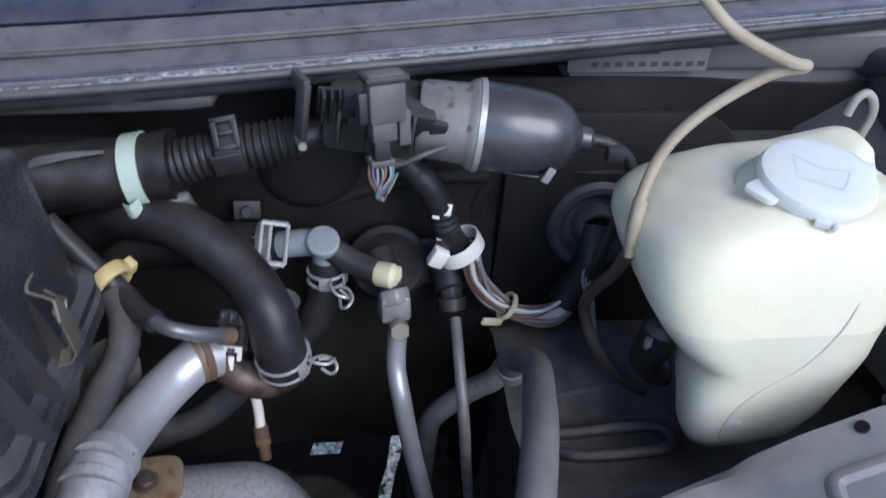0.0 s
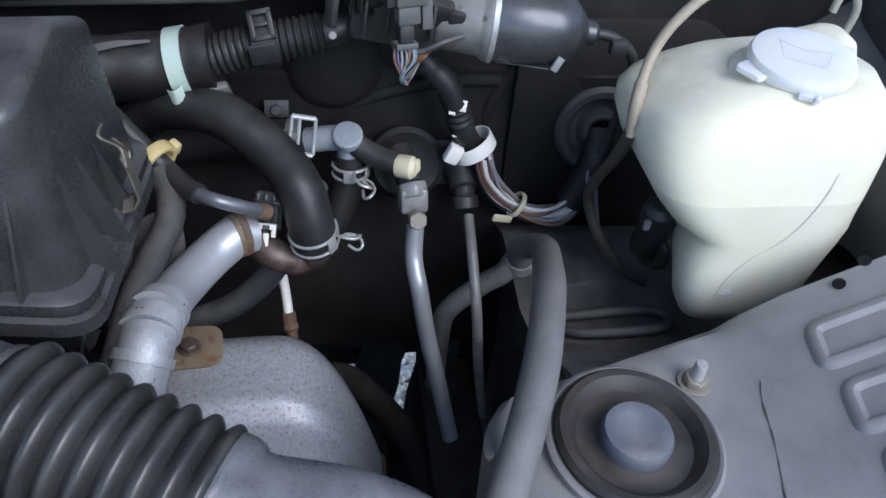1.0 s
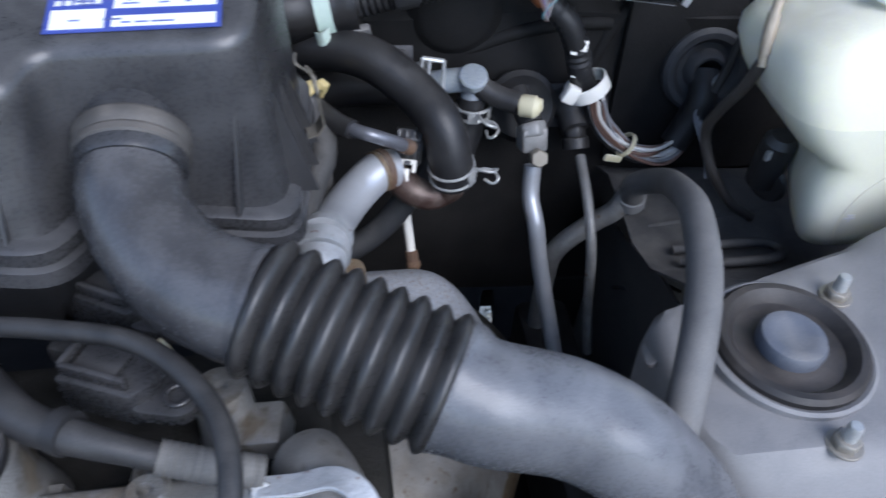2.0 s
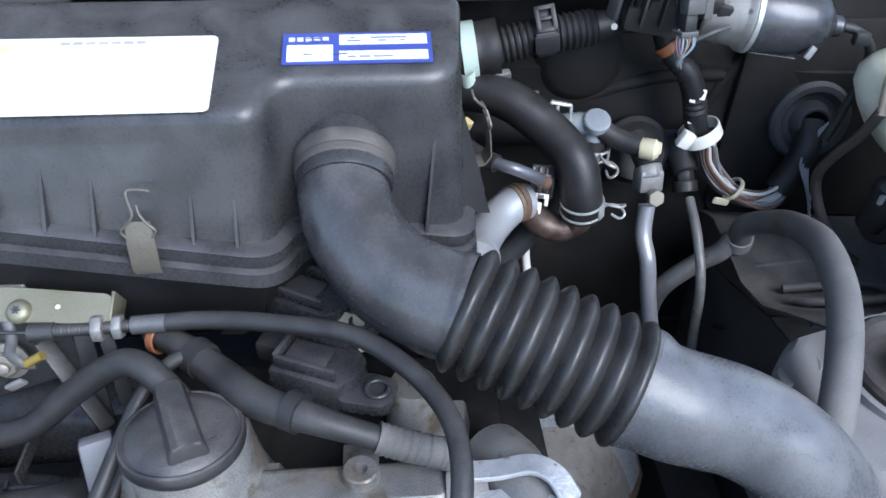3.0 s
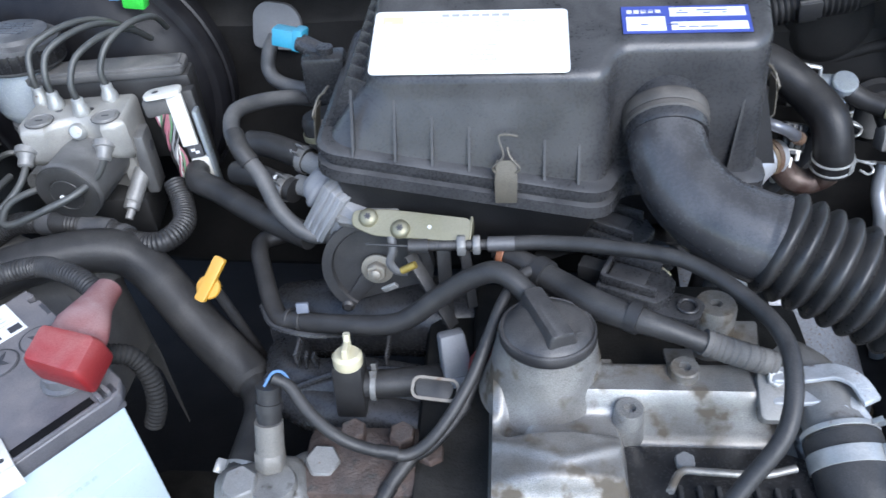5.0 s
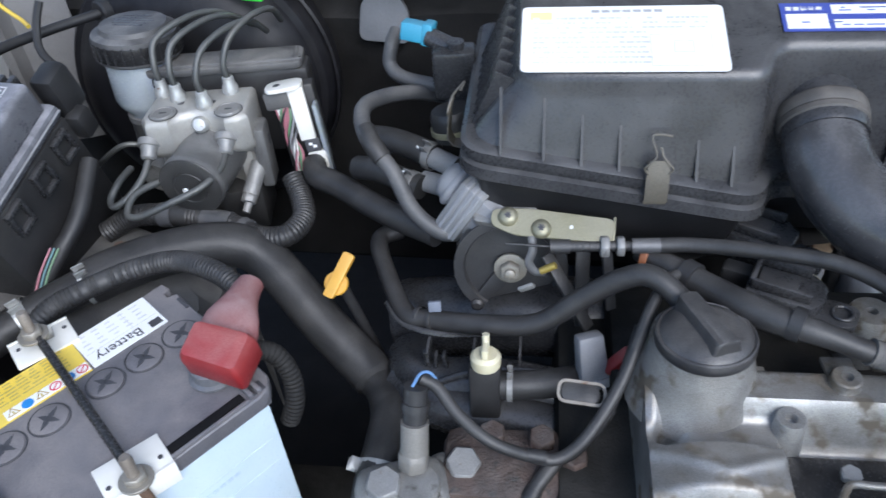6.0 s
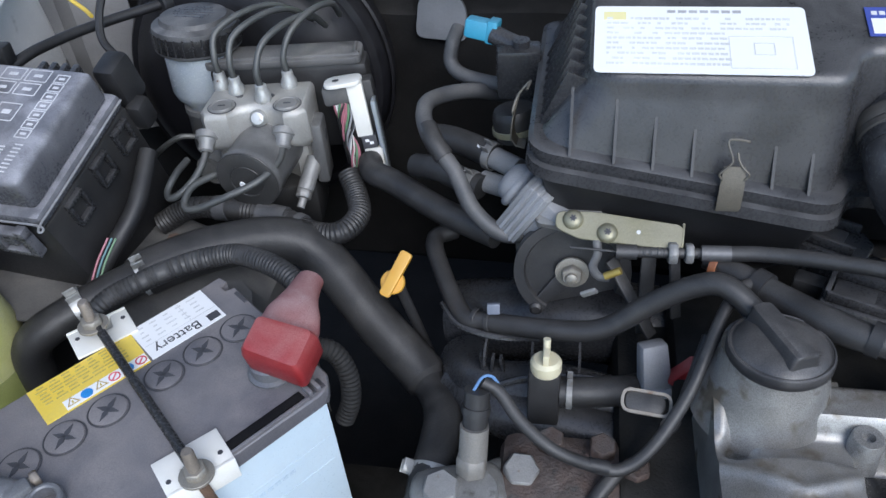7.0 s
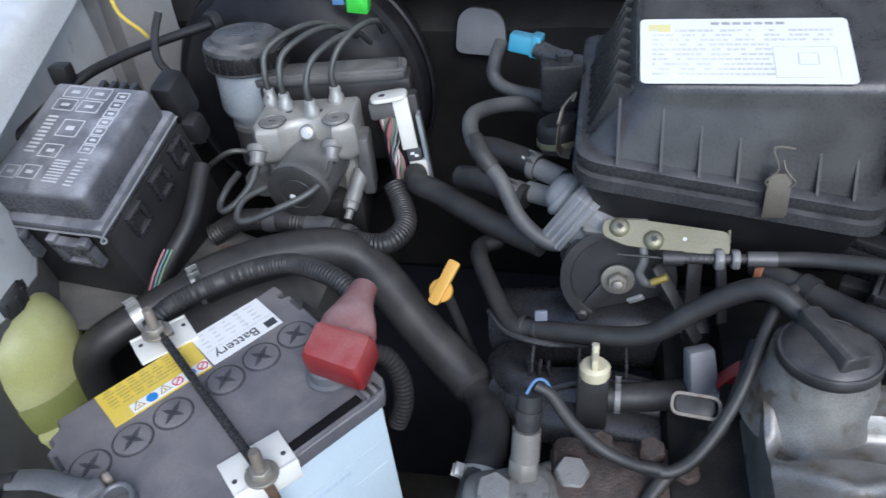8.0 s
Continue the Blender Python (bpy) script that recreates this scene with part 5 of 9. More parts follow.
    part("sheath", tube([(-0.318, 0.279, 0.930), (-0.285, 0.276, 0.934), (-0.238, 0.259, 0.944), (-0.185, 0.236, 0.951), (-0.146, 0.197, 0.949), (-0.130, 0.150, 0.949), (-0.137, 0.104, 0.927), (-0.165, 0.078, 0.896), (-0.20, 0.05, 0.86)], 0.0062, 14), RUBBER, cable)
    part("ferrule", rod((-0.332, 0.2785, 0.930), (-0.310, 0.2785, 0.931), 0.0063, 16), STAYALU, cable)


VALVEGREY = surf("pale_grey_valve_plastic", (0.21, 0.215, 0.23), (0.29, 0.295, 0.31), rough=0.42, dust=0.3, bump=0.1)
PALECLIP = surf("pale_clip_plastic", (0.15, 0.165, 0.20), rough=0.45, bump=0.02)
STAYALU = surf("dull_aluminium_stay", (0.10, 0.10, 0.105), (0.15, 0.152, 0.155), rough=0.4, metal=0.4, dust=0.3, bump=0.1)
ORANGEBR = surf("yellow_passivated", (0.34, 0.24, 0.05), (0.42, 0.31, 0.08), rough=0.4, metal=0.5, dust=0.1, bump=0.1)


GREYDARK = surf("dark_grey_metal", (0.030, 0.030, 0.032), (0.052, 0.052, 0.054), rough=0.45, metal=0.4, dust=0.32, bump=0.1)
throttle()


def hoses():
    made = {}

    def hose(name, pts, r, mat, label, cat="hose", **k):
        made.setdefault(name, []).append(single(name, tube(pts, r, **k), mat, label, cat))
        return made[name][-1]

    hose("breather_hose", [(-0.547, 0.400, 0.840), (-0.565, 0.384, 0.841), (-0.553, 0.343, 0.841), (-0.524, 0.280, 0.844), (-0.501, 0.269, 0.848), (-0.452, 0.252, 0.861), (-0.406, 0.244, 0.873), (-0.369, 0.247, 0.902), (-0.340, 0.244, 0.926), (-0.319, 0.238, 0.934), (-0.296, 0.222, 0.922), (-0.280, 0.205, 0.905)], 0.0088, RUBBER, "black rubber breather hose bent round the throttle body")
    hose("vacuum_hose", [(-0.470, 0.481, 0.945), (-0.503, 0.481, 0.949), (-0.529, 0.465, 0.962), (-0.556, 0.439, 0.972), (-0.568, 0.404, 0.980), (-0.559, 0.369, 0.972), (-0.535, 0.348, 0.950), (-0.517, 0.330, 0.922), (-0.491, 0.323, 0.903), (-0.461, 0.328, 0.902)], 0.0075, RUBBER_GREY, "grey-black rubber vacuum hose looping from the air box")
    hose("wiring_loom", [(-0.325, 0.288, 0.916), (-0.303, 0.272, 0.916), (-0.276, 0.245, 0.918), (-0.244, 0.210, 0.926), (-0.209, 0.193, 0.926), (-0.171, 0.184, 0.916)], 0.0105, RUBBER, "thick black sheathed wiring loom on the engine", "wiring loom", rfun=lambda s, t: 0.75 + 0.5 * math.sin(math.pi * min(1, s / t * 1.1)) * 0.7)
    hose("loom_end", [(-0.174, 0.185, 0.917), (-0.15, 0.182, 0.909), (-0.122, 0.181, 0.899)], 0.0098, RIBBEDRUB, "dusty ribbed conduit end of the loom", "conduit", rfun=ribbed(0.004, 0.05), sub=18)
    tie = single("orange_tie", ringlet((-0.320, 0.284, 0.915), (-0.306, 0.275, 0.916), 0.0118, 0.002, 0.006), WIRES["orange"], "orange tape wound round the loom", "tape")
    hose("coolant_hose", [(-0.916, 0.212, 0.765), (-0.916, 0.212, 0.805), (-0.910, 0.214, 0.832), (-0.892, 0.225, 0.849), (-0.843, 0.266, 0.862), (-0.797, 0.301, 0.869), (-0.747, 0.330, 0.869), (-0.702, 0.347, 0.862), (-0.668, 0.343, 0.844), (-0.609, 0.301, 0.800), (-0.558, 0.264, 0.770), (-0.538, 0.225, 0.775), (-0.535, 0.185, 0.780), (-0.54, 0.145, 0.77), (-0.545, 0.12, 0.73)], 0.0185, RUBBER, "thick black radiator hose in a foam sleeve", rfun=lambda s, t: 1.18 if 0.27 * t < s < 0.75 * t else 0.92, seg=20)
    hose("heater_line", [(-0.640, 0.450, 0.885), (-0.630, 0.424, 0.890), (-0.605, 0.407, 0.891), (-0.551, 0.372, 0.885), (-0.498, 0.339, 0.887)], 0.0125, RUBBER, "black rubber hose running to the throttle body")
    hose("battery_cable", [(-0.822, 0.199, 0.892), (-0.811, 0.208, 0.903), (-0.795, 0.222, 0.908), (-0.755, 0.248, 0.914), (-0.715, 0.258, 0.920), (-0.682, 0.246, 0.926), (-0.656, 0.232, 0.926), (-0.636, 0.216, 0.921)], 0.0090, RUBBER, "black corrugated conduit of the battery cable", "cable", rfun=ribbed(0.0036, 0.05), sub=32, seg=16)
    hose("starter_cable", [(-0.630, 0.180, 0.900), (-0.612, 0.186, 0.890), (-0.601, 0.182, 0.870), (-0.600, 0.175, 0.846), (-0.607, 0.170, 0.825)], 0.0080, INSULATION, "black corrugated starter cable dropping beside the battery", "cable", rfun=ribbed(0.0038, 0.05), sub=28, seg=16)
    hose("brake_harness", [(-0.85, 0.375, 0.850), (-0.82, 0.388, 0.862), (-0.775, 0.386, 0.866), (-0.72, 0.378, 0.864), (-0.68, 0.360, 0.862), (-0.652, 0.360, 0.864), (-0.640, 0.385, 0.866), (-0.648, 0.412, 0.872), (-0.659, 0.430, 0.884)], 0.0112, RUBBER, "black corrugated conduit of the brake unit", "cable", rfun=ribbed(0.0036, 0.045), sub=30, seg=16)
    for a, b in (((-0.790, 0.387, 0.8655), (-0.776, 0.3865, 0.866)), ((-0.742, 0.381, 0.865), (-0.712, 0.376, 0.8635)), ((-0.700, 0.370, 0.863), (-0.692, 0.366, 0.8625))):
        part("tape_band", tube([a, b], 0.0128, 16, 3), RUBBER_GREY, made["brake_harness"][0], "smooth tape band")
    hose("sensor_lead", [(-0.491, 0.162, 0.896), (-0.479, 0.159, 0.890), (-0.462, 0.144, 0.877), (-0.437, 0.131, 0.864), (-0.406, 0.132, 0.847), (-0.387, 0.135, 0.843), (-0.367, 0.147, 0.855), (-0.345, 0.174, 0.878), (-0.331, 0.200, 0.900), (-0.317, 0.230, 0.918), (-0.302, 0.252, 0.922), (-0.285, 0.262, 0.918)], 0.0048, RUBBER, "black sheathed sensor lead hanging in a loop", "cable")
    hose("sensor_lead", [(-0.385, 0.145, 0.826), (-0.372, 0.152, 0.832), (-0.352, 0.172, 0.846), (-0.338, 0.20, 0.866), (-0.325, 0.232, 0.886)], 0.0042, RUBBER_CLEAN, "second thin black sensor lead", "cable")
    hose("sensor_lead", [(-0.388, 0.145, 0.828), (-0.405, 0.125, 0.815), (-0.42, 0.10, 0.80)], 0.006, RUBBER, "branch of the black sensor lead", "cable")
    site(WASHER_SIDE)
    hose("drain_hose", [(0.220, 0.544, 0.780), (0.212, 0.529, 0.811), (0.218, 0.489, 0.847), (0.200, 0.423, 0.889), (0.184, 0.367, 0.914), (0.161, 0.297, 0.922), (0.133, 0.233, 0.908), (0.101, 0.169, 0.870), (0.08, 0.10, 0.81)], 0.0118, GREYRUB, "grey rubber hose arching beside the strut tower", seg=20)
    hose("metal_pipe", [(0.214, 0.545, 0.785), (0.205, 0.546, 0.764), (0.186, 0.553, 0.741), (0.155, 0.553, 0.706), (0.151, 0.557, 0.66), (0.151, 0.557, 0.58)], 0.0105, STEEL_DULL, "dull grey metal pipe feeding the hose", "pipe")
    site(ENGINE_SIDE)
    hose("heater_hose", [(-0.150, 0.655, 0.870), (-0.110, 0.638, 0.908), (-0.077, 0.615, 0.926), (-0.037, 0.591, 0.927), (0.0, 0.566, 0.907), (0.0228, 0.535, 0.8875), (0.031, 0.521, 0.854), (0.0335, 0.522, 0.834)], 0.0205, RUBBER_DARK, "thick black heater hose bending down to a metal pipe", seg=24)
    site(WASHER_SIDE)
    hose("heater_hose", [(-0.12, 0.625, 0.862), (-0.086, 0.622, 0.868), (-0.025, 0.612, 0.876), (0.020, 0.602, 0.882)], 0.0195, RUBBER_DARK, "straight black heater hose along the firewall", seg=22)
    hose("drop_hose", [(0.058, 0.592, 0.875), (0.057, 0.588, 0.850), (0.050, 0.582, 0.825), (0.038, 0.578, 0.80), (0.02, 0.575, 0.78)], 0.0145, RUBBER_CLEAN, "black rubber hose dropping from the plastic joint", seg=18)
    site(ENGINE_SIDE)
    hose("return_pipe", [(0.0335, 0.522, 0.842), (0.0325, 0.527, 0.824), (0.026, 0.531, 0.815), (0.012, 0.529, 0.812), (-0.006, 0.532, 0.819), (-0.022, 0.535, 0.838)], 0.0145, BRONZE, "brown stained metal water pipe", "pipe")
    hose("lower_hose", [(0.034, 0.575, 0.862), (0.020, 0.577, 0.820), (-0.001, 0.580, 0.778), (-0.028, 0.580, 0.739), (-0.060, 0.580, 0.711), (-0.094, 0.58, 0.696), (-0.13, 0.58, 0.678)], 0.0135, GREYRUB2, "dark grey hose low behind the engine")
    w = thing("water_pipe", (-0.08, 0.44, 0.80), "silver painted metal water pipe on the engine's end", "pipe")
    part("pipe", tube([(-0.022, 0.535, 0.842), (-0.036, 0.527, 0.845), (-0.058, 0.505, 0.839), (-0.076, 0.468, 0.842), (-0.0855, 0.428, 0.854)], 0.0185, 24), SILVER, w)
    for a, b, r in (((-0.0848, 0.4315, 0.853), (-0.0872, 0.419, 0.8565), 0.0225), ((-0.0872, 0.419, 0.8565), (-0.0884, 0.411, 0.856), 0.0212), ((-0.0884, 0.411, 0.856), (-0.0895, 0.404, 0.855), 0.0232), ((-0.0925, 0.3885, 0.8495), (-0.0945, 0.3825, 0.845), 0.0232)):
        part("collar", tube([a, b], r, 26, 3), SILVERWORN, w, "worn pipe collar")
    part("lower_pipe", tube([(-0.0895, 0.405, 0.855), (-0.0925, 0.388, 0.849), (-0.103, 0.365, 0.82), (-0.112, 0.352, 0.78)], 0.0205, 24), SILVERWORN, w, "chalky lower pipe")
    part("rust_ring", tube([(-0.0285, 0.531, 0.8445), (-0.034, 0.528, 0.845)], 0.0200, 26, 2), RUSTY, w, "rusty pipe flange")
    part("flange_lip", tube([(-0.034, 0.528, 0.845), (-0.0375, 0.526, 0.845)], 0.0198, 26, 2), RUSTEAR, w, "tan sealing lip")
    site(WASHER_SIDE)
    hose("washer_tube", [(0.255, 0.505, 1.165), (0.267, 0.505, 1.152), (0.299, 0.502, 1.124), (0.343, 0.503, 1.103), (0.360, 0.507, 1.097), (0.338, 0.510, 1.089), (0.302, 0.510, 1.061), (0.279, 0.504, 1.033), (0.266, 0.489, 1.001), (0.263, 0.476, 0.969)], 0.0040, BEIGETUBE, "aged beige washer tube bent over the tank", "tube")
    part("lower_tube", tube([(0.2635, 0.478, 0.973), (0.264, 0.492, 0.940), (0.262, 0.512, 0.905), (0.264, 0.526, 0.872), (0.278, 0.520, 0.835), (0.305, 0.515, 0.798), (0.335, 0.515, 0.775)], 0.0050, 12), DARKTUBE, made["washer_tube"][0], "dark aged lower tube")
    site(ENGINE_SIDE)
    return made


def hose_clamps(made):
    for lead, (a, b), r in zip(made["sensor_lead"], (((-0.412, 0.132, 0.850), (-0.398, 0.133, 0.8455)), ((-0.352, 0.172, 0.846), (-0.348, 0.178, 0.850)), ((-0.405, 0.125, 0.815), (-0.409, 0.119, 0.811))), (0.0052, 0.0052, 0.007)):
        part("tape_band", tube([a, b], r, 12, 3), RUBBER_CLEAN, lead, "tape band")
    for a, b in (((-0.292, 0.262, 0.917), (-0.284, 0.254, 0.9175)), ((-0.226, 0.2015, 0.9275), (-0.218, 0.197, 0.9275))):
        part("tape_band", tube([a, b], 0.0128, 16, 3), RUBBER_CLEAN, made["wiring_loom"][0], "tape band")
    clamp((-0.825, 0.280, 0.8655), (-0.81, 0.291, 0.868), 0.0185, 0.012, made["coolant_hose"][0], top=(0, -0.4, 1))
    clamp((-0.872, 0.242, 0.856), (-0.86, 0.252, 0.859), 0.0175, 0.012, made["coolant_hose"][0], top=(0, -0.4, 1))
    clamp((-0.5365, 0.165, 0.777), (-0.538, 0.153, 0.773), 0.0172, 0.012, made["coolant_hose"][0], top=(-1, -0.4, 0.4))
    for at, to in (((-0.512, 0.274, 0.846), (-0.50, 0.268, 0.848)), ((-0.50, 0.2685, 0.848), (-0.488, 0.265, 0.851))):
        part("holder", ringlet(at, to, 0.0102, 0.0016, 0.004, 20), PLASTIC2, made["breather_hose"][0])
    part("joint_sleeve", tube([(-0.562, 0.378, 0.975), (-0.553, 0.362, 0.969), (-0.544, 0.354, 0.960)], 0.0088, 16, 5), RUBBER, made["vacuum_hose"][0], "rubber joint sleeve")
    site(WASHER_SIDE)
    part("joint_sleeve", tube([(0.268, 0.492, 1.006), (0.2655, 0.486, 0.992), (0.264, 0.479, 0.978)], 0.0052, 14, 4), BEIGETUBE, made["washer_tube"][0], "tube joint sleeve")
    site(ENGINE_SIDE)
    wire_clamp((0.0315, 0.5205, 0.851), (0.0335, 0.522, 0.836), 0.0208, 0.012, made["heater_hose"][0], (1, -0.25, 0.35))
    site(WASHER_SIDE)
    clamp((0.006, 0.605, 0.880), (0.030, 0.601, 0.884), 0.0195, 0.012, made["heater_hose"][1], top=(0, -1, 1))
    part("end_band", ringlet((0.2205, 0.545, 0.774), (0.217, 0.540, 0.792), 0.0140, 0.0022, 0.014), GREYPL, made["drain_hose"][0], "grey band at the hose end")
    site(ENGINE_SIDE)


RUSTEAR = surf("yellowed_rusty_steel", (0.15, 0.105, 0.06), (0.24, 0.175, 0.105), rough=0.6, metal=0.3, dust=0.2, bump=0.3, rust=0.5, scale=50)
SILVERWORN = surf("worn_silver_paint", (0.40, 0.42, 0.44), (0.54, 0.55, 0.56), rough=0.45, metal=0.35, dust=0.25, bump=0.3, scale=70, rust=0.2)
RUBBER_GREY = surf("worn_grey_rubber", (0.042, 0.044, 0.048), (0.065, 0.066, 0.070), rough=0.5, dust=0.35, bump=0.05)
GREYRUB2 = surf("dark_grey_rubber", (0.030, 0.032, 0.036), rough=0.6, dust=0.3, bump=0.05)
RIBBEDRUB = surf("dusty_conduit", (0.09, 0.085, 0.08), (0.12, 0.115, 0.105), rough=0.7, dust=0.4, bump=0.1)
hose_clamps(hoses())


# ---- battery ----
BAT = Matrix(((0.6239, -0.7814, -0.0103, -0.7430), (0.7813, 0.6240, -0.0103, 0.1238), (0.0145, -0.0016, 0.9999, 0.8994), (0, 0, 0, 1)))


def battery():
    """In local terms: x along the caps, y towards the wing, z up, 0 at the lid's top."""
    m = BAT
    b = thing("battery", m @ Vector((0, -0.02, -0.21)), "car battery with dusty black lid and silver-blue case", "battery")
    part("case", put(box(0.204, 0.150, 0.25, 0.003, at=(0.001, -0.0165, -0.270)), m), LIGHTBLUE, b, "silver-blue battery case")
    notch = [(-0.104, -0.098), (0.094, -0.101), (0.103, -0.098), (0.110, -0.088), (0.112, 0.045), (0.104, 0.047), (0.104, 0.054), (0.111, 0.055), (0.109, 0.066), (0.085, 0.064), (-0.090, 0.062), (-0.092, 0.052), (-0.101, 0.048), (-0.100, 0.040), (-0.108, 0.036), (-0.108, -0.020), (-0.102, -0.030), (-0.106, -0.040)]
    lid = part("lid", put(join(prism(notch, -0.014, 0.0, 0.0012, 1), box(0.208, 0.154, 0.012, 0.002, at=(0.001, -0.0165, -0.024))), m), BATTERY, b)
    part("edge_slot", put(box(0.062, 0.0085, 0.0012, 0.0003, at=(0.054, -0.0912, -0.0004)), m), SHADE_BLACK, lid)
    part("edge_lip", put(box(0.066, 0.0026, 0.004, 0.0006, at=(0.054, -0.0980, -0.0015)), m), BATTERY, lid)
    for k in (0.089, 0.096):
        part("corner_rib", put(box(0.0035, 0.012, 0.005, 0.0006, at=(k, -0.092, 0.0)), m), BATTERY, lid)
        part("pocket", put(box(0.0042, 0.010, 0.0012, 0.0002, at=(k + 0.004, -0.092, -0.0004)), m), INKDARK, lid)
    for x, y in ((0.1085, 0.030), (0.1085, -0.010), (-0.104, 0.020), (-0.100, -0.070)):
        part("pocket", put(box(0.003, 0.016, 0.0012, 0.0002, at=(x, y, -0.0004)), m), INKDARK, lid)
    for k in (-0.0885, -0.0555, -0.0225, 0.0225, 0.0555, 0.0885):
        c = part("cell_cap", put(lathe([(0.0135, 0.0), (0.0137, 0.0012), (0.0125, 0.0016), (0, 0.0016)], 32), m @ pose(k, 0, 0)), BATTERY, b)
        part("groove", put(ringlet((0, 0, 0.0002), (0, 0, 1), 0.0156, 0.0013, 0.0006, 32), m @ pose(k, 0, 0)), INKDARK, c)
        part("cross_slot", put(join(prism([(-0.0115, 0), (-0.004, -0.0022), (0, -0.0012), (0.004, -0.0022), (0.0115, 0), (0.004, 0.0022), (0, 0.0012), (-0.004, 0.0022)], 0.0015, 0.002, 0), prism([(0, -0.0095), (0.0022, -0.003), (0.0012, 0), (0.0022, 0.003), (0, 0.0095), (-0.0022, 0.003), (-0.0012, 0), (-0.0022, -0.003)], 0.0015, 0.002, 0)), m @ pose(k, 0, 0, 0, 0, 34)), INKDARK, c)
    lab = part("yellow_label", put(prism([(-0.060, 0.020), (0.022, 0.020), (0.024, 0.0605), (-0.060, 0.0605)], 0.0003, 0.0009, 0), m), YELLOW, b, "yellow warning sticker")
    rnd = random.Random(4)
    for r_ in range(6):
        part("text_line", put(join(*[box(rnd.uniform(0.004, 0.010), 0.0013, 0.0003, 0, at=(-0.051 + 0.0100 * k, 0.0575 - 0.0038 * r_, 0.0009)) for k in range(7)]), m), INKOCHRE, lab)
    part("white_strip", put(box(0.066, 0.0105, 0.0004, 0, at=(-0.011, 0.0265, 0.0008)), m), PAPER, lab)
    for k, mat in ((-0.038, YELLOW), (-0.027, BLUEINK), (-0.016, YELLOW), (-0.005, REDINK), (0.006, BLUEINK), (0.017, REDINK)):
        if mat is YELLOW:
            bm = put(join(ringlet((0, 0, 0.0011), (0, 0, 1), 0.0056, 0.0014, 0.0003, 3), box(0.003, 0.0012, 0.0003, 0, at=(0, 0, 0.0011))), pose(0, 0, 0, 0, 0, 90))
        elif mat is REDINK:
            bm = join(ringlet((0, 0, 0.0011), (0, 0, 1), 0.0046, 0.0011, 0.0004, 20), put(box(0.0085, 0.0011, 0.0004, 0, at=(0, 0, 0.0011)), pose(0, 0, 0, 0, 0, 45)))
        else:
            bm = disc((0, 0, 0.0011), (0, 0, 1), 0.0046, 0.0003, 20)
        part("pictogram", put(bm, m @ pose(k, 0.0265, 0, 0, 0, 180)), INKOCHRE if mat is YELLOW else mat, lab)
    wl = part("white_label", put(box(0.065, 0.042, 0.0006, 0, at=(0.0565, 0.0415, 0.0003)), m), PAPER, b, "white sticker lettered Battery")
    letters("Battery", 0.0135, m @ pose(0.050, 0.0285, 0.0010, 0, 0, 180), INKDARK, wl)
    part("logo_block", put(join(box(0.010, 0.0080, 0.0003, 0, at=(0.0815, 0.0275, 0.0008))), m), INKDARK, wl)
    for r_ in range(4):
        part("text_line", put(join(*[box(rnd.uniform(0.003, 0.009), 0.0016, 0.0003, 0, at=(0.031 + 0.0115 * k, 0.058 - 0.0055 * r_, 0.0007)) for k in range(5)]), m), INKFADE, wl)
    part("frame_line", put(join(box(0.062, 0.0006, 0.0003, 0, at=(0.0565, 0.0365, 0.0007)), box(0.0006, 0.024, 0.0003, 0, at=(0.066, 0.049, 0.0007))), m), INKFADE, wl)
    for k in range(8):
        part("case_bar", put(box(0.005, 0.0004, 0.004, 0, at=(0.012 + 0.0068 * k, -0.0919, -0.072)), m), INKBLUEGREY, b)
    part("case_crease", put(join(box(0.19, 0.0008, 0.0012, 0, at=(0.001, -0.0916, -0.062)), box(0.19, 0.0008, 0.0012, 0, at=(0.001, -0.0916, -0.090))), m), LIGHTBLUE, b)
    # terminal
    post = part("terminal_post", put(join(disc((0.083, -0.0565, 0), (0.083, -0.0565, 1), 0.0175, 0.002, 28), put(lathe([(0.0105, 0), (0.0095, 0.018), (0, 0.018)], 24), pose(0.083, -0.0565, 0))), m), STEEL_DULL, b)
    part("terminal_collar", put(lathe([(0.0185, 0.0015), (0.0185, 0.003), (0.0155, 0.0045), (0.0150, 0.012), (0.012, 0.014), (0.011, 0.020), (0, 0.020)], 30), m @ pose(0.083, -0.0565, 0)), LEAD, b, "lead grey terminal ring")
    # hold-down
    hd = thing("battery_hold_down", m @ Vector((0, 0, 0)), "black hold-down bar with white plates and studs over the battery", "battery clamp")
    part("bar", put(tube([(0.0065, 0.078, 0.018), (0.006, 0.066, 0.016), (0.002, 0.0, 0.012), (-0.002, -0.06, 0.012), (-0.0055, -0.104, 0.014)], 0.0036, 10), m), GLOSSY, hd)
    for y, yaw, x in ((0.0745, -7, 0.0080), (-0.0855, 173, -0.001)):
        sx2 = 0.048
        mp = m @ pose(x, y, 0, 0, 0, yaw)
        pl = part("plate", put(prism([(-sx2 / 2, -0.015), (sx2 / 2, -0.015), (sx2 / 2, 0.015), (0.011, 0.015), (0.009, 0.001), (-0.005, 0.001), (-0.007, 0.015), (-sx2 / 2, 0.015)], 0.0012, 0.0034, 0.0005), mp), WHITEPL, hd, "white plastic hold-down plate")
        for hx in (-0.018, 0.019):
            part("hole", put(disc((hx, 0.006, 0.0034), (hx, 0.006, 1), 0.0019, 0.0004, 14), mp), INKDARK, pl)
        part("flange", put(box(sx2, 0.0022, 0.020, 0.0005, at=(0, 0.0165, -0.016)), mp), WHITEPL, pl)
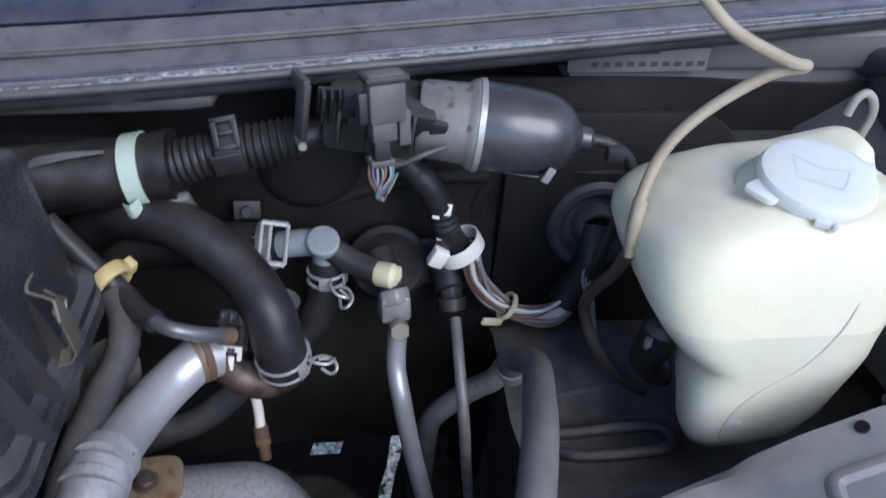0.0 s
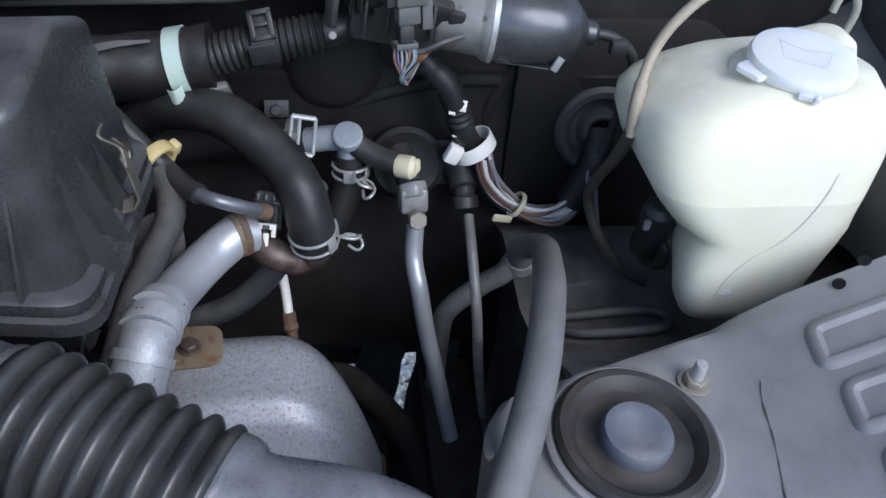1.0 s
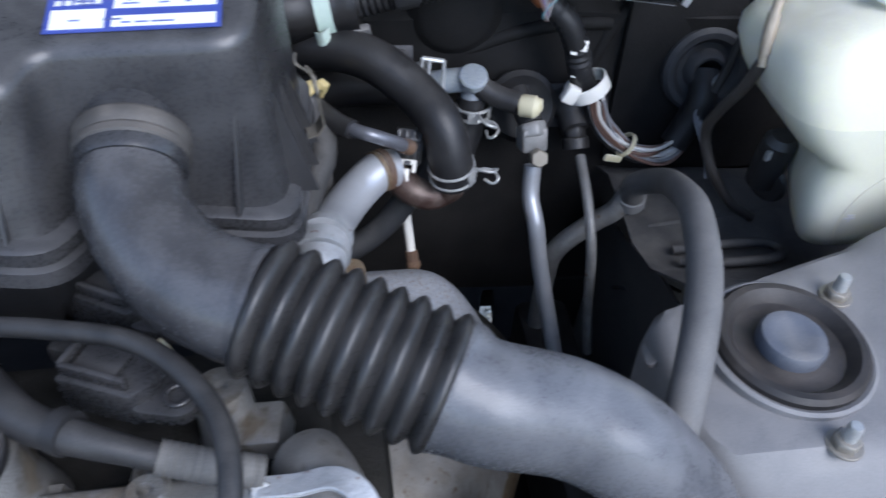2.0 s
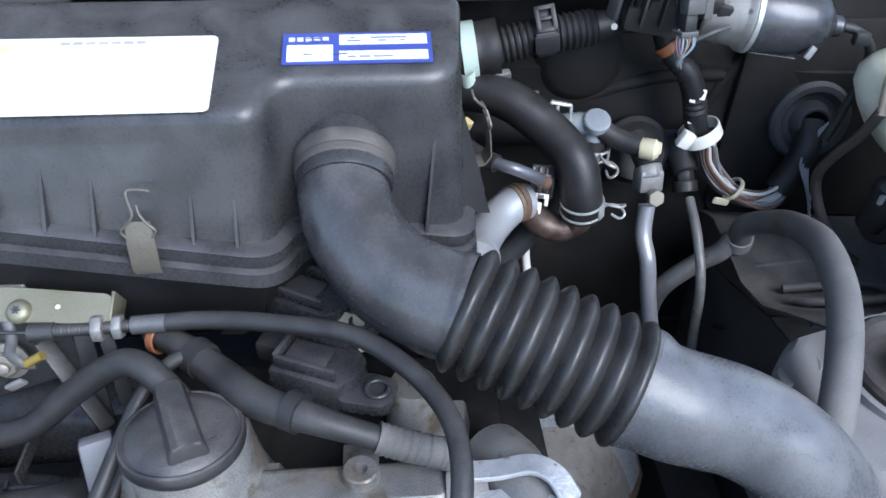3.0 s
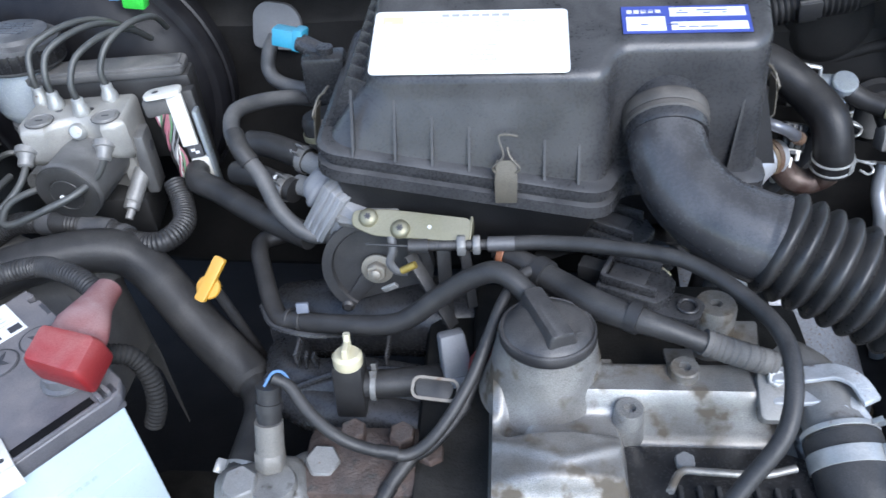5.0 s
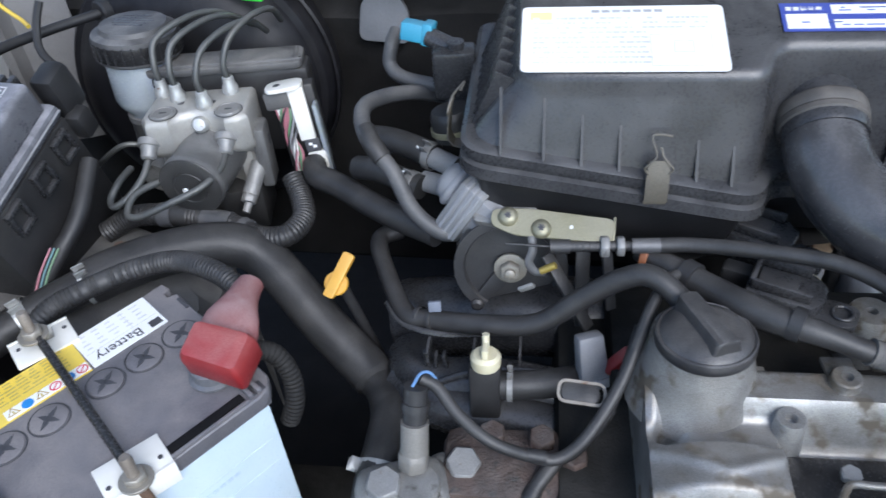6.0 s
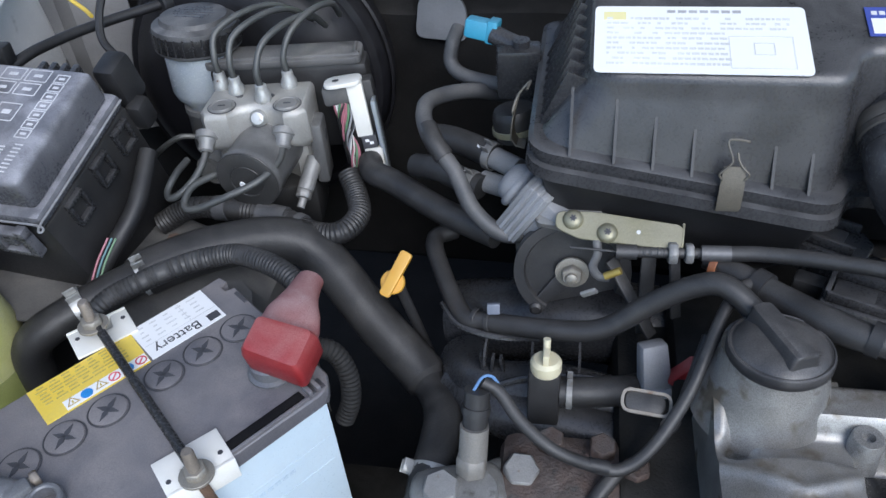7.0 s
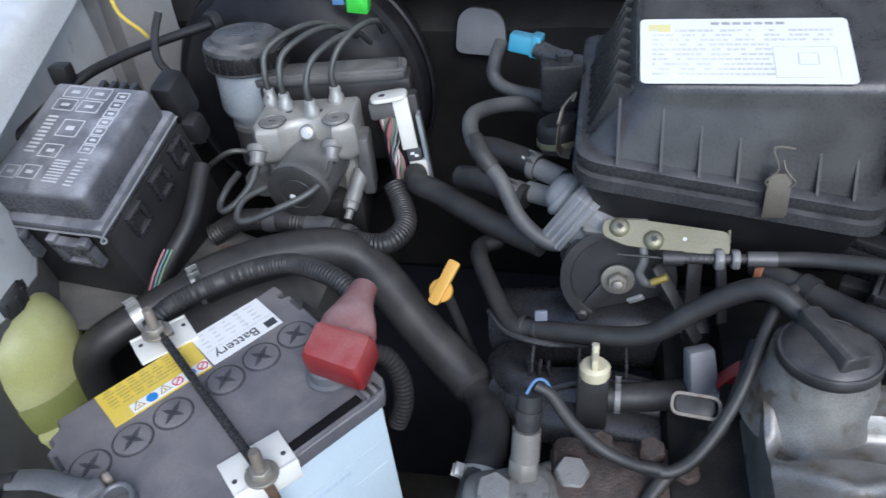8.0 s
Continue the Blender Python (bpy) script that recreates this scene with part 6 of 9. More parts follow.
    for x, y, z in ((0.0045, 0.072, 0.016), (-0.0050, -0.102, 0.008)):
        at = m @ Vector((x, y, z))
        to = m @ Vector((x + 0.02, y + 0.02, 1))
        st = part("stud", put(lathe([(0, 0), (0.0042, 0), (0.0042, 0.024), (0.0034, 0.026), (0, 0.026)], 14), aim(at, to)), STUD, hd, "rust-brown threaded stud")
        part("nut", join(hexa(at, to, 0.0082, 0.008), disc(at, to, 0.0118, 0.0024, 24)), BRASSNUT, st)
    part("hook", put(tube([(-0.0057, -0.104, 0.010), (-0.002, -0.110, -0.05), (0.002, -0.110, -0.2)], 0.0036, 10), m), RUSTY, hd, "rusty hook rod")
    # the other terminal, at the lid's far end
    ng = thing("ground_terminal", m @ Vector((-0.09, -0.06, 0)), "dusty lead ground terminal clamp with a grey cable lug", "terminal clamp")
    part("clamp_ring", put(join(ringlet((-0.086, -0.046, 0.0), (-0.086, -0.046, 1), 0.0125, 0.004, 0.011, 26), box(0.018, 0.012, 0.011, 0.003, at=(-0.096, -0.030, 0.005))), m), LEAD, ng)
    part("bolt", put(join(rod((-0.104, -0.026, 0.009), (-0.084, -0.026, 0.009), 0.0032), hexa((-0.086, -0.026, 0.009), (-0.07, -0.026, 0.009), 0.0058, 0.005)), m), STUD, ng)
    part("lug", put(tube([(-0.098, -0.028, 0.012), (-0.107, -0.016, 0.014), (-0.117, 0.003, 0.012), (-0.134, 0.024, 0.008)], 0.0085, 14, 8, None, 0.45), m), LEAD, ng, "grey crimped cable lug")
    part("cable", put(tube([(-0.130, 0.020, 0.008), (-0.146, 0.034, 0.000), (-0.165, 0.045, -0.04)], 0.0068, 12), m), RUBBER_DARK, ng)
    # red cover
    rc = thing("terminal_cover", m @ Vector((0.092, -0.05, 0.0)), "dusty red plastic cover over the battery's terminal", "terminal cover")
    mw = pose(-0.6335, 0.1525, 0.917, 0, 0, -4)
    body = loft([[(x * sc, y * sc * 0.82, z) for x, y in rounded([(-0.025, -0.019), (0.025, -0.022), (0.025, 0.020), (-0.025, 0.020)], 0.006)] for sc, z in ((0.90, -0.003), (0.97, 0.001), (0.98, 0.020), (0.93, 0.027), (0.84, 0.031), (0.55, 0.0325))])
    part("cap", put(body, mw @ pose(0, 0, 0, 16, 6, -6)), RED, rc)
    part("sleeve", put(loft([[(ox + math.cos(t) * 0.024 * sx3, y, oz + math.sin(t) * 0.012 * sz3) for t in [k * math.pi / 12 for k in range(24)]] for y, sx3, sz3, oz, ox in ((0.004, 0.98, 0.9, 0.012, 0.0), (0.016, 1.0, 1.0, 0.015, -0.001), (0.028, 0.90, 1.05, 0.017, -0.002), (0.040, 0.70, 1.0, 0.016, -0.003), (0.052, 0.55, 0.95, 0.014, -0.004), (0.066, 0.47, 0.9, 0.012, -0.005), (0.072, 0.45, 0.85, 0.011, -0.005))]), mw), REDFADED, rc, "faded pinkish cable sleeve of the cover")


REDFADED = surf("faded_red_plastic", (0.20, 0.055, 0.055), (0.27, 0.10, 0.095), rough=0.6, dust=0.75, dustc=(0.38, 0.25, 0.24), bump=0.1, scale=30)
LEAD = surf("lead_grey", (0.13, 0.135, 0.145), (0.22, 0.225, 0.24), rough=0.45, metal=0.4, dust=0.2, bump=0.2)
STUD = surf("stud_steel", (0.24, 0.20, 0.16), (0.30, 0.26, 0.22), rough=0.55, metal=0.5, dust=0.2, bump=0.2)
INKOCHRE = surf("ochre_print", (0.34, 0.24, 0.06), rough=0.5, bump=0.0)
BLUEINK = surf("blue_pictogram", (0.02, 0.20, 0.50), rough=0.5, bump=0.0)
REDINK = surf("red_pictogram", (0.55, 0.05, 0.07), rough=0.5, bump=0.0)
INKBLUEGREY = surf("blue_grey_print", (0.30, 0.40, 0.48), rough=0.5, bump=0.0)
battery()


# ---- brake unit ----
def brake_unit():
    u = thing("brake_hydraulic_unit", (-0.745, 0.45, 0.84), "grey aluminium brake hydraulic unit with round motor and steel lines", "brake unit")
    m = pose(-0.745, 0.448, 0.862, 0, 0, 8)
    def outline(front):
        notch = [(0.031 * math.sin(a), front - 0.012 + 0.026 * math.cos(a)) for a in [math.radians(62 - 124 * k / 12) for k in range(13)]]
        return [(-0.048, 0.034), (-0.054, 0.012), (-0.057, front + 0.012), (-0.050, front)] + notch[::-1] + [(0.040, front), (0.050, front + 0.008), (0.050, 0.034)]
    rings = [[(x, y, z) for x, y in inset(outline(fr), d)] for fr, d, z in ((-0.004, 0.0, 0.0), (-0.004, 0.0, 0.040), (-0.022, 0.0, 0.052), (-0.028, 0.0, 0.060), (-0.028, 0.0, 0.088), (-0.028, 0.0012, 0.0915), (-0.028, 0.0045, 0.0955), (-0.028, 0.0055, 0.096))]
    part("block", put(loft(rings), m), BLOCKALU, u)
    part("yoke", put(join(put(lathe([(0.0085, 0), (0.0085, 0.006), (0.006, 0.010), (0, 0.011)], 20), pose(0.001, -0.014, 0.082, 62))), m), STEEL, u)
    for x, y in ((-0.034, -0.013), (0.031, -0.014)):
        pl = part("plug", put(lathe([(0.0130, 0.0958), (0.0130, 0.0970), (0.0118, 0.0974), (0.0108, 0.0964), (0.0098, 0.0974), (0.0, 0.0974)], 36), m @ pose(x, y, 0)), GREYPLUG, u, "round pressed-in plug")
        part("groove", put(ringlet((x, y, 0.0958), (x, y, 1), 0.0142, 0.0011, 0.0006, 36), m), INKDARK, pl)
        part("slot", put(box(0.007, 0.0022, 0.0004, 0, at=(x, y, 0.0973)), m), INKDARK, pl)
    for x, y in ((-0.020, 0.006), (0.012, 0.004)):
        part("hole", put(disc((x, y, 0.0958), (x, y, 1), 0.0036, 0.0004, 16), m), INKDARK, u)
    motor = part("motor", put(lathe([(0.0350, -0.02), (0.0355, 0.002), (0.0355, 0.050), (0.0365, 0.052), (0.0365, 0.058), (0.035, 0.061), (0.033, 0.0605), (0.0, 0.0605)], 56), aim((-0.741, 0.440, 0.906), (-0.7455, 0.385, 0.905)) @ Matrix.Diagonal((0.89, 0.89, 0.94, 1))), MOTORGREY, u, "dusty grey round pump motor")
    part("end_face", put(lathe([(0.0345, 0.0602), (0.0345, 0.0625), (0.0335, 0.0630), (0.020, 0.0632), (0.0195, 0.0624), (0.0185, 0.0624), (0.018, 0.0632), (0.0, 0.0634)], 48), aim((-0.741, 0.440, 0.906), (-0.7455, 0.385, 0.905)) @ Matrix.Diagonal((0.89, 0.89, 0.94, 1))), MOTORFACE, motor, "dark motor end face")
    part("rim_ring", put(ringlet((0, 0, 0.0600), (0, 0, 1), 0.0362, 0.0022, 0.0022, 56), aim((-0.741, 0.440, 0.906), (-0.7455, 0.385, 0.905)) @ Matrix.Diagonal((0.89, 0.89, 0.94, 1))), MOTORFACE, motor, "worn rim")
    part("rivet", put(disc((-0.006, -0.004, 0.0630), (-0.006, -0.004, 1), 0.0036, 0.002, 16, 0.4), aim((-0.741, 0.440, 0.906), (-0.7455, 0.385, 0.905)) @ Matrix.Diagonal((0.89, 0.89, 0.94, 1))), PAPER, motor)
    for x, y in ((-0.042, 0.026), (-0.024, 0.014), (0.006, -0.004), (0.028, 0.022)):
        f = part("fitting", put(join(put(lathe([(0.0080, 0), (0.0080, 0.007), (0.0062, 0.010), (0.0055, 0.017), (0.0040, 0.018)], 18), pose(x, y, 0.0958)), hexa((x, y, 0.0958), (x, y, 1), 0.0088, 0.0055)), m), STEEL, u, "steel pipe fitting")
        k = x * 0.45
        part("brake_line", put(tube([(x, y, 0.108), (x - 0.001, y + 0.002, 0.128), (x + 0.006 + k * 0.2, y + 0.016, 0.148), (x + 0.026, y + 0.042, 0.156), (x + 0.045 - k * 0.3, y + 0.075, 0.148), (x + 0.055 - k, y + 0.11, 0.12)], 0.0033, 12), m), LINE, f)
    for x, s in ((-0.052, -1), (0.025, -0.4)):
        f = part("fitting", put(join(ringlet((x, -0.020, 0.072), (x - 0.003, -0.05, 0.048), 0.0120, 0.004, 0.008, 28), put(lathe([(0.0092, 0), (0.0092, 0.010), (0.0075, 0.013), (0.0075, 0.020), (0.005, 0.022)], 20), aim((x, -0.020, 0.073), (x - 0.003, -0.05, 0.049)))), m), STEEL_DULL, u, "steel pipe fitting with ring collar")
        if s == -1:
            pts = [(x - 0.001, -0.030, 0.062), (x - 0.006, -0.050, 0.050), (x - 0.018, -0.068, 0.040), (x - 0.034, -0.074, 0.032), (x - 0.040, -0.064, 0.034), (x - 0.034, -0.046, 0.042), (x - 0.03, -0.02, 0.04)]
        else:
            pts = [(x - 0.001, -0.032, 0.062), (x - 0.004, -0.056, 0.056), (x - 0.020, -0.080, 0.052), (x - 0.050, -0.092, 0.044), (x - 0.082, -0.096, 0.034), (x - 0.094, -0.088, 0.034), (x - 0.088, -0.068, 0.042), (x - 0.06, -0.04, 0.04)]
        part("brake_line", put(tube(pts, 0.0036, 12), m), LINE, f)
    lug = part("side_lug", put(box(0.014, 0.030, 0.070, 0.004, at=(0.053, 0.0, 0.0)), m), MOTORGREY, u)
    part("hole", put(disc((0.0601, 0.002, 0.050), (1, 0.002, 0.050), 0.006, 0.0004, 18), m), INKDARK, lug)
    part("bleeder", put(join(rod((0.046, -0.006, 0.026), (0.036, -0.034, 0.006), 0.0085, 18), hexa((0.036, -0.032, 0.006), (0.030, -0.052, -0.008), 0.0085, 0.010), rod((0.034, -0.040, 0.000), (0.031, -0.048, -0.006), 0.0042, 14)), m), STEEL_DULL, u, "steel bleed fitting")
    part("mount", put(box(0.09, 0.06, 0.05, 0.004, at=(0, 0.01, -0.05)), m), RAIL, u)
    # controller behind it
    ctl = part("controller", put(box(0.165, 0.034, 0.10, 0.006, at=(0.022, 0.064, 0.004)), m), PLASTIC2, u, "dusty black plastic controller housing")
    part("lid", put(bevelled(prism(rounded([(-0.064, 0.044), (0.100, 0.044), (0.100, 0.084), (-0.064, 0.084)], 0.012), 0.104, 0.112, 0), 0.002, 2), m), CTLLID, ctl, "dusty controller lid with stepped edge")
    part("ridge", put(tube([(-0.05, 0.052, 0.112), (0.085, 0.052, 0.112), (0.092, 0.058, 0.112), (0.092, 0.078, 0.112)], 0.0022, 8, 6), m), CTLLID, ctl)
    # connector with loose wires
    c = thing("brake_connector", (-0.65, 0.47, 0.87), "white plastic connector with coloured wires on the brake unit", "connector")
    mm = pose(-0.6475, 0.466, 0.872, -9, -6, 10)
    part("shell", put(box(0.044, 0.020, 0.090, 0.003, at=(0.0, 0.010, 0.0)), mm), PLASTIC2, c)
    part("cowling", put(box(0.040, 0.022, 0.020, 0.004, at=(-0.008, -0.002, 0.072)), mm), CTLLID, c)
    lev = part("lever", put(join(prism([(-0.002, -0.014), (0.014, -0.014), (0.014, -0.008), (-0.002, -0.008)], 0.036, 0.092, 0.001), prism(rounded([(-0.024, -0.020), (0.014, -0.020), (0.014, 0.008), (-0.024, 0.008)], 0.012, 6), 0.092, 0.0965, 0.0012)), mm), WHITEPL, c, "yellowed white locking lever")
    part("hole", put(disc((-0.012, -0.007, 0.0964), (-0.012, -0.007, 1), 0.0036, 0.0004, 16), mm), INKDARK, lev)
    part("foot", put(box(0.020, 0.008, 0.026, 0.001, at=(0.012, -0.011, -0.004)), mm), WHITEPL, lev)
    part("dark_window", put(box(0.015, 0.007, 0.014, 0.0006, at=(0.009, -0.011, 0.0225)), mm), INKDARK, lev)
    part("bar", put(join(box(0.004, 0.0006, 0.003, 0, at=(0.007, -0.0147, 0.030)), box(0.004, 0.0006, 0.003, 0, at=(0.011, -0.0147, 0.027))), mm), PAPER, lev)
    part("guard", put(box(0.0045, 0.018, 0.098, 0.0015, at=(0.0205, -0.006, -0.026)), mm), CLEARPL, c, "translucent guard strip")
    rnd = random.Random(11)
    for k in range(16):
        col = ("pink", "pink", "green", "white", "grey", "black", "pink", "black")[k % 8]
        ph, ra = rnd.uniform(0, 6.28), rnd.uniform(0.003, 0.008)
        cx = rnd.uniform(-0.014, -0.008)
        pts = [(cx + ra * math.sin(ph + 1.1 * j) * (1 - 0.08 * j), -0.009 + 0.5 * ra * math.cos(ph + 1.1 * j), 0.074 - 0.0125 * j) for j in range(7)]
        part("wire", put(tube(pts, 0.00125, 7, 5), mm), WIRES[col], c, "thin %s wire" % col)


BLOCKALU = surf("dusty_machined_aluminium", (0.34, 0.33, 0.31), (0.44, 0.43, 0.40), rough=0.42, metal=0.3, dust=0.3, dustc=(0.42, 0.39, 0.34), bump=0.15, scale=40)
MOTORFACE = surf("motor_end_metal", (0.040, 0.040, 0.040), (0.060, 0.059, 0.058), rough=0.36, metal=0.3, dust=0.35, bump=0.1)
GREYPLUG = surf("pressed_plug_metal", (0.28, 0.275, 0.26), (0.36, 0.35, 0.33), rough=0.45, metal=0.4, dust=0.3, bump=0.1)
MOTORGREY = surf("grey_motor_paint", (0.085, 0.085, 0.086), (0.12, 0.119, 0.117), rough=0.36, metal=0.2, dust=0.8, dustc=(0.27, 0.265, 0.255), bump=0.06)
CTLLID = surf("dusty_controller_lid", (0.062, 0.062, 0.063), (0.09, 0.089, 0.088), rough=0.5, dust=0.6, bump=0.08)


LINE = surf("brake_line_coating", (0.07, 0.075, 0.075), (0.10, 0.105, 0.10), rough=0.45, metal=0.4, dust=0.35, bump=0.05)
brake_unit()


def brake_booster():
    b = thing("brake_booster", (-0.80, 0.62, 0.75), "large black round brake booster on the firewall", "brake booster")
    c = aim((-0.815, 0.64, 0.885), (-0.815, 0.30, 0.93))
    part("shell", put(lathe([(0.160, -0.02), (0.160, 0.030), (0.156, 0.036), (0.148, 0.038), (0.144, 0.046), (0.120, 0.062), (0.090, 0.072), (0.05, 0.076), (0, 0.077)], 72), c), BOOSTER, b)
    part("flange", put(lathe([(0.163, 0.006), (0.166, 0.008), (0.166, 0.016), (0.163, 0.018)], 72), c), BOOSTER, b)
    r = thing("brake_fluid_reservoir", (-0.83, 0.51, 0.90), "translucent brake fluid reservoir with ribbed black cap", "reservoir")
    m = pose(-0.833, 0.516, 0.910, -4, 2, 0) @ Matrix.Diagonal((1.1, 1.1, 1.0, 1.0))
    part("body", put(lathe([(0.0, 0.0), (0.022, 0.0), (0.024, 0.006), (0.031, 0.014), (0.034, 0.022), (0.0345, 0.066), (0.031, 0.072)], 40), m), CLEARPL, r)
    part("neck", put(lathe([(0.0, -0.05), (0.024, -0.05), (0.025, -0.006), (0.0265, -0.004), (0.0265, 0.002), (0.0, 0.002)], 32), m), MOTORGREY, r, "dusty grey lower neck")
    cap = part("cap", put(lathe([(0.039, 0.068), (0.041, 0.070), (0.041, 0.090), (0.040, 0.094), (0.033, 0.097), (0.031, 0.1015), (0.022, 0.103), (0, 0.103)], 48), m), CAPDUST, r, "ribbed black cap with raised writing")
    part("ribs", put(join(*[box(0.0016, 0.0025, 0.017, 0, at=(0.041 * math.cos(a), 0.041 * math.sin(a), 0.0735)) for a in [2 * math.pi * k / 30 for k in range(30)]]), m), GLOSSY, cap)
    part("skirt_band", put(lathe([(0.0413, 0.0725), (0.0416, 0.0735), (0.0416, 0.0885), (0.0413, 0.0895)], 48), m), GLOSSY, cap, "glossy black cap side")
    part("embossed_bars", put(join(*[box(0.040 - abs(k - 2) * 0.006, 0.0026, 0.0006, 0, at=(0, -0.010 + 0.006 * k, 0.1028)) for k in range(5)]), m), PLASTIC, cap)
    ms = part("master_cylinder", put(tube([(-0.80, 0.60, 0.87), (-0.815, 0.50, 0.865), (-0.822, 0.455, 0.862)], 0.018, 20, 4), Matrix()), ALU_DIRTY, r, "dull aluminium master cylinder")
    part("line", tube([(-0.90, 0.47, 0.862), (-0.875, 0.462, 0.885), (-0.850, 0.462, 0.90), (-0.83, 0.47, 0.895)], 0.003, 8), LINE, r)


CAPDUST = surf("dusty_cap_plastic", (0.026, 0.026, 0.028), (0.045, 0.045, 0.047), rough=0.42, dust=0.6, dustc=(0.24, 0.235, 0.23), bump=0.05)
BOOSTER = surf("booster_black", (0.006, 0.006, 0.008), (0.013, 0.013, 0.016), rough=0.40, dust=0.06, bump=0.04, spec=0.24)
brake_booster()


def fuse_box():
    f = thing("fuse_box", (-0.92, 0.31, 0.88), "black fuse box with pale symbols printed on its sloping lid", "fuse box")
    t = math.degrees(math.atan(0.27))
    m = pose(-0.918, 0.322, 1.006, t, 0, -8)
    part("lid", put(bevelled(prism([(-0.058, -0.070), (0.047, -0.066), (0.044, 0.066), (-0.062, 0.066)], -0.036, 0.0, 0), 0.006, 3), m), FUSELID, f)
    part("lid_skirt", put(bevelled(prism([(-0.112, -0.080), (0.052, -0.076), (0.050, 0.074), (-0.070, 0.074)], -0.050, -0.034, 0), 0.006, 2), m), FUSELID, f)
    part("edge_bead", put(tube([(-0.111, -0.0815, -0.040), (0.045, -0.0775, -0.040), (0.0525, -0.072, -0.040), (0.0515, 0.07, -0.040)], 0.0011, 8, 8), m), VALVEGREY, f, "pale worn lid edge")
    part("base", put(bevelled(prism([(-0.112, -0.077), (0.049, -0.073), (0.047, 0.075), (-0.068, 0.075)], -0.185, -0.052, 0), 0.004, 2), m), PLASTIC2, f)
    for y in (-0.035, 0.01, 0.05):
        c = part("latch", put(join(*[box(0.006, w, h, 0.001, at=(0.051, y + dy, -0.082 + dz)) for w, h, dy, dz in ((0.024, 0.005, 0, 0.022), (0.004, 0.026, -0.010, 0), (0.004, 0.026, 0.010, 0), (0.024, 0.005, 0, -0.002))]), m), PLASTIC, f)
    for x in (-0.058, 0.012):
        part("latch", put(join(*[box(w, 0.010, h, 0.0015, at=(x + dx, -0.081, -0.080 + dz)) for w, h, dx, dz in ((0.044, 0.008, 0, 0.022), (0.010, 0.034, -0.017, 0), (0.010, 0.034, 0.017, 0), (0.044, 0.006, 0, -0.002), (0.012, 0.016, 0, 0.012))]), m), FUSELID, f)
    part("hinge", put(join(*[box(0.006, 0.012, 0.012, 0.001, at=(-0.02 + 0.012 * k, 0.074, -0.02)) for k in range(4)]), m), PLASTIC, f)

    def frame_of(x, y, w, h, lw=0.0010):
        return join(box(w, lw, 0.0003, 0, at=(x, y - h / 2, 0.0002)), box(w, lw, 0.0003, 0, at=(x, y + h / 2, 0.0002)), box(lw, h, 0.0003, 0, at=(x - w / 2, y, 0.0002)), box(lw, h, 0.0003, 0, at=(x + w / 2, y, 0.0002)))
    for x, y, w, h in ((-0.031, 0.053, 0.023, 0.014), (-0.004, 0.053, 0.023, 0.014), (-0.033, 0.036, 0.023, 0.014), (-0.006, 0.036, 0.023, 0.014), (-0.010, 0.008, 0.022, 0.020), (-0.014, -0.020, 0.020, 0.015), (-0.020, -0.046, 0.018, 0.015), (-0.040, -0.048, 0.016, 0.014)):
        part("printed_symbol", put(join(frame_of(x, y, w, h), box(w * 0.4, h * 0.25, 0.0003, 0, at=(x, y, 0.0002))), m), INKFAINT, f)
    for k in range(7):
        part("printed_symbol", put(join(frame_of(0.022, 0.052 - 0.011 * k, 0.013, 0.009), box(0.006, 0.0025, 0.0003, 0, at=(0.022, 0.052 - 0.011 * k, 0.0002))), m), INKFAINT, f)
    for k in range(10):
        part("printed_bar", put(box(0.011, 0.0022, 0.0003, 0, at=(-0.036, 0.020 - 0.0048 * k, 0.0002)), m), INKFAINT, f)
    for k in range(8):
        part("printed_bar", put(box(0.016, 0.0016, 0.0003, 0, at=(0.006, -0.03 - 0.0034 * k, 0.0002)), m), INKFAINT, f)
        part("printed_bar", put(box(0.008, 0.0014, 0.0003, 0, at=(0.026, -0.026 - 0.0042 * k, 0.0002)), m), INKFAINT, f)
    part("side_block", put(join(box(0.026, 0.034, 0.050, 0.007, at=(0.036, 0.096, -0.066)), box(0.018, 0.022, 0.030, 0.005, at=(0.052, 0.084, -0.085))), m), RUBBER_CLEAN, f)


# Blue-grey base and dust also carry the sky's gloss on the lid.
FUSELID = surf("dusty_sheen_fuse_lid", (0.055, 0.057, 0.066), (0.095, 0.097, 0.108), rough=0.27, dust=0.9, dustc=(0.34, 0.34, 0.37), bump=0.03)
INKFAINT = surf("faint_print", (0.46, 0.46, 0.48), rough=0.5, bump=0.0)
fuse_box()


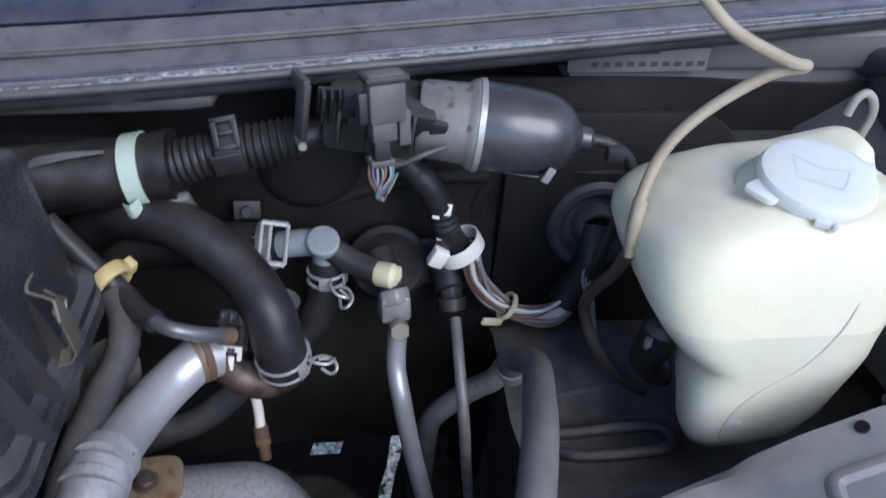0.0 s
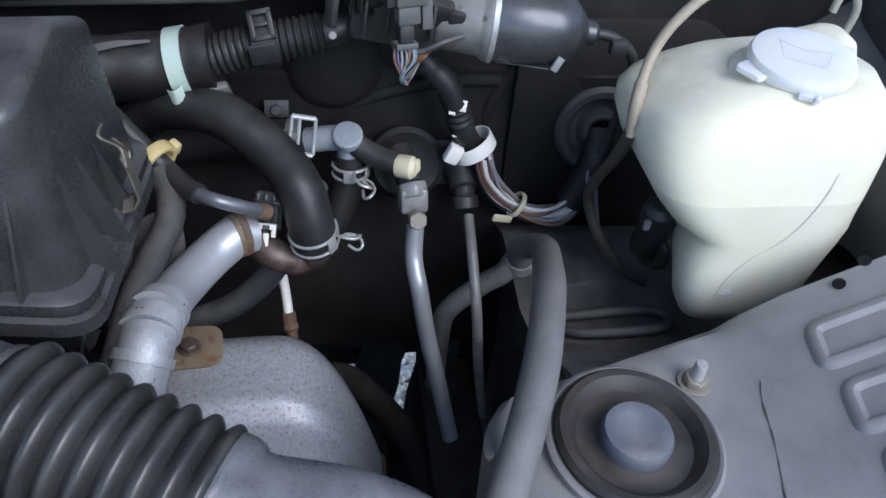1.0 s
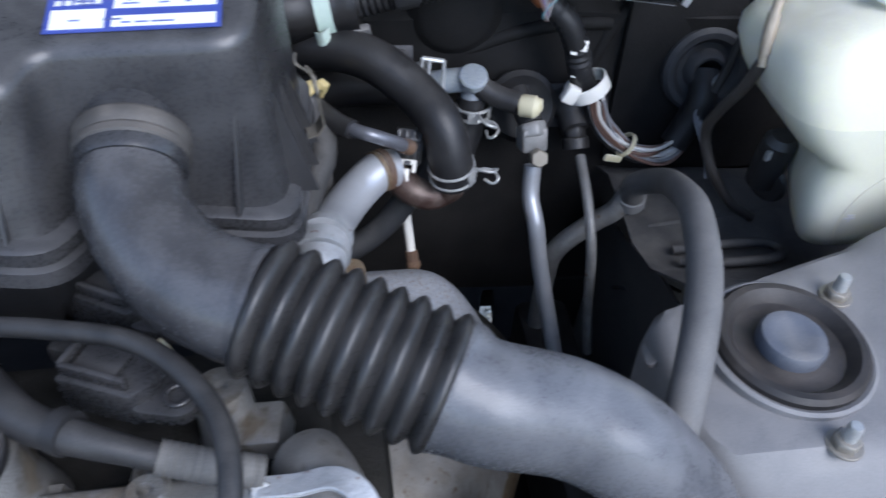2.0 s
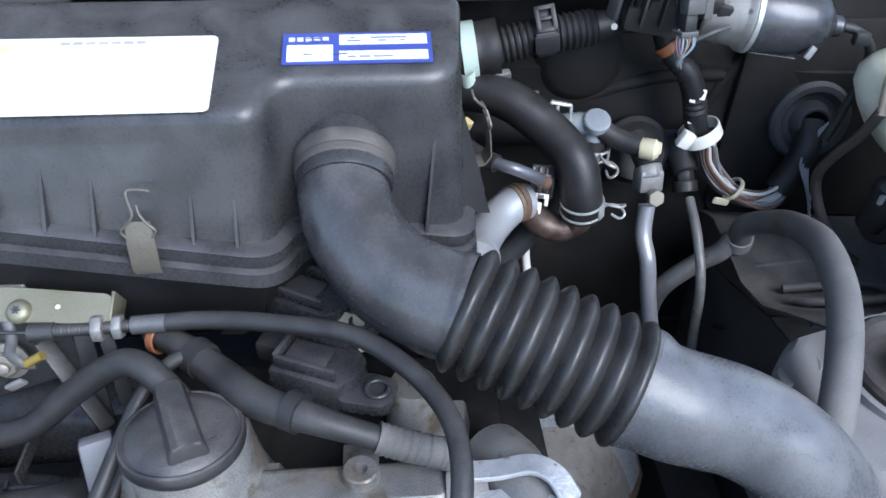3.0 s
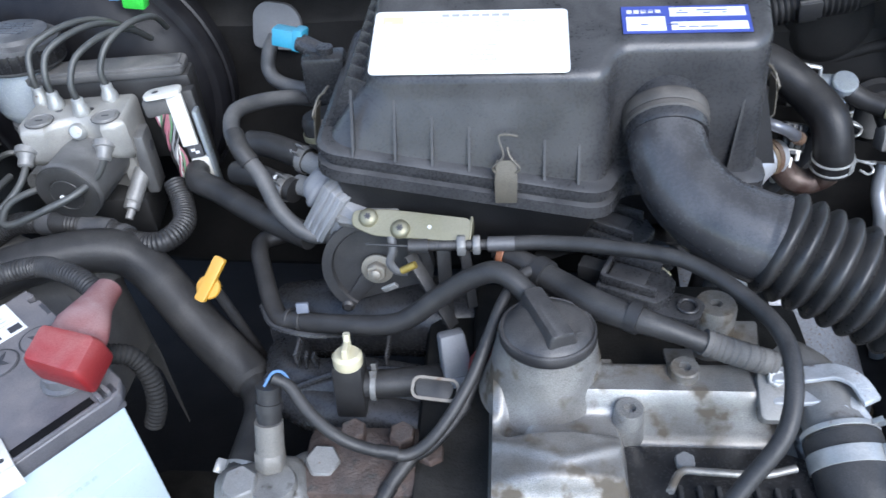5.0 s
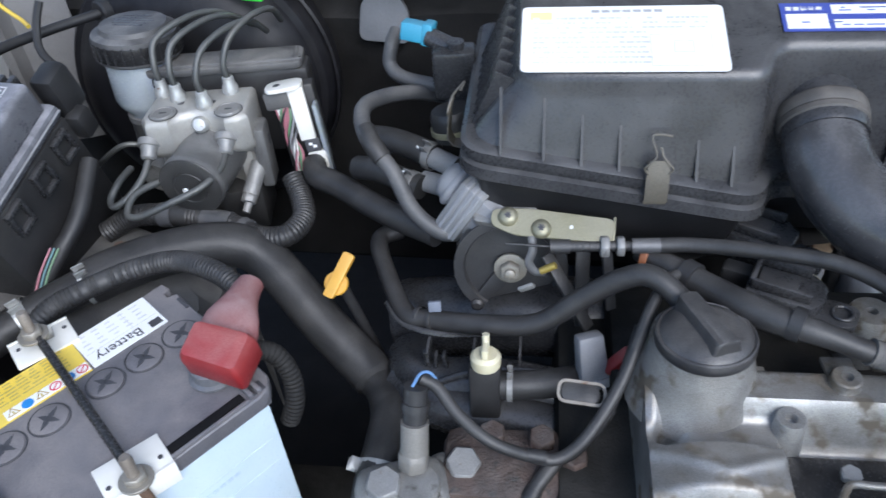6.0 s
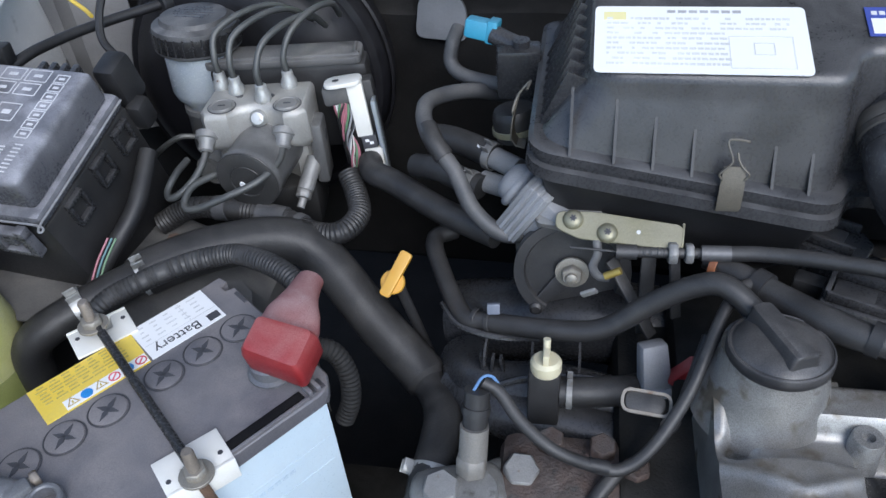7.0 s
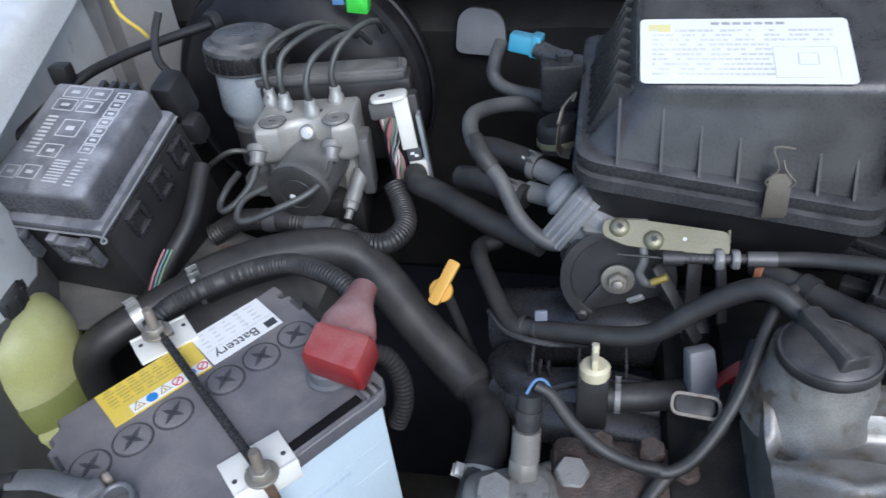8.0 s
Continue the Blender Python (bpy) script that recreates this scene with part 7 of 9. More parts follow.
def steering_reservoir():
    r = thing("power_steering_reservoir", (-0.955, 0.20, 0.76), "yellowed translucent power steering reservoir with black ribbed cap", "reservoir")
    m = pose(-0.981, 0.207, 0.808) @ Matrix.Diagonal((0.82, 0.82, 1.0, 1.0))
    mc = m @ Matrix.Diagonal((1.12, 1.12, 1.0, 1.0))
    part("body", put(lathe([(0, -0.075), (0.050, -0.075), (0.062, -0.066), (0.0655, -0.045), (0.0675, -0.040), (0.0675, -0.034), (0.0660, -0.030), (0.0680, -0.010), (0.0690, 0.015), (0.0680, 0.036), (0.0640, 0.056), (0.0560, 0.072), (0.0440, 0.083), (0.0340, 0.087)], 56), m), PSYELLOW, r)
    part("fluid_band", put(lathe([(0.0668, -0.029), (0.0684, -0.024), (0.0697, -0.008), (0.0700, 0.006), (0.0692, 0.008)], 56), m), PSFLUID, r, "darker band of fluid behind the wall")
    cap = part("cap", put(lathe([(0.030, 0.085), (0.0335, 0.087), (0.0335, 0.104), (0.0305, 0.108), (0.012, 0.1095), (0, 0.1095)], 44), mc), GLOSSDUST, r, "black ribbed plastic cap")
    part("ribs", put(join(*[box(0.004, 0.004, 0.016, 0.001, at=(0.0335 * math.cos(a), 0.0335 * math.sin(a), 0.0875)) for a in [2 * math.pi * k / 16 for k in range(16)]]), mc), GLOSSDUST, cap)


PSFLUID = surf("olive_fluid_band", (0.22, 0.24, 0.07), (0.28, 0.30, 0.10), rough=0.35, dust=0.2, bump=0.05)
steering_reservoir()


def dipstick():
    d = thing("dipstick", (-0.585, 0.294, 0.80), "yellow-orange plastic oil dipstick handle", "dipstick")
    part("handle", put(join(prism(rounded([(-0.005, -0.020), (0.005, -0.020), (0.0055, 0.024), (-0.0055, 0.024)], 0.003), -0.003, 0.003, 0.001), disc((0, -0.006, -0.008), (0, -0.006, 1), 0.011, 0.006, 20)), pose(-0.585, 0.294, 0.872, 42, 16, -20)), ORANGE, d)
    part("rod", rod((-0.585, 0.297, 0.866), (-0.56, 0.32, 0.72), 0.005), PLASTIC2, d)


dipstick()


def purge_valve():
    p = thing("purge_valve", (-0.447, 0.215, 0.80), "black plastic valve with cream coloured cap", "valve")
    part("body", put(box(0.026, 0.024, 0.055, 0.003), pose(-0.448, 0.210, 0.800, -8, 0, 0)), PLASTIC2, p)
    part("cap", put(join(lathe([(0.0115, 0), (0.0125, 0.002), (0.0125, 0.010), (0.010, 0.013), (0, 0.013)], 24), box(0.005, 0.018, 0.012, 0.001, at=(0, 0.0, 0.010)), rod((0, 0.004, 0.015), (0, 0.006, 0.028), 0.003)), pose(-0.447, 0.213, 0.854, -8)), CREAM, p, "cream plastic cap with a tab")
    part("nozzle", tube([(-0.436, 0.214, 0.828), (-0.41, 0.216, 0.828), (-0.385, 0.222, 0.826), (-0.37, 0.24, 0.81)], 0.0125, 16), RUBBER, p)
    clamp((-0.430, 0.214, 0.828), (-0.40, 0.214, 0.828), 0.0125, 0.005, p, mat=STEEL_DULL)


purge_valve()


def water_outlet():
    w = thing("water_outlet", (-0.50, 0.12, 0.76), "dirty cast coolant outlet with hex sensor and bolts", "coolant outlet")
    part("housing", put(join(box(0.075, 0.050, 0.05, 0.016, 3, at=(-0.012, 0.008, 0)), box(0.040, 0.040, 0.036, 0.012, 3, at=(0.030, 0.022, 0)), lathe([(0.018, 0.0), (0.018, 0.050), (0.0165, 0.054), (0, 0.054)], 24)), pose(-0.494, 0.118, 0.772, 0, 0, 15)), ALU_DIRTY, w)
    part("bolt", hexa((-0.4625, 0.146, 0.806), (-0.440, 0.11, 1.0), 0.0145, 0.014), STEEL_DULL, w)
    part("bolt", hexa((-0.5190, 0.116, 0.818), (-0.520, 0.09, 1.0), 0.0145, 0.014), STEEL_DULL, w)
    s = thing("coolant_sensor", (-0.497, 0.137, 0.82), "brass and black coolant temperature sensor with plug", "sensor")
    part("hex_body", join(hexa((-0.498, 0.130, 0.828), (-0.496, 0.155, 0.90), 0.0125, 0.016), rod((-0.497, 0.135, 0.842), (-0.496, 0.145, 0.866), 0.011)), CREAMHEX, s, "tan hexagonal sensor body")
    part("plug", join(rod((-0.496, 0.146, 0.864), (-0.4945, 0.158, 0.892), 0.0095, 18), rod((-0.4955, 0.15, 0.874), (-0.495, 0.153, 0.880), 0.0108, 18)), PLASTIC2, s)
    part("wire", tube([(-0.497, 0.156, 0.893), (-0.491, 0.163, 0.900), (-0.484, 0.165, 0.899), (-0.478, 0.162, 0.891)], 0.0012, 8), WIRES["blue"], s, "thin blue wire")
    mo = pose(-0.379, 0.178, 0.868, 24, 4, -4) @ Matrix.Diagonal((0.78, 0.82, 1, 1))
    oval = rounded([(-0.014, -0.0115), (0.034, -0.0115), (0.034, 0.0115), (-0.014, 0.0115)], 0.0112, 8)
    rings = [[(x, y, z) for x, y in inset(oval, d)] for d, z in ((0.0028, 0.0), (0, 0.0), (0, 0.002), (0.0028, 0.002), (0.0028, 0.0))]
    ob = part("bracket", put(join(loft(rings, caps=False), box(0.0025, 0.008, 0.045, 0, at=(0.0335, -0.006, -0.043))), mo), OVALSTEEL, w, "small oval steel bracket")
    part("bush", put(prism(rounded([(-0.010, -0.009), (0.028, -0.009), (0.028, 0.009), (-0.010, 0.009)], 0.008), -0.004, 0.0008, 0.001), mo), PLASTIC2, ob)


OVALSTEEL = surf("stained_bracket_steel", (0.20, 0.17, 0.14), (0.30, 0.27, 0.23), rough=0.5, metal=0.3, dust=0.3, bump=0.15, rust=0.3, scale=60)
CREAMHEX = surf("tan_hex", (0.17, 0.16, 0.145), (0.25, 0.235, 0.21), rough=0.5, metal=0.3, dust=0.35, bump=0.2)
water_outlet()


def manifold():
    mf = thing("intake_manifold", (-0.46, 0.28, 0.74), "black plastic intake manifold runners under the throttle", "intake manifold")
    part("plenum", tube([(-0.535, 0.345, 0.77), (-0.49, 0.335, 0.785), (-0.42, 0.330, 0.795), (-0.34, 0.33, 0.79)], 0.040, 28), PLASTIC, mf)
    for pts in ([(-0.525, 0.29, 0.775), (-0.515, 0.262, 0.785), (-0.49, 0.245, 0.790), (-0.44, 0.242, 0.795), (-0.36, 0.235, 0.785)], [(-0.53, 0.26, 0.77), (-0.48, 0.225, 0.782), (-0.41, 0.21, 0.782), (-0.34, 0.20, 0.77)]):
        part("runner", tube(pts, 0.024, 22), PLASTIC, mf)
    for x in (-0.50, -0.46, -0.42):
        part("rib", box(0.002, 0.05, 0.012, 0, at=(x, 0.262, 0.826)), PLASTIC, mf)
    inj = part("connector", put(box(0.026, 0.018, 0.044, 0.003, taper=0.85), aim((-0.358, 0.228, 0.822), (-0.366, 0.25, 0.88))), VALVEGREY, mf, "grey injector connector")
    part("flare", put(box(0.030, 0.022, 0.010, 0.003), aim((-0.3575, 0.2265, 0.818), (-0.366, 0.25, 0.88))), VALVEGREY, inj)
    part("lead", tube([(-0.356, 0.222, 0.815), (-0.350, 0.21, 0.80), (-0.345, 0.205, 0.78)], 0.0035, 8), RUBBER_CLEAN, inj)
    for pts, r in (([(-0.545, 0.30, 0.835), (-0.525, 0.268, 0.842), (-0.49, 0.256, 0.843), (-0.455, 0.262, 0.838)], 0.003), ([(-0.50, 0.225, 0.810), (-0.46, 0.232, 0.822), (-0.41, 0.236, 0.822), (-0.36, 0.232, 0.81)], 0.003)):
        part("lip", tube(pts, r, 8), PLASTIC, mf)
    for x, y in ((-0.503, 0.248), (-0.495, 0.246), (-0.484, 0.245), (-0.43, 0.235)):
        part("tab", put(box(0.003, 0.008, 0.018, 0.0008), pose(x, y, 0.812, 0, 10 * math.sin(x * 900), 0)), PLASTIC, mf)
    part("red_clip", put(box(0.018, 0.014, 0.040, 0.003), pose(-0.341, 0.232, 0.832, 20, 20, 0)), RED, mf, "red connector half hidden")
    ex = thing("exhaust_flange", (-0.42, 0.14, 0.74), "brown rusty engine flange", "flange")
    part("flange", put(box(0.12, 0.07, 0.06, 0.012), pose(-0.42, 0.150, 0.755)), RUSTY2, ex)
    for x, y in ((-0.44, 0.17), (-0.40, 0.168), (-0.375, 0.15)):
        part("bolt", hexa((x, y, 0.814), (x, y, 2), 0.011, 0.012), RUSTY2, ex)
    for x, y in ((-0.362, 0.095), (-0.340, 0.09)):
        part("bolt", hexa((x, y, 0.80), (x, y, 2), 0.009, 0.016), STEEL_DULL, ex)


RUSTY2 = surf("brown_engine_metal", (0.045, 0.028, 0.023), (0.105, 0.066, 0.052), rough=0.7, metal=0.2, dust=0.25, bump=0.6, scale=60, rust=0.4, rustc=(0.02, 0.017, 0.016))
manifold()


# ---- heat shield side ----
SHIELD_DIRTY = surf("dirt_crusted_shield", (0.22, 0.205, 0.185), (0.33, 0.315, 0.29), rough=0.6, metal=0.15, dust=0.5, dustc=(0.33, 0.29, 0.24), bump=0.25, rust=0.35, rustc=(0.15, 0.11, 0.08), scale=70)


def heat_shield():
    h = thing("heat_shield", (-0.03, 0.36, 0.72), "galvanised exhaust heat shield, stained with light rust", "heat shield")

    def skin(a, b):
        """The pressed dome: a across the car, b towards the nose."""
        r = max(0.0, (a - 0.55) / 0.45)
        f = max(0.0, (0.11 - b) / 0.11)
        x = -0.105 + (0.178 - 0.055 * max(0.0, (b - 0.45) / 0.55)) * a
        y = 0.424 - 0.235 * b - 0.05 * r ** 2.2 * max(0.0, 1 - b * 1.6)
        z = 0.834 - 0.028 * b - 0.085 * r ** 2.4 - 0.016 * f ** 2 - 0.08 * max(0.0, (b - 0.78) / 0.22) ** 2 + 0.006 * math.sin(a * 3.1)
        z -= 0.010 * max(0.0, min(1.0, (b - 0.29) / 0.04)) * (1 - r)
        return x, y, z
    part("shell", sheet([[skin(k / 30, j / 34) for j in range(20)] for k in range(31)], 0.0015), SHIELD, h)
    part("front_shell", sheet([[skin(k / 30, j / 34) for j in range(19, 35)] for k in range(31)], 0.0015), SHIELD_DIRTY, h, "dirt-crusted front of the shield")
    part("rolled_edge", sheet([[Vector(skin(k / 30, 0)) + Vector((0, dy, dz)) for k in range(31)] for dy, dz in ((0, 0), (0.004, -0.004), (0.005, -0.014), (0.004, -0.07))], 0.0015), SHIELD, h)
    part("side_edge", sheet([[Vector(skin(1, j / 34)) + Vector((dx, 0, dz)) for j in range(35)] for dx, dz in ((0, 0), (0.004, -0.006), (0.005, -0.025), (0.003, -0.08))], 0.0015), RUSTEAR, h, "rusty side edge of the shield")
    ear = part("ear", put(prism(rounded([(-0.022, -0.015), (0.022, -0.015), (0.022, 0.016), (-0.02, 0.016)], 0.010), 0, 0.003, 0.001), pose(-0.067, 0.403, 0.8365, 10, 3, 5) @ Matrix.Diagonal((1.12, 1.15, 1, 1))), RUSTEAR, h, "rusty yellow-brown bracket ear")
    part("bolt", join(hexa((-0.066, 0.402, 0.8405), (-0.066, 0.39, 1.2), 0.0066, 0.005), disc((-0.066, 0.402, 0.8400), (-0.066, 0.39, 1.2), 0.0085, 0.0015)), BRONZE, ear, "dark rusty bolt")
    site(ENGINE_SIDE)
    s = thing("oxygen_sensor_lead", (0.0, 0.57, 0.68), "pale sleeved sensor lead going down behind the shield", "cable")
    part("sleeve", tube([(-0.004, 0.560, 0.800), (-0.005, 0.585, 0.765), (-0.005, 0.588, 0.738), (-0.003, 0.580, 0.716), (-0.0022, 0.572, 0.704)], 0.0050, 10), WHITEPL, s)
    part("end", join(tube([(-0.0022, 0.572, 0.705), (-0.001, 0.566, 0.694)], 0.0072, 14, 2), hexa((-0.001, 0.566, 0.695), (0.001, 0.556, 0.676), 0.0085, 0.007), tube([(0.0, 0.562, 0.689), (0.001, 0.556, 0.676)], 0.0058, 12, 2)), RUSTY, s)
    site(SHIELD_SIDE)
    g = thing("engine_mount", (0.02, 0.44, 0.60), "black engine mount and bracket low behind the heat shield", "engine mount")
    part("bracket", put(box(0.10, 0.05, 0.04, 0.01), pose(-0.02, 0.445, 0.70, 0, 8, 20)), DARKMETAL, g)
    part("rubber", put(lathe([(0, 0), (0.035, 0), (0.04, 0.01), (0.034, 0.03), (0.04, 0.05), (0.03, 0.06), (0, 0.06)], 28), pose(0.06, 0.45, 0.56)), RUBBER_CLEAN, g)
    part("arm", tube([(0.02, 0.46, 0.73), (0.06, 0.47, 0.70), (0.11, 0.44, 0.64), (0.13, 0.38, 0.58)], 0.014, 14), DARKMETAL, g)
    part("bolt", hexa((-0.03, 0.447, 0.742), (-0.03, 0.44, 2), 0.009, 0.01), STEEL_DULL, g)
    d = thing("drive_shaft", (0.08, 0.3, 0.45), "black drive shaft and rubber boot low in the bay", "drive shaft")
    part("shaft", rod((-0.05, 0.30, 0.46), (0.30, 0.33, 0.44), 0.013, 16), DARKMETAL, d)
    part("boot", tube([(0.02, 0.305, 0.455), (0.07, 0.31, 0.45), (0.12, 0.315, 0.449)], 0.036, 22, 20, lambda s_, t_: 1.0 - 0.35 * s_ / t_ + 0.10 * math.sin(s_ * 420)), RUBBER_CLEAN, d)


site(SHIELD_SIDE)
heat_shield()
site(ENGINE_SIDE)


def engine_corner():
    """Aluminium brace, coolant housing and radiator hose at the engine's corner."""
    c = thing("engine_brace", (-0.10, 0.15, 0.86), "bare bent aluminium brace at the engine's corner", "bracket")

    def strip(pts, w, th):
        p = catmull(pts, 6)
        rings = []
        for i, q in enumerate(p):
            t = (p[min(i + 1, len(p) - 1)] - p[max(i - 1, 0)]).normalized()
            s = t.cross(Vector((0, 0, 1))).normalized() * w / 2
            up = Vector((0, 0, th / 2))
            rings.append([q - s - up, q + s - up, q + s + up, q - s + up])
        return bevelled(loft(rings), 0.0008, 1)
    part("upper_strap", strip([(-0.125, 0.172, 0.897), (-0.104, 0.170, 0.900), (-0.085, 0.168, 0.906), (-0.072, 0.160, 0.906), (-0.064, 0.146, 0.900)], 0.014, 0.004), SILVERWORN, c)
    part("lower_strap", strip([(-0.125, 0.160, 0.886), (-0.108, 0.158, 0.888), (-0.090, 0.156, 0.893), (-0.076, 0.148, 0.894), (-0.066, 0.134, 0.886)], 0.012, 0.004), SILVERWORN, c)
    part("flange", put(prism(rounded([(-0.016, -0.020), (0.012, -0.020), (0.010, 0.016), (-0.014, 0.018)], 0.006), 0, 0.010, 0.002), pose(-0.120, 0.165, 0.880, 20, 0, 0)), ALU_DIRTY, c)
    part("bolt", hexa((-0.122, 0.172, 0.892), (-0.122, 0.12, 0.99), 0.007, 0.007), STEEL, c)
    p = thing("radiator_hose", (-0.085, 0.09, 0.76), "black radiator hose with a steel clamp on an aluminium outlet", "hose")
    part("outlet", tube([(-0.100, 0.205, 0.868), (-0.092, 0.185, 0.876), (-0.084, 0.160, 0.876), (-0.080, 0.130, 0.870)], 0.0225, 26), ALU_DIRTY, p)
    part("hose", tube([(-0.081, 0.135, 0.872), (-0.078, 0.10, 0.862), (-0.074, 0.06, 0.84), (-0.072, 0.0, 0.80)], 0.0265, 28), RUBBER, p)
    clamp((-0.0800, 0.124, 0.870), (-0.079, 0.108, 0.865), 0.0265, 0.012, p, top=(0.7, -0.3, 0.8))
    clamp((-0.0815, 0.140, 0.8735), (-0.081, 0.130, 0.871), 0.0255, 0.004, p, top=(0.7, -0.3, 0.8), mat=STEEL)
    part("lug", put(bevelled(prism([(-0.016, -0.016), (0.014, -0.014), (0.012, 0.016), (-0.018, 0.014)], -0.05, 0.004, 0), 0.003, 2), pose(-0.128, 0.236, 0.868, 10, -8, -12)), ALU, p, "cast lug beside the loom")
    b = thing("side_casting", (-0.10, 0.12, 0.78), "dirty cast edge with bolts beside the valve cover", "casting")
    part("rail", tube([(-0.105, 0.20, 0.842), (-0.096, 0.165, 0.838), (-0.092, 0.12, 0.832), (-0.094, 0.06, 0.826)], 0.009, 12, 10, lambda s, t: 1 + 0.15 * math.sin(s * 300)), ALU_DIRTY, b)
    for y in (0.175, 0.125, 0.085):
        part("bolt", hexa((-0.094, y, 0.838), (-0.094, y - 0.1, 1.2), 0.0068, 0.008), STEEL_DULL, b)


engine_corner()


# ---- firewall furniture ----
def wiper_motor():
    w = thing("wiper_motor", (0.20, 0.62, 0.95), "dark cylindrical wiper motor with a bright seam band under the cowl", "wiper motor")
    a, b = (0.160, 0.620, 0.994), (0.284, 0.602, 0.986)
    ma = aim(a, b)
    part("can", put(lathe([(0, 0.018), (0.0340, 0.018), (0.0348, 0.020), (0.0342, 0.050), (0.0325, 0.070), (0.0300, 0.080), (0.025, 0.089), (0.017, 0.096), (0.0125, 0.099), (0.0105, 0.101), (0.0100, 0.108), (0.007, 0.111), (0, 0.111)], 56), ma), MOTORCAN, w)
    part("drum", put(lathe([(0, -0.028), (0.0280, -0.028), (0.0300, -0.024), (0.0318, 0.008), (0.0325, 0.010), (0.0356, 0.014), (0.0356, 0.017), (0.0340, 0.018)], 56), ma), ALU_DIRTY, w, "scuffed aluminium motor drum")
    part("band", put(lathe([(0.0340, 0.0165), (0.0366, 0.017), (0.0366, 0.0215), (0.0344, 0.022)], 56), ma), STEEL, w, "bright steel seam band")
    ang = math.radians(205)
    for k in range(11):
        part("bar", put(put(box(0.0042, 0.0034, 0.0003, 0), pose(0.0347 * math.cos(ang), 0.0347 * math.sin(ang), 0.030 + 0.0042 * k) @ pose(0, 0, 0, 0, 0, 205) @ pose(0, 0, 0, 0, 90, 0)), ma @ pose(0, 0, 0, 0, 0, 45)), INKGREY, w)
    gh = part("gear_housing", put(box(0.080, 0.06, 0.044, 0.008), pose(0.100, 0.636, 0.970, 0, 5, -10)), ALU_DARK, w, "dark gear housing")
    for k in range(4):
        part("fin", put(box(0.003, 0.014, 0.030, 0.001), pose(0.070 + 0.018 * k, 0.604 - 0.003 * k, 0.985, 0, 5, -10)), ALU_DARK, gh)
    part("arm", put(join(box(0.040, 0.014, 0.008, 0.002), box(0.010, 0.012, 0.020, 0.002, at=(-0.020, 0, -0.006)), box(0.008, 0.010, 0.014, 0.002, at=(0.010, -0.006, -0.004))), pose(0.098, 0.606, 1.014, 0, 4, 5)), PLASTIC2, w)
    part("relay", put(join(box(0.026, 0.020, 0.022, 0.003), box(0.014, 0.010, 0.030, 0.002, at=(0.016, -0.006, -0.012))), pose(0.128, 0.606, 0.996, 10, 8, -6)), PLASTIC2, w, "black plastic relay")
    part("rib_plate", put(join(*[box(0.0025, 0.012, 0.026, 0.0006, at=(0.006 * k, 0, 0)) for k in range(4)], box(0.026, 0.003, 0.026, 0.001, at=(0.009, 0.006, 0))), pose(0.058, 0.612, 1.002, 14, 5, 4)), PLASTIC2, w, "ribbed black plastic guard")
    part("bolt", hexa((0.104, 0.592, 1.018), (0.104, 0.4, 1.2), 0.0036, 0.005), BRASSY, w)
    c = thing("wiper_connector", (0.09, 0.585, 0.98), "black double connector with thin coloured wires at the wiper motor", "connector")
    mc = aim((0.103, 0.566, 1.024), (0.100, 0.578, 1.079))
    part("shell", put(box(0.026, 0.018, 0.034, 0.002, at=(0.001, 0, 0.004)), mc), CTLLID, c)
    part("collar", put(box(0.031, 0.022, 0.005, 0.0012, at=(0.001, 0, 0.032)), mc), PLASTIC2, c)
    part("neck", put(box(0.018, 0.014, 0.014, 0.0015, at=(0.003, -0.001, -0.010)), mc), CTLLID, c)
    part("plug", put(box(0.009, 0.012, 0.026, 0.0015, at=(-0.013, -0.004, -0.016)), mc), CTLLID, c)
    part("plug", put(box(0.012, 0.014, 0.016, 0.0015, at=(0.004, -0.005, -0.026)), mc), PLASTIC2, c)
    part("side_lug", put(box(0.007, 0.010, 0.022, 0.001, at=(0.017, 0.0, 0.004)), mc), PLASTIC2, c)
    part("foot", put(box(0.018, 0.016, 0.005, 0.001, at=(0.004, -0.006, -0.030)), mc), CTLLID, c)
    for x, y, z in ((-0.010, -0.010, -0.004), (0.013, -0.010, -0.004), (0.003, -0.009, -0.016)):
        part("lock_tab", put(box(0.004, 0.003, 0.018, 0.0008, at=(x, y, z)), mc), PLASTIC2, c)
    part("slot", put(box(0.008, 0.0006, 0.004, 0, at=(-0.004, -0.0093, 0.030)), mc), INKDARK, c)
    part("white_catch", put(box(0.026, 0.006, 0.022, 0.002), pose(0.138, 0.738, 0.901, -30, 10, 0)), WHITEPL, c, "white plastic catch")
    rnd = random.Random(31)
    for k, col in enumerate(("brown", "violet", "grey", "grey", "black", "brown", "grey", "teal")):
        x = 0.084 + 0.0020 * k
        j = [rnd.uniform(-0.002, 0.002) for _ in range(6)]
        part("wire", tube([(x + 0.008, 0.564, 1.000), (x + j[0] + 0.009, 0.559, 0.986), (0.098 + j[1], 0.558, 0.974 + j[2]), (0.100 + j[3], 0.562, 0.964 + j[4]), (0.105 + j[5], 0.576, 0.960), (0.116, 0.600, 0.960)], 0.0011, 7), WIRES[col], c, "thin %s wire" % col)
    lead = part("lead", tube([(0.102, 0.583, 0.980), (0.116, 0.580, 0.982), (0.132, 0.580, 0.990), (0.15, 0.588, 0.992)], 0.0022, 8), RUBBER_GREY, c)
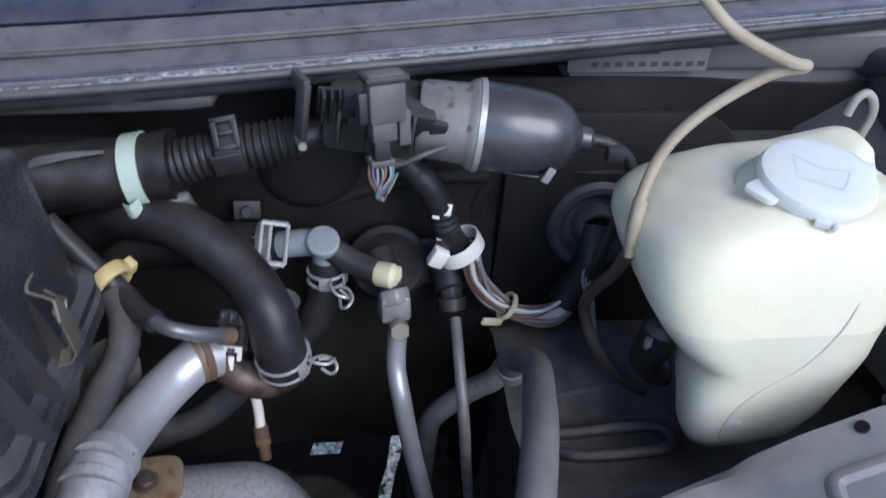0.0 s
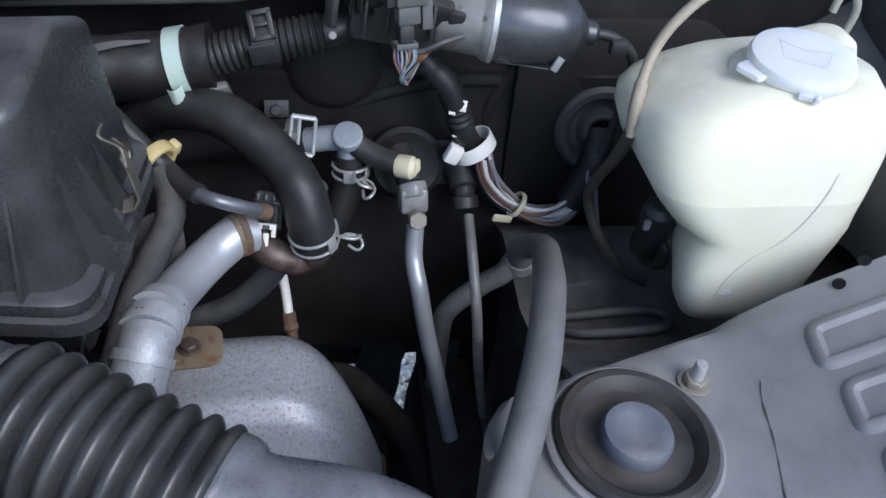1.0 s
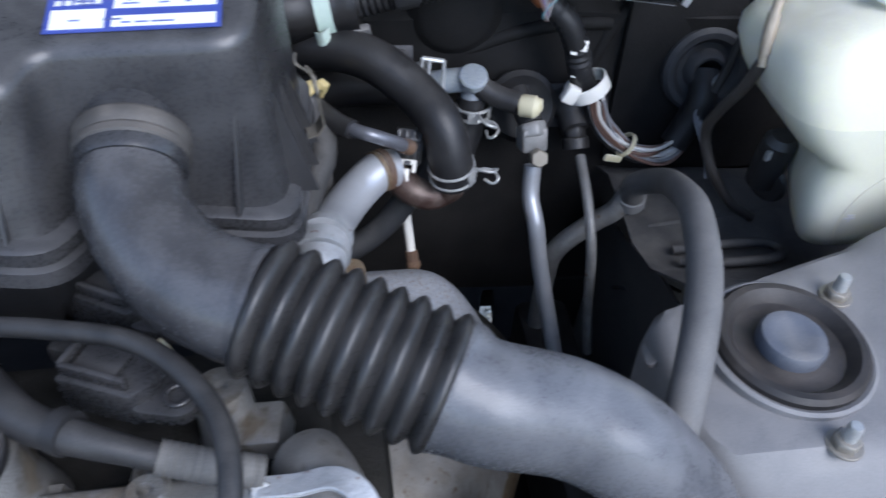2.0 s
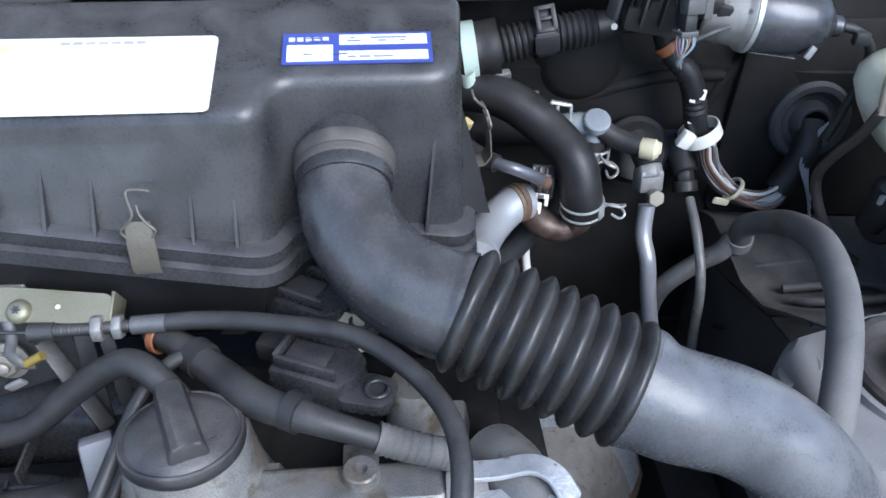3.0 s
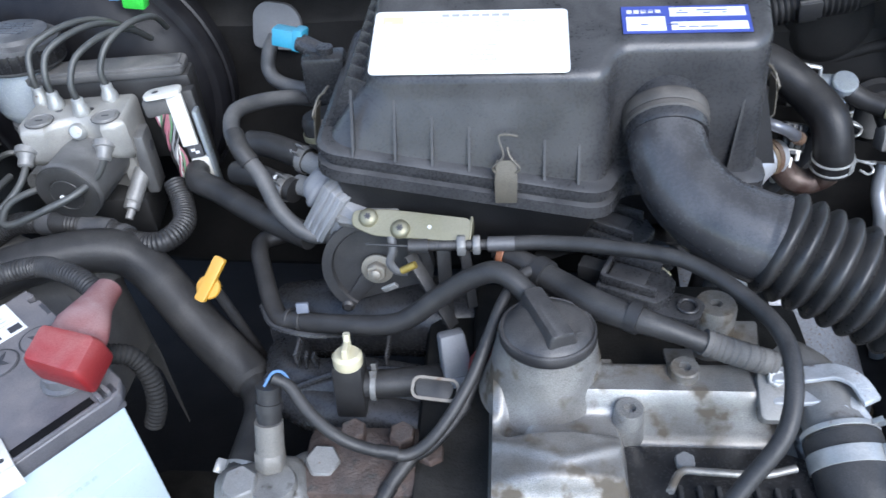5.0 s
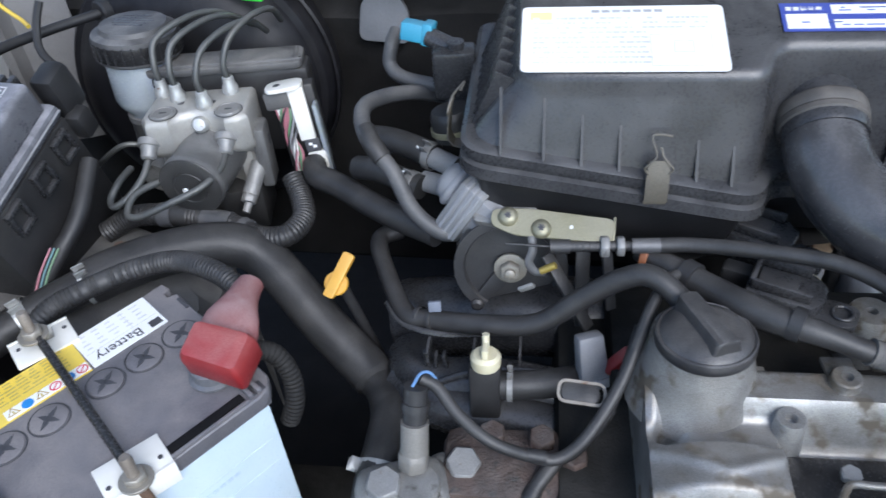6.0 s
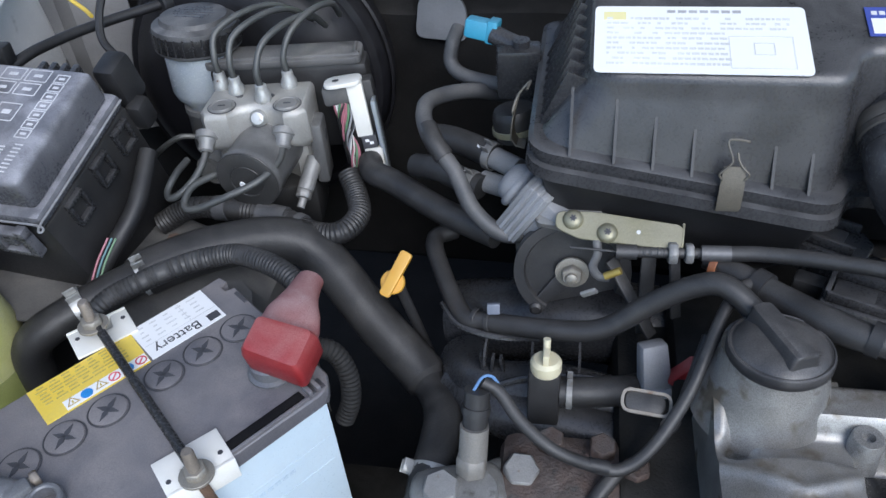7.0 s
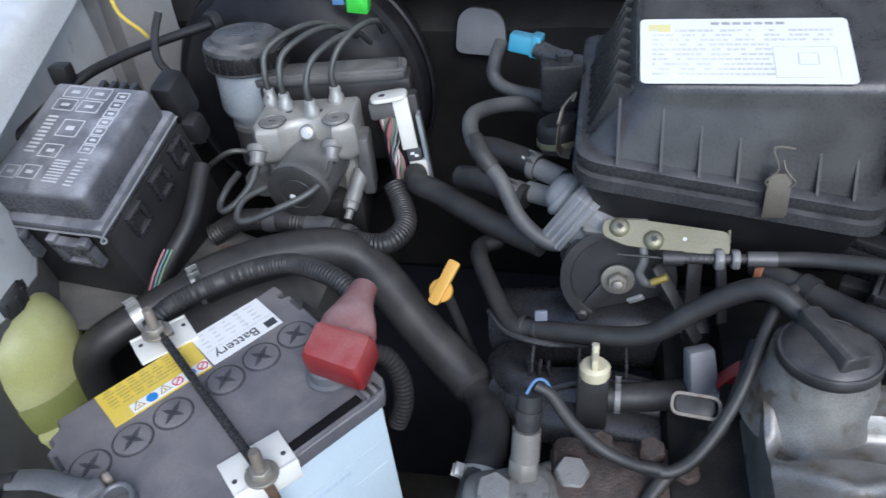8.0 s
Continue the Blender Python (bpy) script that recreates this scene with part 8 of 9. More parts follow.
    bk = part("bracket", put(join(box(0.014, 0.006, 0.045, 0.002), box(0.022, 0.006, 0.014, 0.002, at=(0.006, 0, 0.034))), aim((0.042, 0.606, 0.990), (0.050, 0.610, 1.06))), ALU_DARK, w, "dusty steel bracket")
    part("bolt", disc((0.044, 0.601, 0.985), (0.044, 0.5, 1.02), 0.0034, 0.003, 16), STEEL_DULL, bk)
    part("tag", put(box(0.007, 0.003, 0.013, 0.001), pose(0.226, 0.574, 0.968, -10, 30, 0)), GREYPL, w, "small pale clip")
    part("cable", tube([(0.262, 0.605, 0.988), (0.285, 0.602, 0.984), (0.306, 0.602, 0.965), (0.310, 0.604, 0.93), (0.306, 0.606, 0.89), (0.300, 0.606, 0.86)], 0.0048, 10), PLASTIC2, w)
    part("strut", put(box(0.016, 0.010, 0.014, 0.003), pose(0.288, 0.596, 0.972)), PLASTIC2, w)


MOTORCAN = surf("motor_can_paint", (0.040, 0.042, 0.048), (0.12, 0.122, 0.130), rough=0.27, metal=0.45, dust=0.35, dustc=(0.22, 0.22, 0.225), bump=0.07, scale=9, fine=60, rust=0.2, rustc=(0.03, 0.03, 0.033))


ALU_DARK = surf("dark_cast_metal", (0.05, 0.05, 0.05), (0.09, 0.088, 0.085), rough=0.5, metal=0.5, dust=0.3, bump=0.3)
site(WIPER_SIDE)
wiper_motor()
site(ENGINE_SIDE)


def harness():
    h = thing("main_harness", (0.20, 0.60, 0.80), "taped wiring harness with bare coloured wires and a white clip", "wiring harness")
    part("taped_trunk", tube([(0.108, 0.612, 0.99), (0.120, 0.605, 0.965), (0.140, 0.597, 0.945), (0.152, 0.595, 0.920), (0.160, 0.597, 0.895), (0.172, 0.604, 0.872)], 0.0115, 16, rfun=lambda s, t: 1 + 0.06 * math.sin(s * 900)), RUBBER_CLEAN, h)
    for z, x in ((0.924, 0.146), (0.927, 0.155), (0.898, 0.152), (0.902, 0.161)):
        part("tape_mark", put(box(0.006, 0.0015, 0.010, 0.0004), pose(x, 0.5845 + 0.004 * (z < 0.91), z - 0.004, -20, 8, -5)), WHITEPL, h, "scrap of white tape")
    part("orange_tape", put(ringlet((0.114, 0.607, 0.972), (0.124, 0.603, 0.962), 0.0128, 0.002, 0.010), Matrix()), WIRES["orange"], h)
    cl = part("white_clip", put(ringlet((0, 0, 0), (0, 0, 1), 0.0215, 0.0022, 0.014, 32), aim((0.168, 0.602, 0.882), (0.176, 0.600, 0.868))), WHITEPL, h, "white plastic harness clip")
    part("catch", put(box(0.014, 0.010, 0.018, 0.002), pose(0.148, 0.588, 0.868, 0, 25, 0)), WHITEPL, cl)
    rnd = random.Random(21)
    cols = ["white", "white", "grey", "brown", "black", "white", "brown", "brown", "white", "white", "black", "black", "grey", "white", "brown", "grey"]
    for k, col in enumerate(cols):
        a = 2 * math.pi * k / len(cols)
        o = Vector((math.cos(a) * 0.008, 0.004 * math.sin(a * 2), math.sin(a) * 0.008)) * rnd.uniform(0.6, 1.2)
        pts = [(0.182, 0.600, 0.866), (0.190, 0.594, 0.840), (0.205, 0.588, 0.822), (0.225, 0.586, 0.808), (0.252, 0.588, 0.800), (0.274, 0.596, 0.806), (0.288, 0.606, 0.826)]
        sp = [1, 1.1, 1.0, 0.9, 1.25, 1.1, 0.7]
        part("wire", tube([tuple(Vector(p) + o * s + Vector((rnd.uniform(-1, 1), rnd.uniform(-1, 1), rnd.uniform(-1, 1))) * 0.0012) for p, s in zip(pts, sp)], 0.0019, 7, 5), WIRES[col], h, "bare %s wire" % col)
    tie = part("tie", ringlet((0.217, 0.588, 0.817), (0.226, 0.587, 0.811), 0.0135, 0.0025, 0.005, 24), CREAM, h, "yellowed cable tie")
    part("tail", put(box(0.022, 0.004, 0.008, 0.002), pose(0.203, 0.577, 0.803, 0, 20, 15)), CREAM, tie)
    part("branch", tube([(0.276, 0.600, 0.806), (0.287, 0.604, 0.828), (0.296, 0.608, 0.856), (0.300, 0.625, 0.876)], 0.0145, 16), RUBBER_CLEAN, h, "taped harness branch entering the grommet")
    g = thing("grommet", (0.303, 0.65, 0.84), "large grey-black rubber grommet in the firewall", "grommet")
    part("ring", put(lathe([(0.044, 0.0), (0.044, 0.006), (0.040, 0.010), (0.034, 0.010), (0.031, 0.006), (0.028, 0.002), (0.022, 0.002), (0.019, 0.012), (0.0165, 0.014), (0.014, 0.014)], 48), aim((0.300, 0.630, 0.876), (0.298, 0.4, 0.912))), GROMMET, g)
    t = thing("thin_leads", (0.27, 0.58, 0.85), "loose thin grey leads beside the washer tank", "wires")
    for k in range(4):
        part("wire", tube([(0.302 + 0.002 * k, 0.606, 0.88 + 0.002 * k), (0.296, 0.60, 0.862), (0.285 + 0.004 * k, 0.59, 0.845 - 0.004 * k), (0.292 + 0.003 * k, 0.56, 0.82 - 0.01 * k)], 0.0013, 7), WIRES["grey"], t)


site(WASHER_SIDE)
harness()
site(ENGINE_SIDE)


def pipe_fittings():
    f = thing("refrigerant_pipe", (0.13, 0.54, 0.65), "bare aluminium refrigerant pipe with hexagon fittings", "pipe")
    part("stub", tube([(0.103, 0.600, 0.872), (0.107, 0.585, 0.866), (0.112, 0.570, 0.856)], 0.012, 18), RUBBER_CLEAN, f)
    part("nut", hexa((0.112, 0.572, 0.856), (0.116, 0.555, 0.838), 0.0145, 0.014), STEEL_DULL, f)
    part("block", put(box(0.026, 0.022, 0.024, 0.004), aim((0.114, 0.562, 0.832), (0.113, 0.570, 0.86))), STEEL_DULL, f)
    part("bolt", hexa((0.116, 0.548, 0.834), (0.117, 0.53, 0.842), 0.009, 0.010), BRASSNUT, f)
    part("pipe", tube([(0.117, 0.560, 0.815), (0.116, 0.547, 0.786), (0.120, 0.528, 0.765), (0.129, 0.518, 0.716), (0.143, 0.501, 0.655), (0.158, 0.48, 0.59)], 0.0085, 18), SILVER, f)
    part("ring", put(lathe([(0.036, 0), (0.036, 0.006), (0.031, 0.010), (0.024, 0.008), (0.014, 0.006), (0, 0.006)], 36), aim((0.112, 0.618, 0.846), (0.110, 0.4, 0.93))), RUBBER_DARK, f, "black rubber pass-through")
    j = thing("heater_joint", (0.06, 0.58, 0.87), "clear plastic hose joint with spring clamps", "hose joint")
    part("body", join(tube([(0.020, 0.600, 0.884), (0.045, 0.595, 0.890), (0.062, 0.588, 0.890)], 0.0115, 18), tube([(0.056, 0.592, 0.892), (0.058, 0.590, 0.866)], 0.011, 18, 4)), CLEARPL, j)
    part("dome", disc((0.056, 0.588, 0.893), (0.054, 0.56, 0.95), 0.0135, 0.010), CLEARPL, j)
    part("arm", tube([(0.062, 0.588, 0.888), (0.080, 0.578, 0.882), (0.098, 0.568, 0.880)], 0.0105, 16), RUBBER, j)
    part("stopper", put(join(lathe([(0.0095, 0), (0.0105, 0.002), (0.0105, 0.014), (0.007, 0.018), (0, 0.018)], 18), box(0.008, 0.012, 0.010, 0.002, at=(0.004, 0.0, 0.010))), aim((0.098, 0.566, 0.880), (0.115, 0.558, 0.882))), CREAM, j, "cream plastic stopper")
    cl = part("wire_clamp", put(join(*[tube(p, 0.0021, 8, 1) for p in ([(-0.012, 0, -0.014), (0.012, 0, -0.014)], [(-0.012, 0, 0.014), (0.012, 0, 0.014)], [(-0.012, 0, -0.014), (-0.012, 0, 0.014)], [(0.012, 0, -0.014), (0.012, 0, 0.014)], [(-0.004, 0, -0.012), (-0.004, 0, 0.012)])]), pose(0.017, 0.578, 0.904, -48, 10, 0) @ Matrix.Diagonal((0.85, 1, 1.15, 1))), STEEL, j, "bright wire hose clamp")
    wire_clamp((0.058, 0.588, 0.866), (0.058, 0.586, 0.85), 0.0155, 0.009, j, (0.5, -1, 0.2))
    b = thing("clutch_line", (0.17, 0.60, 0.60), "thin grey metal line leaving a black rubber boot", "pipe")
    part("boot", put(lathe([(0.026, 0), (0.027, 0.006), (0.020, 0.012), (0.014, 0.022), (0.014, 0.036), (0.011, 0.038)], 28), aim((0.163, 0.632, 0.845), (0.168, 0.600, 0.826))), RUBBER_CLEAN, b)
    part("nut", join(hexa((0.168, 0.608, 0.828), (0.170, 0.592, 0.806), 0.0115, 0.014), ringlet((0.169, 0.600, 0.818), (0.171, 0.588, 0.80), 0.0135, 0.004, 0.012, 20)), PLASTIC2, b)
    part("line", tube([(0.172, 0.583, 0.806), (0.171, 0.540, 0.789), (0.174, 0.508, 0.749), (0.183, 0.503, 0.674), (0.196, 0.502, 0.596)], 0.0052, 12), STEEL_DULL, b)


site(WASHER_SIDE)
pipe_fittings()
site(ENGINE_SIDE)


def cowl_duct():
    d = thing("breather_duct", (-0.05, 0.63, 0.93), "black corrugated duct with mint green tape below the cowl", "duct")
    part("sleeve", tube([(-0.190, 0.622, 0.958), (-0.13, 0.627, 0.958), (-0.085, 0.629, 0.960), (-0.044, 0.628, 0.9655)], 0.0290, 26, 8, lambda s, t: 1.0 + 0.018 * math.sin(s * 170) + (0.05 if s > t - 0.012 else 0)), TAPED, d, "taped black sleeve")
    part("tape", tube([(-0.0805, 0.6290, 0.9603), (-0.066, 0.6287, 0.9625)], 0.0308, 28, 4, lambda s, t: 1.0 + 0.006 * math.sin(s * 900)), MINT, d, "mint green tape band")
    part("tape_end", sheet([[(-0.083 + 0.003 * k, 0.597 + 0.0016 * k * (k - 4), 0.952 + 0.001 * k) for k in range(5)], [(-0.081 + 0.0028 * k, 0.598 + 0.0012 * k * (k - 4), 0.940 + 0.001 * k) for k in range(5)], [(-0.078 + 0.0022 * k, 0.601, 0.927 + 0.0025 * abs(k - 1)) for k in range(5)]], 0.0008), MINT, d, "ragged tape end")
    part("corrugated", tube([(-0.050, 0.628, 0.966), (-0.01, 0.627, 0.976), (0.025, 0.627, 0.982), (0.052, 0.628, 0.986)], 0.0178, 28, 40, ribbed(0.0062, 0.07)), RUBBER_DARK, d)
    part("end_sleeve", tube([(0.046, 0.628, 0.9855), (0.066, 0.629, 0.989), (0.085, 0.633, 0.994), (0.100, 0.645, 1.000)], 0.0160, 24, 6, lambda s, t: 1.0 - 0.45 * s / t), RUBBER_DARK, d)
    c = part("holder", tube([(-0.008, 0.627, 0.9765), (0.010, 0.627, 0.980)], 0.0208, 30, 3), PLASTIC2, d, "black plastic duct holder")
    part("latch", put(join(box(0.026, 0.005, 0.005, 0.001), box(0.006, 0.005, 0.028, 0.001, at=(-0.010, 0, 0)), box(0.006, 0.005, 0.028, 0.001, at=(0.010, 0, 0)), box(0.026, 0.005, 0.005, 0.001, at=(0, 0, 0.024)), box(0.016, 0.003, 0.004, 0.001, at=(0, 0, 0.013)), box(0.022, 0.002, 0.026, 0.001, at=(0, 0.005, 0.001))), pose(0.001, 0.609, 0.989, -34, -10, 0) @ Matrix.Diagonal((0.8, 1, 0.9, 1))), PLASTIC2, c)
    part("saddle", put(box(0.030, 0.004, 0.020, 0.002), pose(0.002, 0.6045, 0.970, 10, -10, 0) @ Matrix.Diagonal((0.8, 1, 1, 1))), PLASTIC2, c)
    part("foot", put(box(0.024, 0.010, 0.022, 0.003), pose(-0.042, 0.612, 0.930, 20, -10, 0)), CTLLID, c, "dusty holder foot")
    part("tongue", put(sheet([[(-0.030, 0, 0.0), (-0.024, 0, 0.004), (0.0, 0, 0.006), (0.030, 0, 0.003)], [(-0.036, -0.004, -0.006), (-0.026, -0.006, -0.003), (0.0, -0.005, 0.001), (0.031, -0.002, 0.001)]], 0.0012), pose(-0.120, 0.613, 0.9860, 0, -4, 2) @ Matrix.Diagonal((0.9, 1, 0.7, 1))), STAYALU, d, "loose metal tongue on the sleeve")


TAPED = surf("taped_duct_sleeve", (0.009, 0.009, 0.010), (0.017, 0.016, 0.016), rough=0.36, dust=0.22, dustc=(0.17, 0.155, 0.14), bump=0.12, scale=50)
site(ENGINE_SIDE)
cowl_duct()
site(ENGINE_SIDE)


def left_details():
    s = thing("vacuum_sensor", (-0.49, 0.45, 0.95), "black vacuum sensor with bright blue connector on the air box", "sensor")
    part("body", put(box(0.040, 0.026, 0.048, 0.004), pose(-0.487, 0.448, 0.970, 0, 0, 4)), PLASTIC, s)
    part("stub", rod((-0.485, 0.448, 1.012), (-0.485, 0.448, 1.024), 0.008), PLASTIC, s)
    part("neck", rod((-0.512, 0.466, 1.020), (-0.49, 0.456, 1.014), 0.009), PLASTIC, s)
    part("blue_plug", put(join(box(0.026, 0.017, 0.018, 0.003), box(0.010, 0.019, 0.021, 0.002, at=(0.013, 0, -0.001))), pose(-0.5265, 0.471, 1.014, -10, 8, -10)), BLUE, s, "bright blue plug")
    part("hose", tube([(-0.478, 0.456, 0.972), (-0.510, 0.472, 0.966), (-0.545, 0.488, 0.966), (-0.558, 0.498, 0.975), (-0.556, 0.505, 0.992), (-0.552, 0.52, 1.0)], 0.0072, 14), RUBBER_GREY, s)
    part("pad", put(prism(rounded([(-0.033, -0.024), (0.030, -0.030), (0.029, 0.010), (0.018, 0.026), (-0.014, 0.031), (-0.028, 0.020)], 0.012, 6), 0, 0.010, 0.003, 3), aim((-0.596, 0.683, 0.938), (-0.59, 0.3, 1.04))), GREYFOAM, s, "rounded grey foam pad")
    v = thing("idle_hose", (-0.53, 0.40, 0.90), "short black coolant hose with a spring clamp", "hose", "short coolant hoses")
    part("hose", tube([(-0.572, 0.436, 0.928), (-0.548, 0.428, 0.930), (-0.520, 0.412, 0.930), (-0.505, 0.402, 0.929)], 0.0125, 18), RUBBER, v)
    clamp((-0.512, 0.406, 0.929), (-0.502, 0.400, 0.929), 0.0125, 0.008, v, top=(0, -0.6, 1), mat=STEEL_DULL)
    part("paint_dot", put(lathe([(0, 0.0008), (0.0028, 0.0006), (0.0032, 0)], 12), aim((-0.519, 0.4045, 0.9395), (-0.5, 0.2, 1.5))), PAPER, v, "white paint dot")
    v = thing("idle_hose", (-0.54, 0.39, 0.90), "short black coolant hose with a spring clamp", "hose", "short coolant hoses")
    part("hose", tube([(-0.585, 0.418, 0.905), (-0.562, 0.404, 0.912), (-0.535, 0.386, 0.914), (-0.515, 0.374, 0.914)], 0.0118, 18), RUBBER, v)
    clamp((-0.528, 0.381, 0.914), (-0.518, 0.375, 0.914), 0.0118, 0.008, v, top=(0, -0.6, 1), mat=STEEL_DULL)
    part("paint_dot", put(lathe([(0, 0.0008), (0.0028, 0.0006), (0.0032, 0)], 12), aim((-0.533, 0.3815, 0.9247), (-0.5, 0.2, 1.5))), PAPER, v, "white paint dot")
    g = thing("green_connector", (-0.712, 0.59, 0.99), "bright green plastic connector hanging below the cowl", "connector")
    part("body", put(join(box(0.024, 0.016, 0.022, 0.002), box(0.010, 0.018, 0.012, 0.002, at=(0.004, 0, 0.004))), pose(-0.714, 0.575, 1.012, 0, 6, 0)), GREEN, g)
    part("blue_end", put(box(0.014, 0.014, 0.016, 0.002), pose(-0.735, 0.578, 1.02)), WIRES["blue"], g)
    part("lead", tube([(-0.735, 0.58, 1.03), (-0.74, 0.585, 1.05), (-0.735, 0.60, 1.062)], 0.004, 8), RUBBER_CLEAN, g)
    k = thing("coil_holder", (-0.50, 0.40, 0.92), "yellowed round holder clipped beside the air box", "holder")
    part("cup", put(lathe([(0.0, 0.008), (0.018, 0.008), (0.020, 0.004), (0.021, 0.0), (0.020, -0.02), (0, -0.02)], 28), pose(-0.488, 0.416, 0.965, -8, -10, 0)), PLASTIC2, k)
    part("band", put(ringlet((0, 0, -0.012), (0, 0, 1), 0.0225, 0.0015, 0.006, 28), pose(-0.488, 0.416, 0.963, -8, -10, 0)), BRASSY, k)
    # left wing cable and rod
    r = thing("hood_cable", (-0.97, 0.42, 1.0), "black cable along the inner fender", "cable")
    part("sheath", tube([(-1.02, 0.34, 0.975), (-0.975, 0.42, 1.005), (-0.957, 0.47, 1.006), (-0.930, 0.52, 1.003), (-0.888, 0.57, 1.001)], 0.0055, 12), RUBBER_CLEAN, r)
    part("holder", put(box(0.020, 0.016, 0.020, 0.003), pose(-0.978, 0.414, 1.010)), PLASTIC2, r)
    part("end_boot", disc((-0.890, 0.567, 1.001), (-0.87, 0.60, 1.0), 0.014, 0.012), RUBBER_CLEAN, r)
    part("yellow_wire", tube([(-0.955, 0.50, 1.075), (-0.945, 0.49, 1.05), (-0.925, 0.487, 1.032), (-0.915, 0.48, 1.028)], 0.0022, 8), WIRES["yellow"], r, "thin yellow wire")
    part("thin_hose", tube([(-0.90, 0.49, 1.05), (-0.905, 0.478, 1.03), (-0.90, 0.462, 1.01), (-0.88, 0.455, 0.99)], 0.004, 8), RUBBER_CLEAN, r)
    # loom below the fuse box
    l = thing("fuse_box_loom", (-0.87, 0.30, 0.84), "black taped loom with red and green wires below the fuse box", "wiring loom")
    part("trunk", tube([(-0.845, 0.39, 0.93), (-0.845, 0.34, 0.90), (-0.862, 0.30, 0.872), (-0.872, 0.27, 0.85), (-0.875, 0.24, 0.83)], 0.009, 14), RUBBER_CLEAN, l)
    for k2, col in enumerate(("pink", "teal", "green")):
        part("wire", tube([(-0.858 + 0.004 * k2, 0.302, 0.892), (-0.866 + 0.004 * k2, 0.283, 0.875), (-0.872 + 0.004 * k2, 0.262, 0.852)], 0.0010, 7), WIRES[col], l, "thin %s wire" % col)


GREYFOAM = surf("grey_foam", (0.15, 0.157, 0.168), (0.19, 0.195, 0.205), rough=0.8, bump=0.1)
left_details()


def hose_details():
    y = thing("yellow_clip", (-0.09, 0.55, 0.89), "yellow plastic clip ring holding thin hoses", "clip")
    mc = aim((-0.094, 0.553, 0.910), (-0.078, 0.540, 0.901))
    arc = [math.radians(-30 + 250 * k / 20) for k in range(21)]
    prof = [(0.0135, -0.005), (0.0135, 0.005), (0.0150, 0.006), (0.0178, 0.0055), (0.0185, 0.004), (0.0185, -0.004), (0.0178, -0.0055), (0.0150, -0.006)]
    ring = part("ring", put(loft([[(r * math.cos(a), r * math.sin(a), z) for r, z in prof] for a in arc]), mc), CREAMY, y)
    part("tab", put(box(0.007, 0.012, 0.010, 0.0015, at=(0.0195, 0.004, -0.005)), mc), CREAMY, ring)
    part("tab", put(box(0.006, 0.008, 0.008, 0.0015, at=(-0.017, -0.009, -0.004)), mc), CREAMY, ring)
    h = thing("vacuum_pipe", (-0.05, 0.51, 0.86), "thin rubber hose joined to a grey metal vacuum pipe", "pipe")
    part("rubber", tube([(-0.135, 0.575, 0.955), (-0.117, 0.565, 0.935), (-0.100, 0.556, 0.917), (-0.0864, 0.549, 0.9035), (-0.068, 0.526, 0.900), (-0.057, 0.515, 0.900)], 0.0088, 16), RUBBER, h)
    part("metal", tube([(-0.060, 0.518, 0.900), (-0.050, 0.510, 0.900), (-0.040, 0.506, 0.8985), (-0.0243, 0.510, 0.889), (-0.012, 0.521, 0.876)], 0.0060, 14), VACUUMPIPE, h, "grey metal vacuum pipe")
    part("end_nipple", tube([(-0.013, 0.520, 0.877), (-0.006, 0.526, 0.870)], 0.0072, 14, 2), RUSTY, h)
    v = thing("oxygen_sensor_plug", (-0.01, 0.535, 0.84), "black sensor plug with a white lock clip", "connector")
    mv = pose(-0.0085, 0.5335, 0.846, -28, 6, -8)
    part("body", put(box(0.026, 0.020, 0.034, 0.003, at=(0, 0.008, 0.0)), mv), PLASTIC2, v)
    for k in range(4):
        part("rib", put(box(0.0035, 0.003, 0.026, 0.0006, at=(-0.0105 + 0.007 * k, -0.003, 0.006)), mv), GLOSSY, v)
    part("crossbar", put(box(0.027, 0.004, 0.004, 0.0008, at=(0, -0.004, 0.022)), mv), GLOSSY, v)
    lock = part("white_lock", put(join(box(0.017, 0.005, 0.005, 0.001, at=(0.0, -0.005, 0.001)), box(0.004, 0.005, 0.010, 0.001, at=(-0.0065, -0.005, -0.006)), box(0.004, 0.005, 0.010, 0.001, at=(0.0065, -0.005, -0.006)), box(0.005, 0.004, 0.012, 0.001, at=(0.0, -0.004, -0.015))), mv), WHITEPL, v, "white lock clip")
    part("slot", put(box(0.006, 0.0006, 0.004, 0, at=(0.0, -0.0080, 0.001)), mv), INKDARK, lock)
    part("red_seal", put(box(0.012, 0.010, 0.004, 0.001, at=(-0.004, 0.0, -0.010)), mv), RUSTY, v, "rust-red seal")
    t = single("fabric_hose", tube([(-0.092, 0.549, 0.902), (-0.084, 0.532, 0.890), (-0.084, 0.508, 0.878), (-0.0965, 0.479, 0.864), (-0.1040, 0.435, 0.862), (-0.112, 0.398, 0.846), (-0.125, 0.372, 0.80), (-0.135, 0.36, 0.74)], 0.0118, 14, 10, ribbed(0.004, 0.03)), RIBBEDRUB2, "dusty fabric sleeved hose down the engine's end", "hose")
    part("band", tube([(-0.1075, 0.420, 0.857), (-0.1095, 0.411, 0.852)], 0.0132, 16, 3), PLASTIC2, t)
    k = thing("coil_bracket", (-0.12, 0.46, 0.84), "dark folded steel bracket beside the fabric hose", "bracket")
    part("plate", put(prism(rounded([(-0.022, -0.030), (0.020, -0.034), (0.024, 0.020), (0.004, 0.040), (-0.020, 0.030)], 0.006), 0, 0.003, 0.001), aim((-0.100, 0.515, 0.838), (-0.02, 0.10, 1.0))), RIBBEDRUB2, k)
